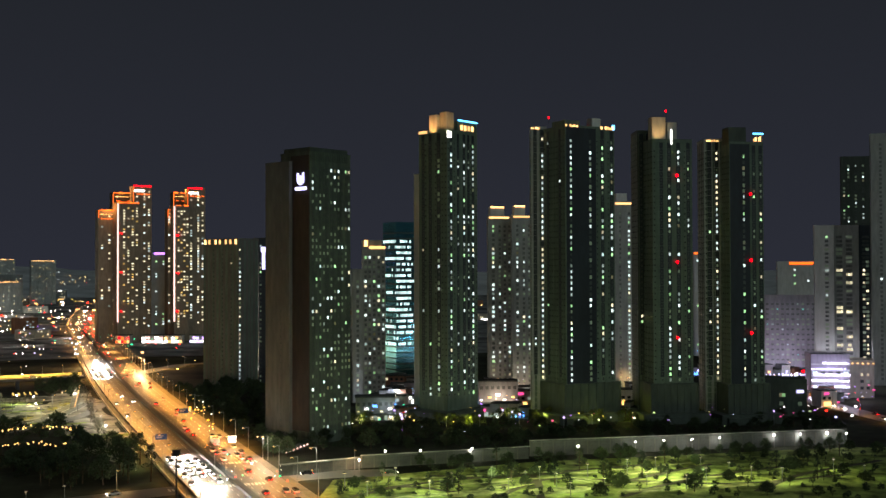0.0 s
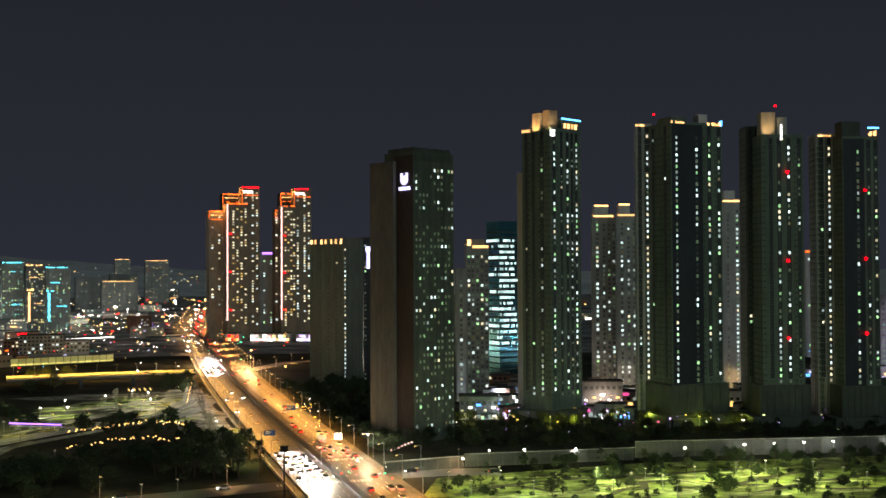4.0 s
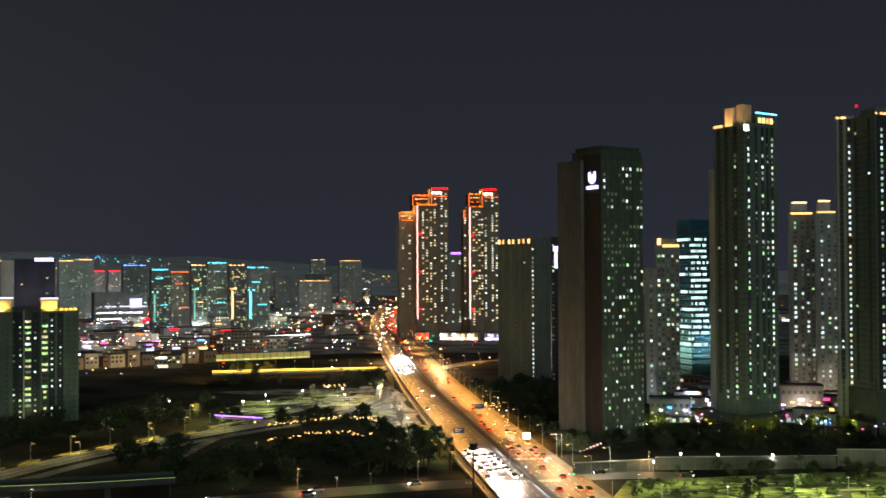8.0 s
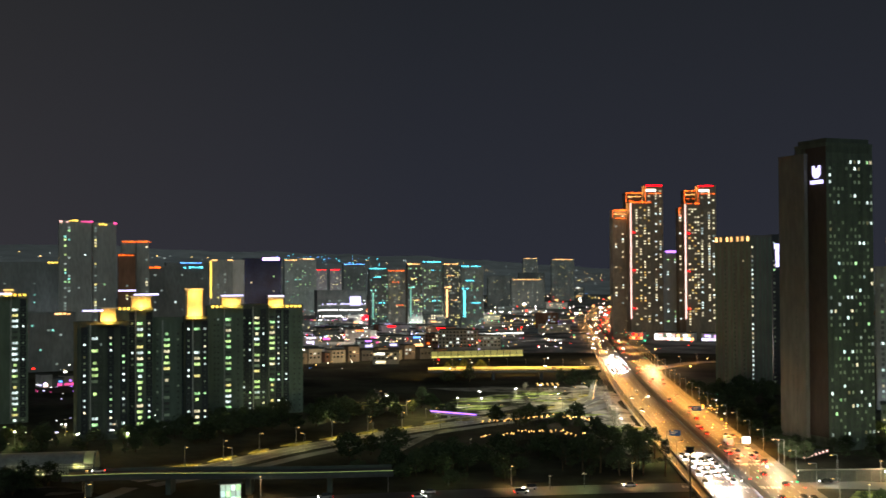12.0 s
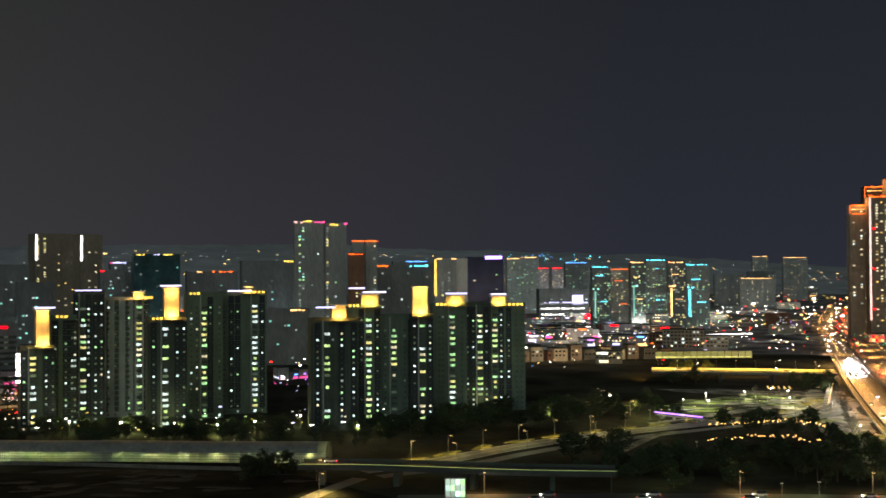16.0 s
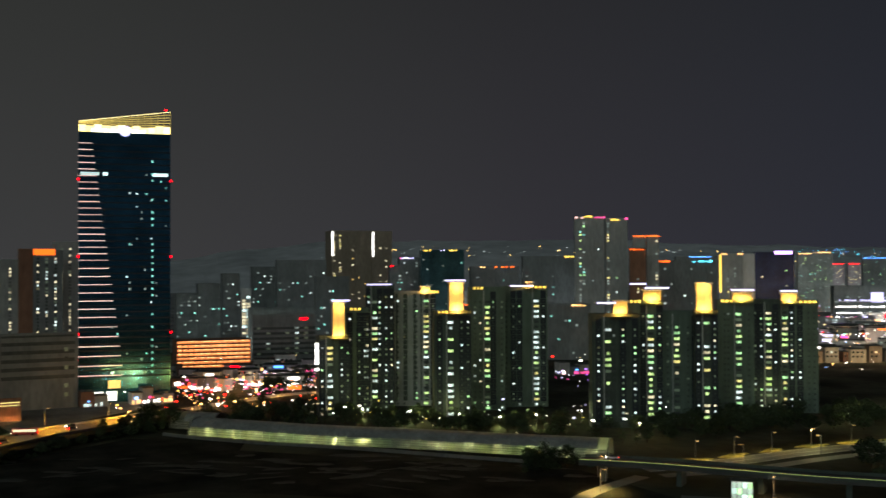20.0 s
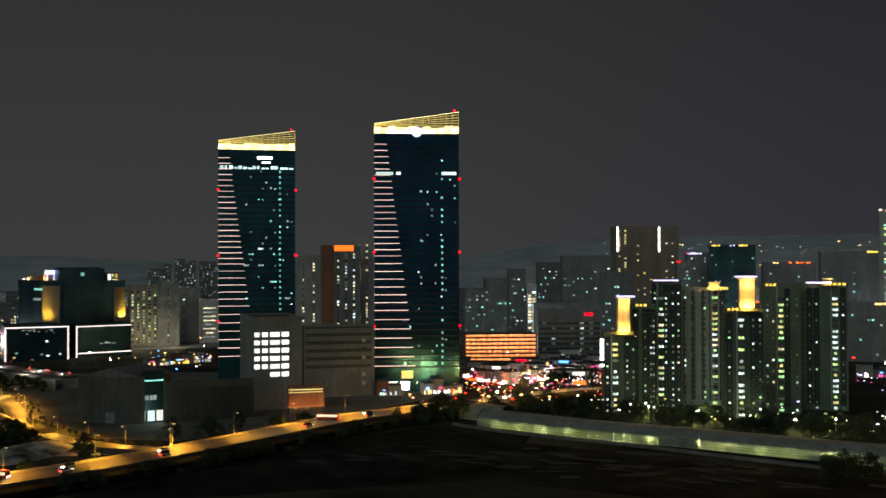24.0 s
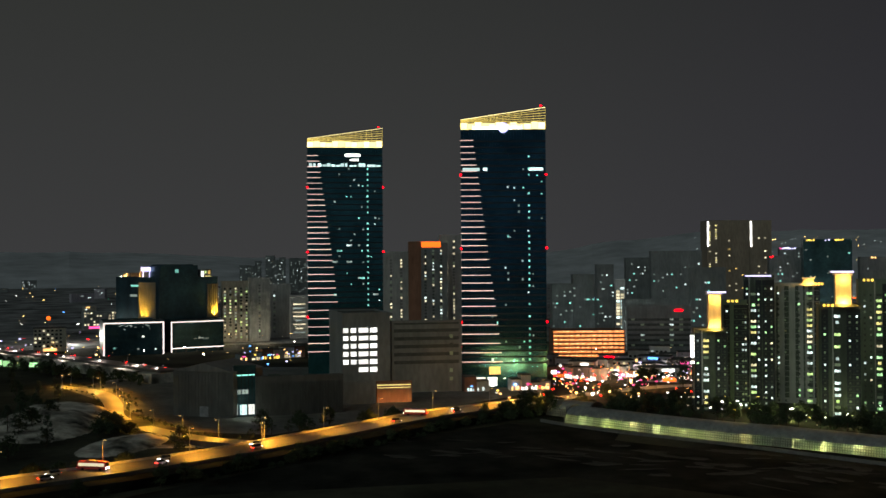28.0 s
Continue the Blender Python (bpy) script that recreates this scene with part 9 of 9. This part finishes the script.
for i, (u, wd, hg, wall) in enumerate(((0.02, 9, 9.0, "paint_tan"), (0.22, 11, 12.0, "paint_beige"), (0.44, 7, 8.0, "paint_rust"), (0.58, 12, 10.5, "paint_beige"), (0.82, 10, 13.0, "paint_tan"), (1.04, 11, 9.0, "paint_stone"), (1.28, 9, 11.0, "paint_tan"), (1.48, 12, 8.5, "paint_beige"), (1.72, 10, 12.0, "paint_tan"), (1.98, 12, 9.5, "paint_stone"), (2.24, 10, 8.0, "paint_rust"))):
    q = a + (c - a) * u + Vector((-1.5, 2.0, 0)) * (i % 3)
    low_building(q, yaw_, wd, 12, hg, wall, rnd, None, "low row before the dark field", "low old shop house lit amber by street lamps")
for i in range(9):
    stand("short", a + (c - a) * (i + 0.5) / 4.5 + Vector((0, -16, 0)), 90, "lamps of the low building", 1700, (1.0, 0.66, 0.34), wide=True)
b = thing("upright_sign", "tall narrow sign of stacked white light panels", "sign", pose(-483.4, 282.8, 0, 0, 0, 60))
part("pole", solid([(-0.15, 0.0, 0, 0.15, 0.3, 38.8)]), "steel_dark", b)
for i in range(9):
    if i not in (1,):
        part("light_panel", solid([(-0.9, -0.3, 24.5 + 1.62 * i, 0.9, -0.005, 24.5 + 1.62 * i + 1.2)]), "led_white", b)
# tall mast and road signs
q = (-86.7, 352.7)
b = thing("mast", "tall dark floodlight mast beside the road", "mast", pose(*q, 0))
part("pole", prism(0.35, 0.22, 0, 19, 10), "steel_dark", b)
part("head", prism(1.2, 1.5, 18, 20, 12), "steel_dark", b)


def road_sign(q, yaw, label):
    b = thing("road_sign", label, "sign", pose(*q, 0, 0, 0, yaw), "road signs")
    part("pole", prism(0.16, 0.14, 0, 7, 8), "metal_grey", b)
    part("arm", solid([(0, -0.08, 6.4, 5.5, 0.08, 6.6)]), "metal_grey", b)
    o = part("plate", solid([(1.2, -0.16, 5.2, 6.0, -0.082, 7.6)]), "sign_blue", b, "blue direction plate")
    part("text_bar", solid([(1.6, -0.19, 6.6, 4.6, -0.164, 6.9), (1.6, -0.19, 5.9, 3.8, -0.164, 6.2)]), "line_paint", o)


def signal(q, yaw, lens="led_green"):
    b = thing("traffic_light", "traffic light on a long arm", "traffic light", pose(*q, 0, 0, 0, yaw), "traffic lights")
    part("pole", prism(0.15, 0.12, 0, 6.5, 8), "metal_grey", b)
    part("arm", solid([(0, -0.06, 6.2, 6.0, 0.06, 6.35)]), "metal_grey", b)
    o = part("housing", solid([(4.6, -0.2, 5.7, 6.2, -0.062, 6.2)]), "steel_dark", b)
    part("lens", solid([(4.7, -0.4, 5.75, 5.2, -0.21, 6.15)]), lens, o, "lit green lens" if lens == "led_green" else "lit red lens")


road_sign((-125.2, 467.7), 10, "blue road direction sign on a pole")
road_sign((-136.2, 553.6), 10, "blue road direction sign on a pole")
for q, yaw in (((-89.5, 425.1), 10), ((-78.9, 409.9), 10), ((-142.4, 622.1), 20), ((-249.9, 852.9), 10), ((-394.5, 1193.7), 10), ((-375.9, 1174.4), 10)):
    signal(q, yaw)
signal((-349.8, 1129.7), 10, "led_red")
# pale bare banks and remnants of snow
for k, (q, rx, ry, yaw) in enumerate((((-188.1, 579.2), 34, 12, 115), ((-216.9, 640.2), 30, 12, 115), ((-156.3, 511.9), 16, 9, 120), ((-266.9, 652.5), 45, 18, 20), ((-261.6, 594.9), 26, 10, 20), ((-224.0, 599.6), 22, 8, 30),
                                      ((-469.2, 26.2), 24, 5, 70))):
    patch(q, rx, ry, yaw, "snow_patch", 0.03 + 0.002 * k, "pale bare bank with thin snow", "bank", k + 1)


def mound(q, rx, ry, yaw, high, material, label, seed):
    """A low uneven hill of earth."""
    n, V, F = 26, [], []
    for i in range(n + 1):
        for j in range(n + 1):
            u, w = 2 * i / n - 1, 2 * j / n - 1
            r = math.hypot(u, w)
            z = high * max(0.0, 1 - r * r) ** 0.8 * (0.75 + 0.5 * noise.noise((u * 2.3, w * 2.3, seed))) + (0.35 * noise.noise((u * 9, w * 9, seed)) if r < 1 else -0.6)
            V.append((u * rx, w * ry, z))
    for i in range(n):
        for j in range(n):
            k = i * (n + 1) + j
            F.append((k, k + 1, k + n + 2, k + n + 1))
    me = bpy.data.meshes.new("bank")
    me.from_pydata(V, [], F)
    for poly in me.polygons:
        poly.use_smooth = True
    return plain("bank", me, material, label, "bank", pose(*q, 0, 0, 0, yaw), "structure")


mound((-560.0, -24.0), 66, 27, 174, 7.5, "bank_earth", "rough pale bank with thin snow below the side road", 3.7)
mound((-478.0, 8.0), 30, 15, 150, 3.5, "bank_earth", "rough pale bank with thin snow beside the amber road", 5.1)
for k in range(66):
    a = (-397.5, 196.8) if k % 2 else (-432.8, 129.2)
    c = (-301.6, 270.3) if k % 2 else (-337.9, 237.7)
    u = rnd.random()
    q = (a[0] * (1 - u) + c[0] * u + rnd.uniform(-26, 26), a[1] * (1 - u) + c[1] * u + rnd.uniform(-26, 26))
    patch(q, rnd.uniform(3, 11), rnd.uniform(0.7, 3.6), rnd.uniform(20, 95), "field_snow", 0.06 + 0.001 * k, "thin remnant of snow on the field", "snow patch", 30 + k)
# green-lit underpass and a red lamp beside the elevated road
q0 = (-861.6, -71.2)
b = thing("underpass_light", "wall panel below the elevated road, glowing for green light", "light panel", pose(*q0, 0, 0, 0, 60))
# panels glow in place of green light falling on the wall
for i, (x0_, x1_) in enumerate(((-14, -1), (0, 10), (11, 15), (22, 29))):
    part("panel", solid([(x0_, -0.2, 0.5, x1_, 0, 5.2 - 0.5 * i)]), "lit_green", b)
part("frame_post", solid([(x_, -0.3, 0, x_ + 0.5, 0.2, 6) for x_ in (-14.6, -0.8, 10.2, 15.2, 21.2, 29.2)]), "concrete", b)
q0 = (-1010.9, -46.2)
b = thing("signal_lamp", "bright orange-red lamp on a tall pole", "lamp", pose(*q0, 0))
part("pole", prism(0.2, 0.14, 0, 27, 8), "metal_grey", b)
part("lamp_globe", ball(2.0), "led_orange", b, "", pose(0, 0, 28))
# lit yard below the elevated road
for q, p_ in (((-278.0, 282.5), 22000), ((-266.6, 268.3), 18000), ((-286.0, 286.5), 1200)):
    stand("short", Vector((*q, 0)), 20, "lamps of the yard", p_, YEL, spread=2.3)
ribbon("road", [(-258.0, 246.0), (-266.0, 262.0), (-271.0, 278.0), (-276.5, 300.0)], 6.5, "asphalt_pale", 0.04, "short service road below the elevated road", "road")
q0 = (-229.5, 291.5)
b = thing("kiosk", "glazed stair house with bright greenish panes", "kiosk", pose(*q0, 0, 0, 0, 38))
part("wall", solid([(0, 0.2, 0, 7.0, 5, 6.6)]), "paint_light", b)
part("roof", solid([(-0.4, -0.3, 6.604, 7.4, 5.4, 6.9)]), "roof_felt", b)
for i in range(4):
    for z in (0.5, 2.5, 4.5):
        part("window", solid([(0.2 + 1.7 * i, 0.0, z, 1.7 + 1.7 * i, 0.196, z + 1.75)]), ("lit_dim", "lit_green", "lit_office", "lit_dim")[(i * 3 + int(z)) % 4], b)
for i in range(5):
    part("mullion", solid([(1.7 * i + 0.02, -0.06, 0, 1.7 * i + 0.18, 0.198, 6.6)]), "steel_dark", b)
lamp("kiosk_light", "POINT", (q0[0] + 6.5, q0[1] - 1.0, 5.0), 900, (0.9, 1.0, 0.75), None, 0.4)
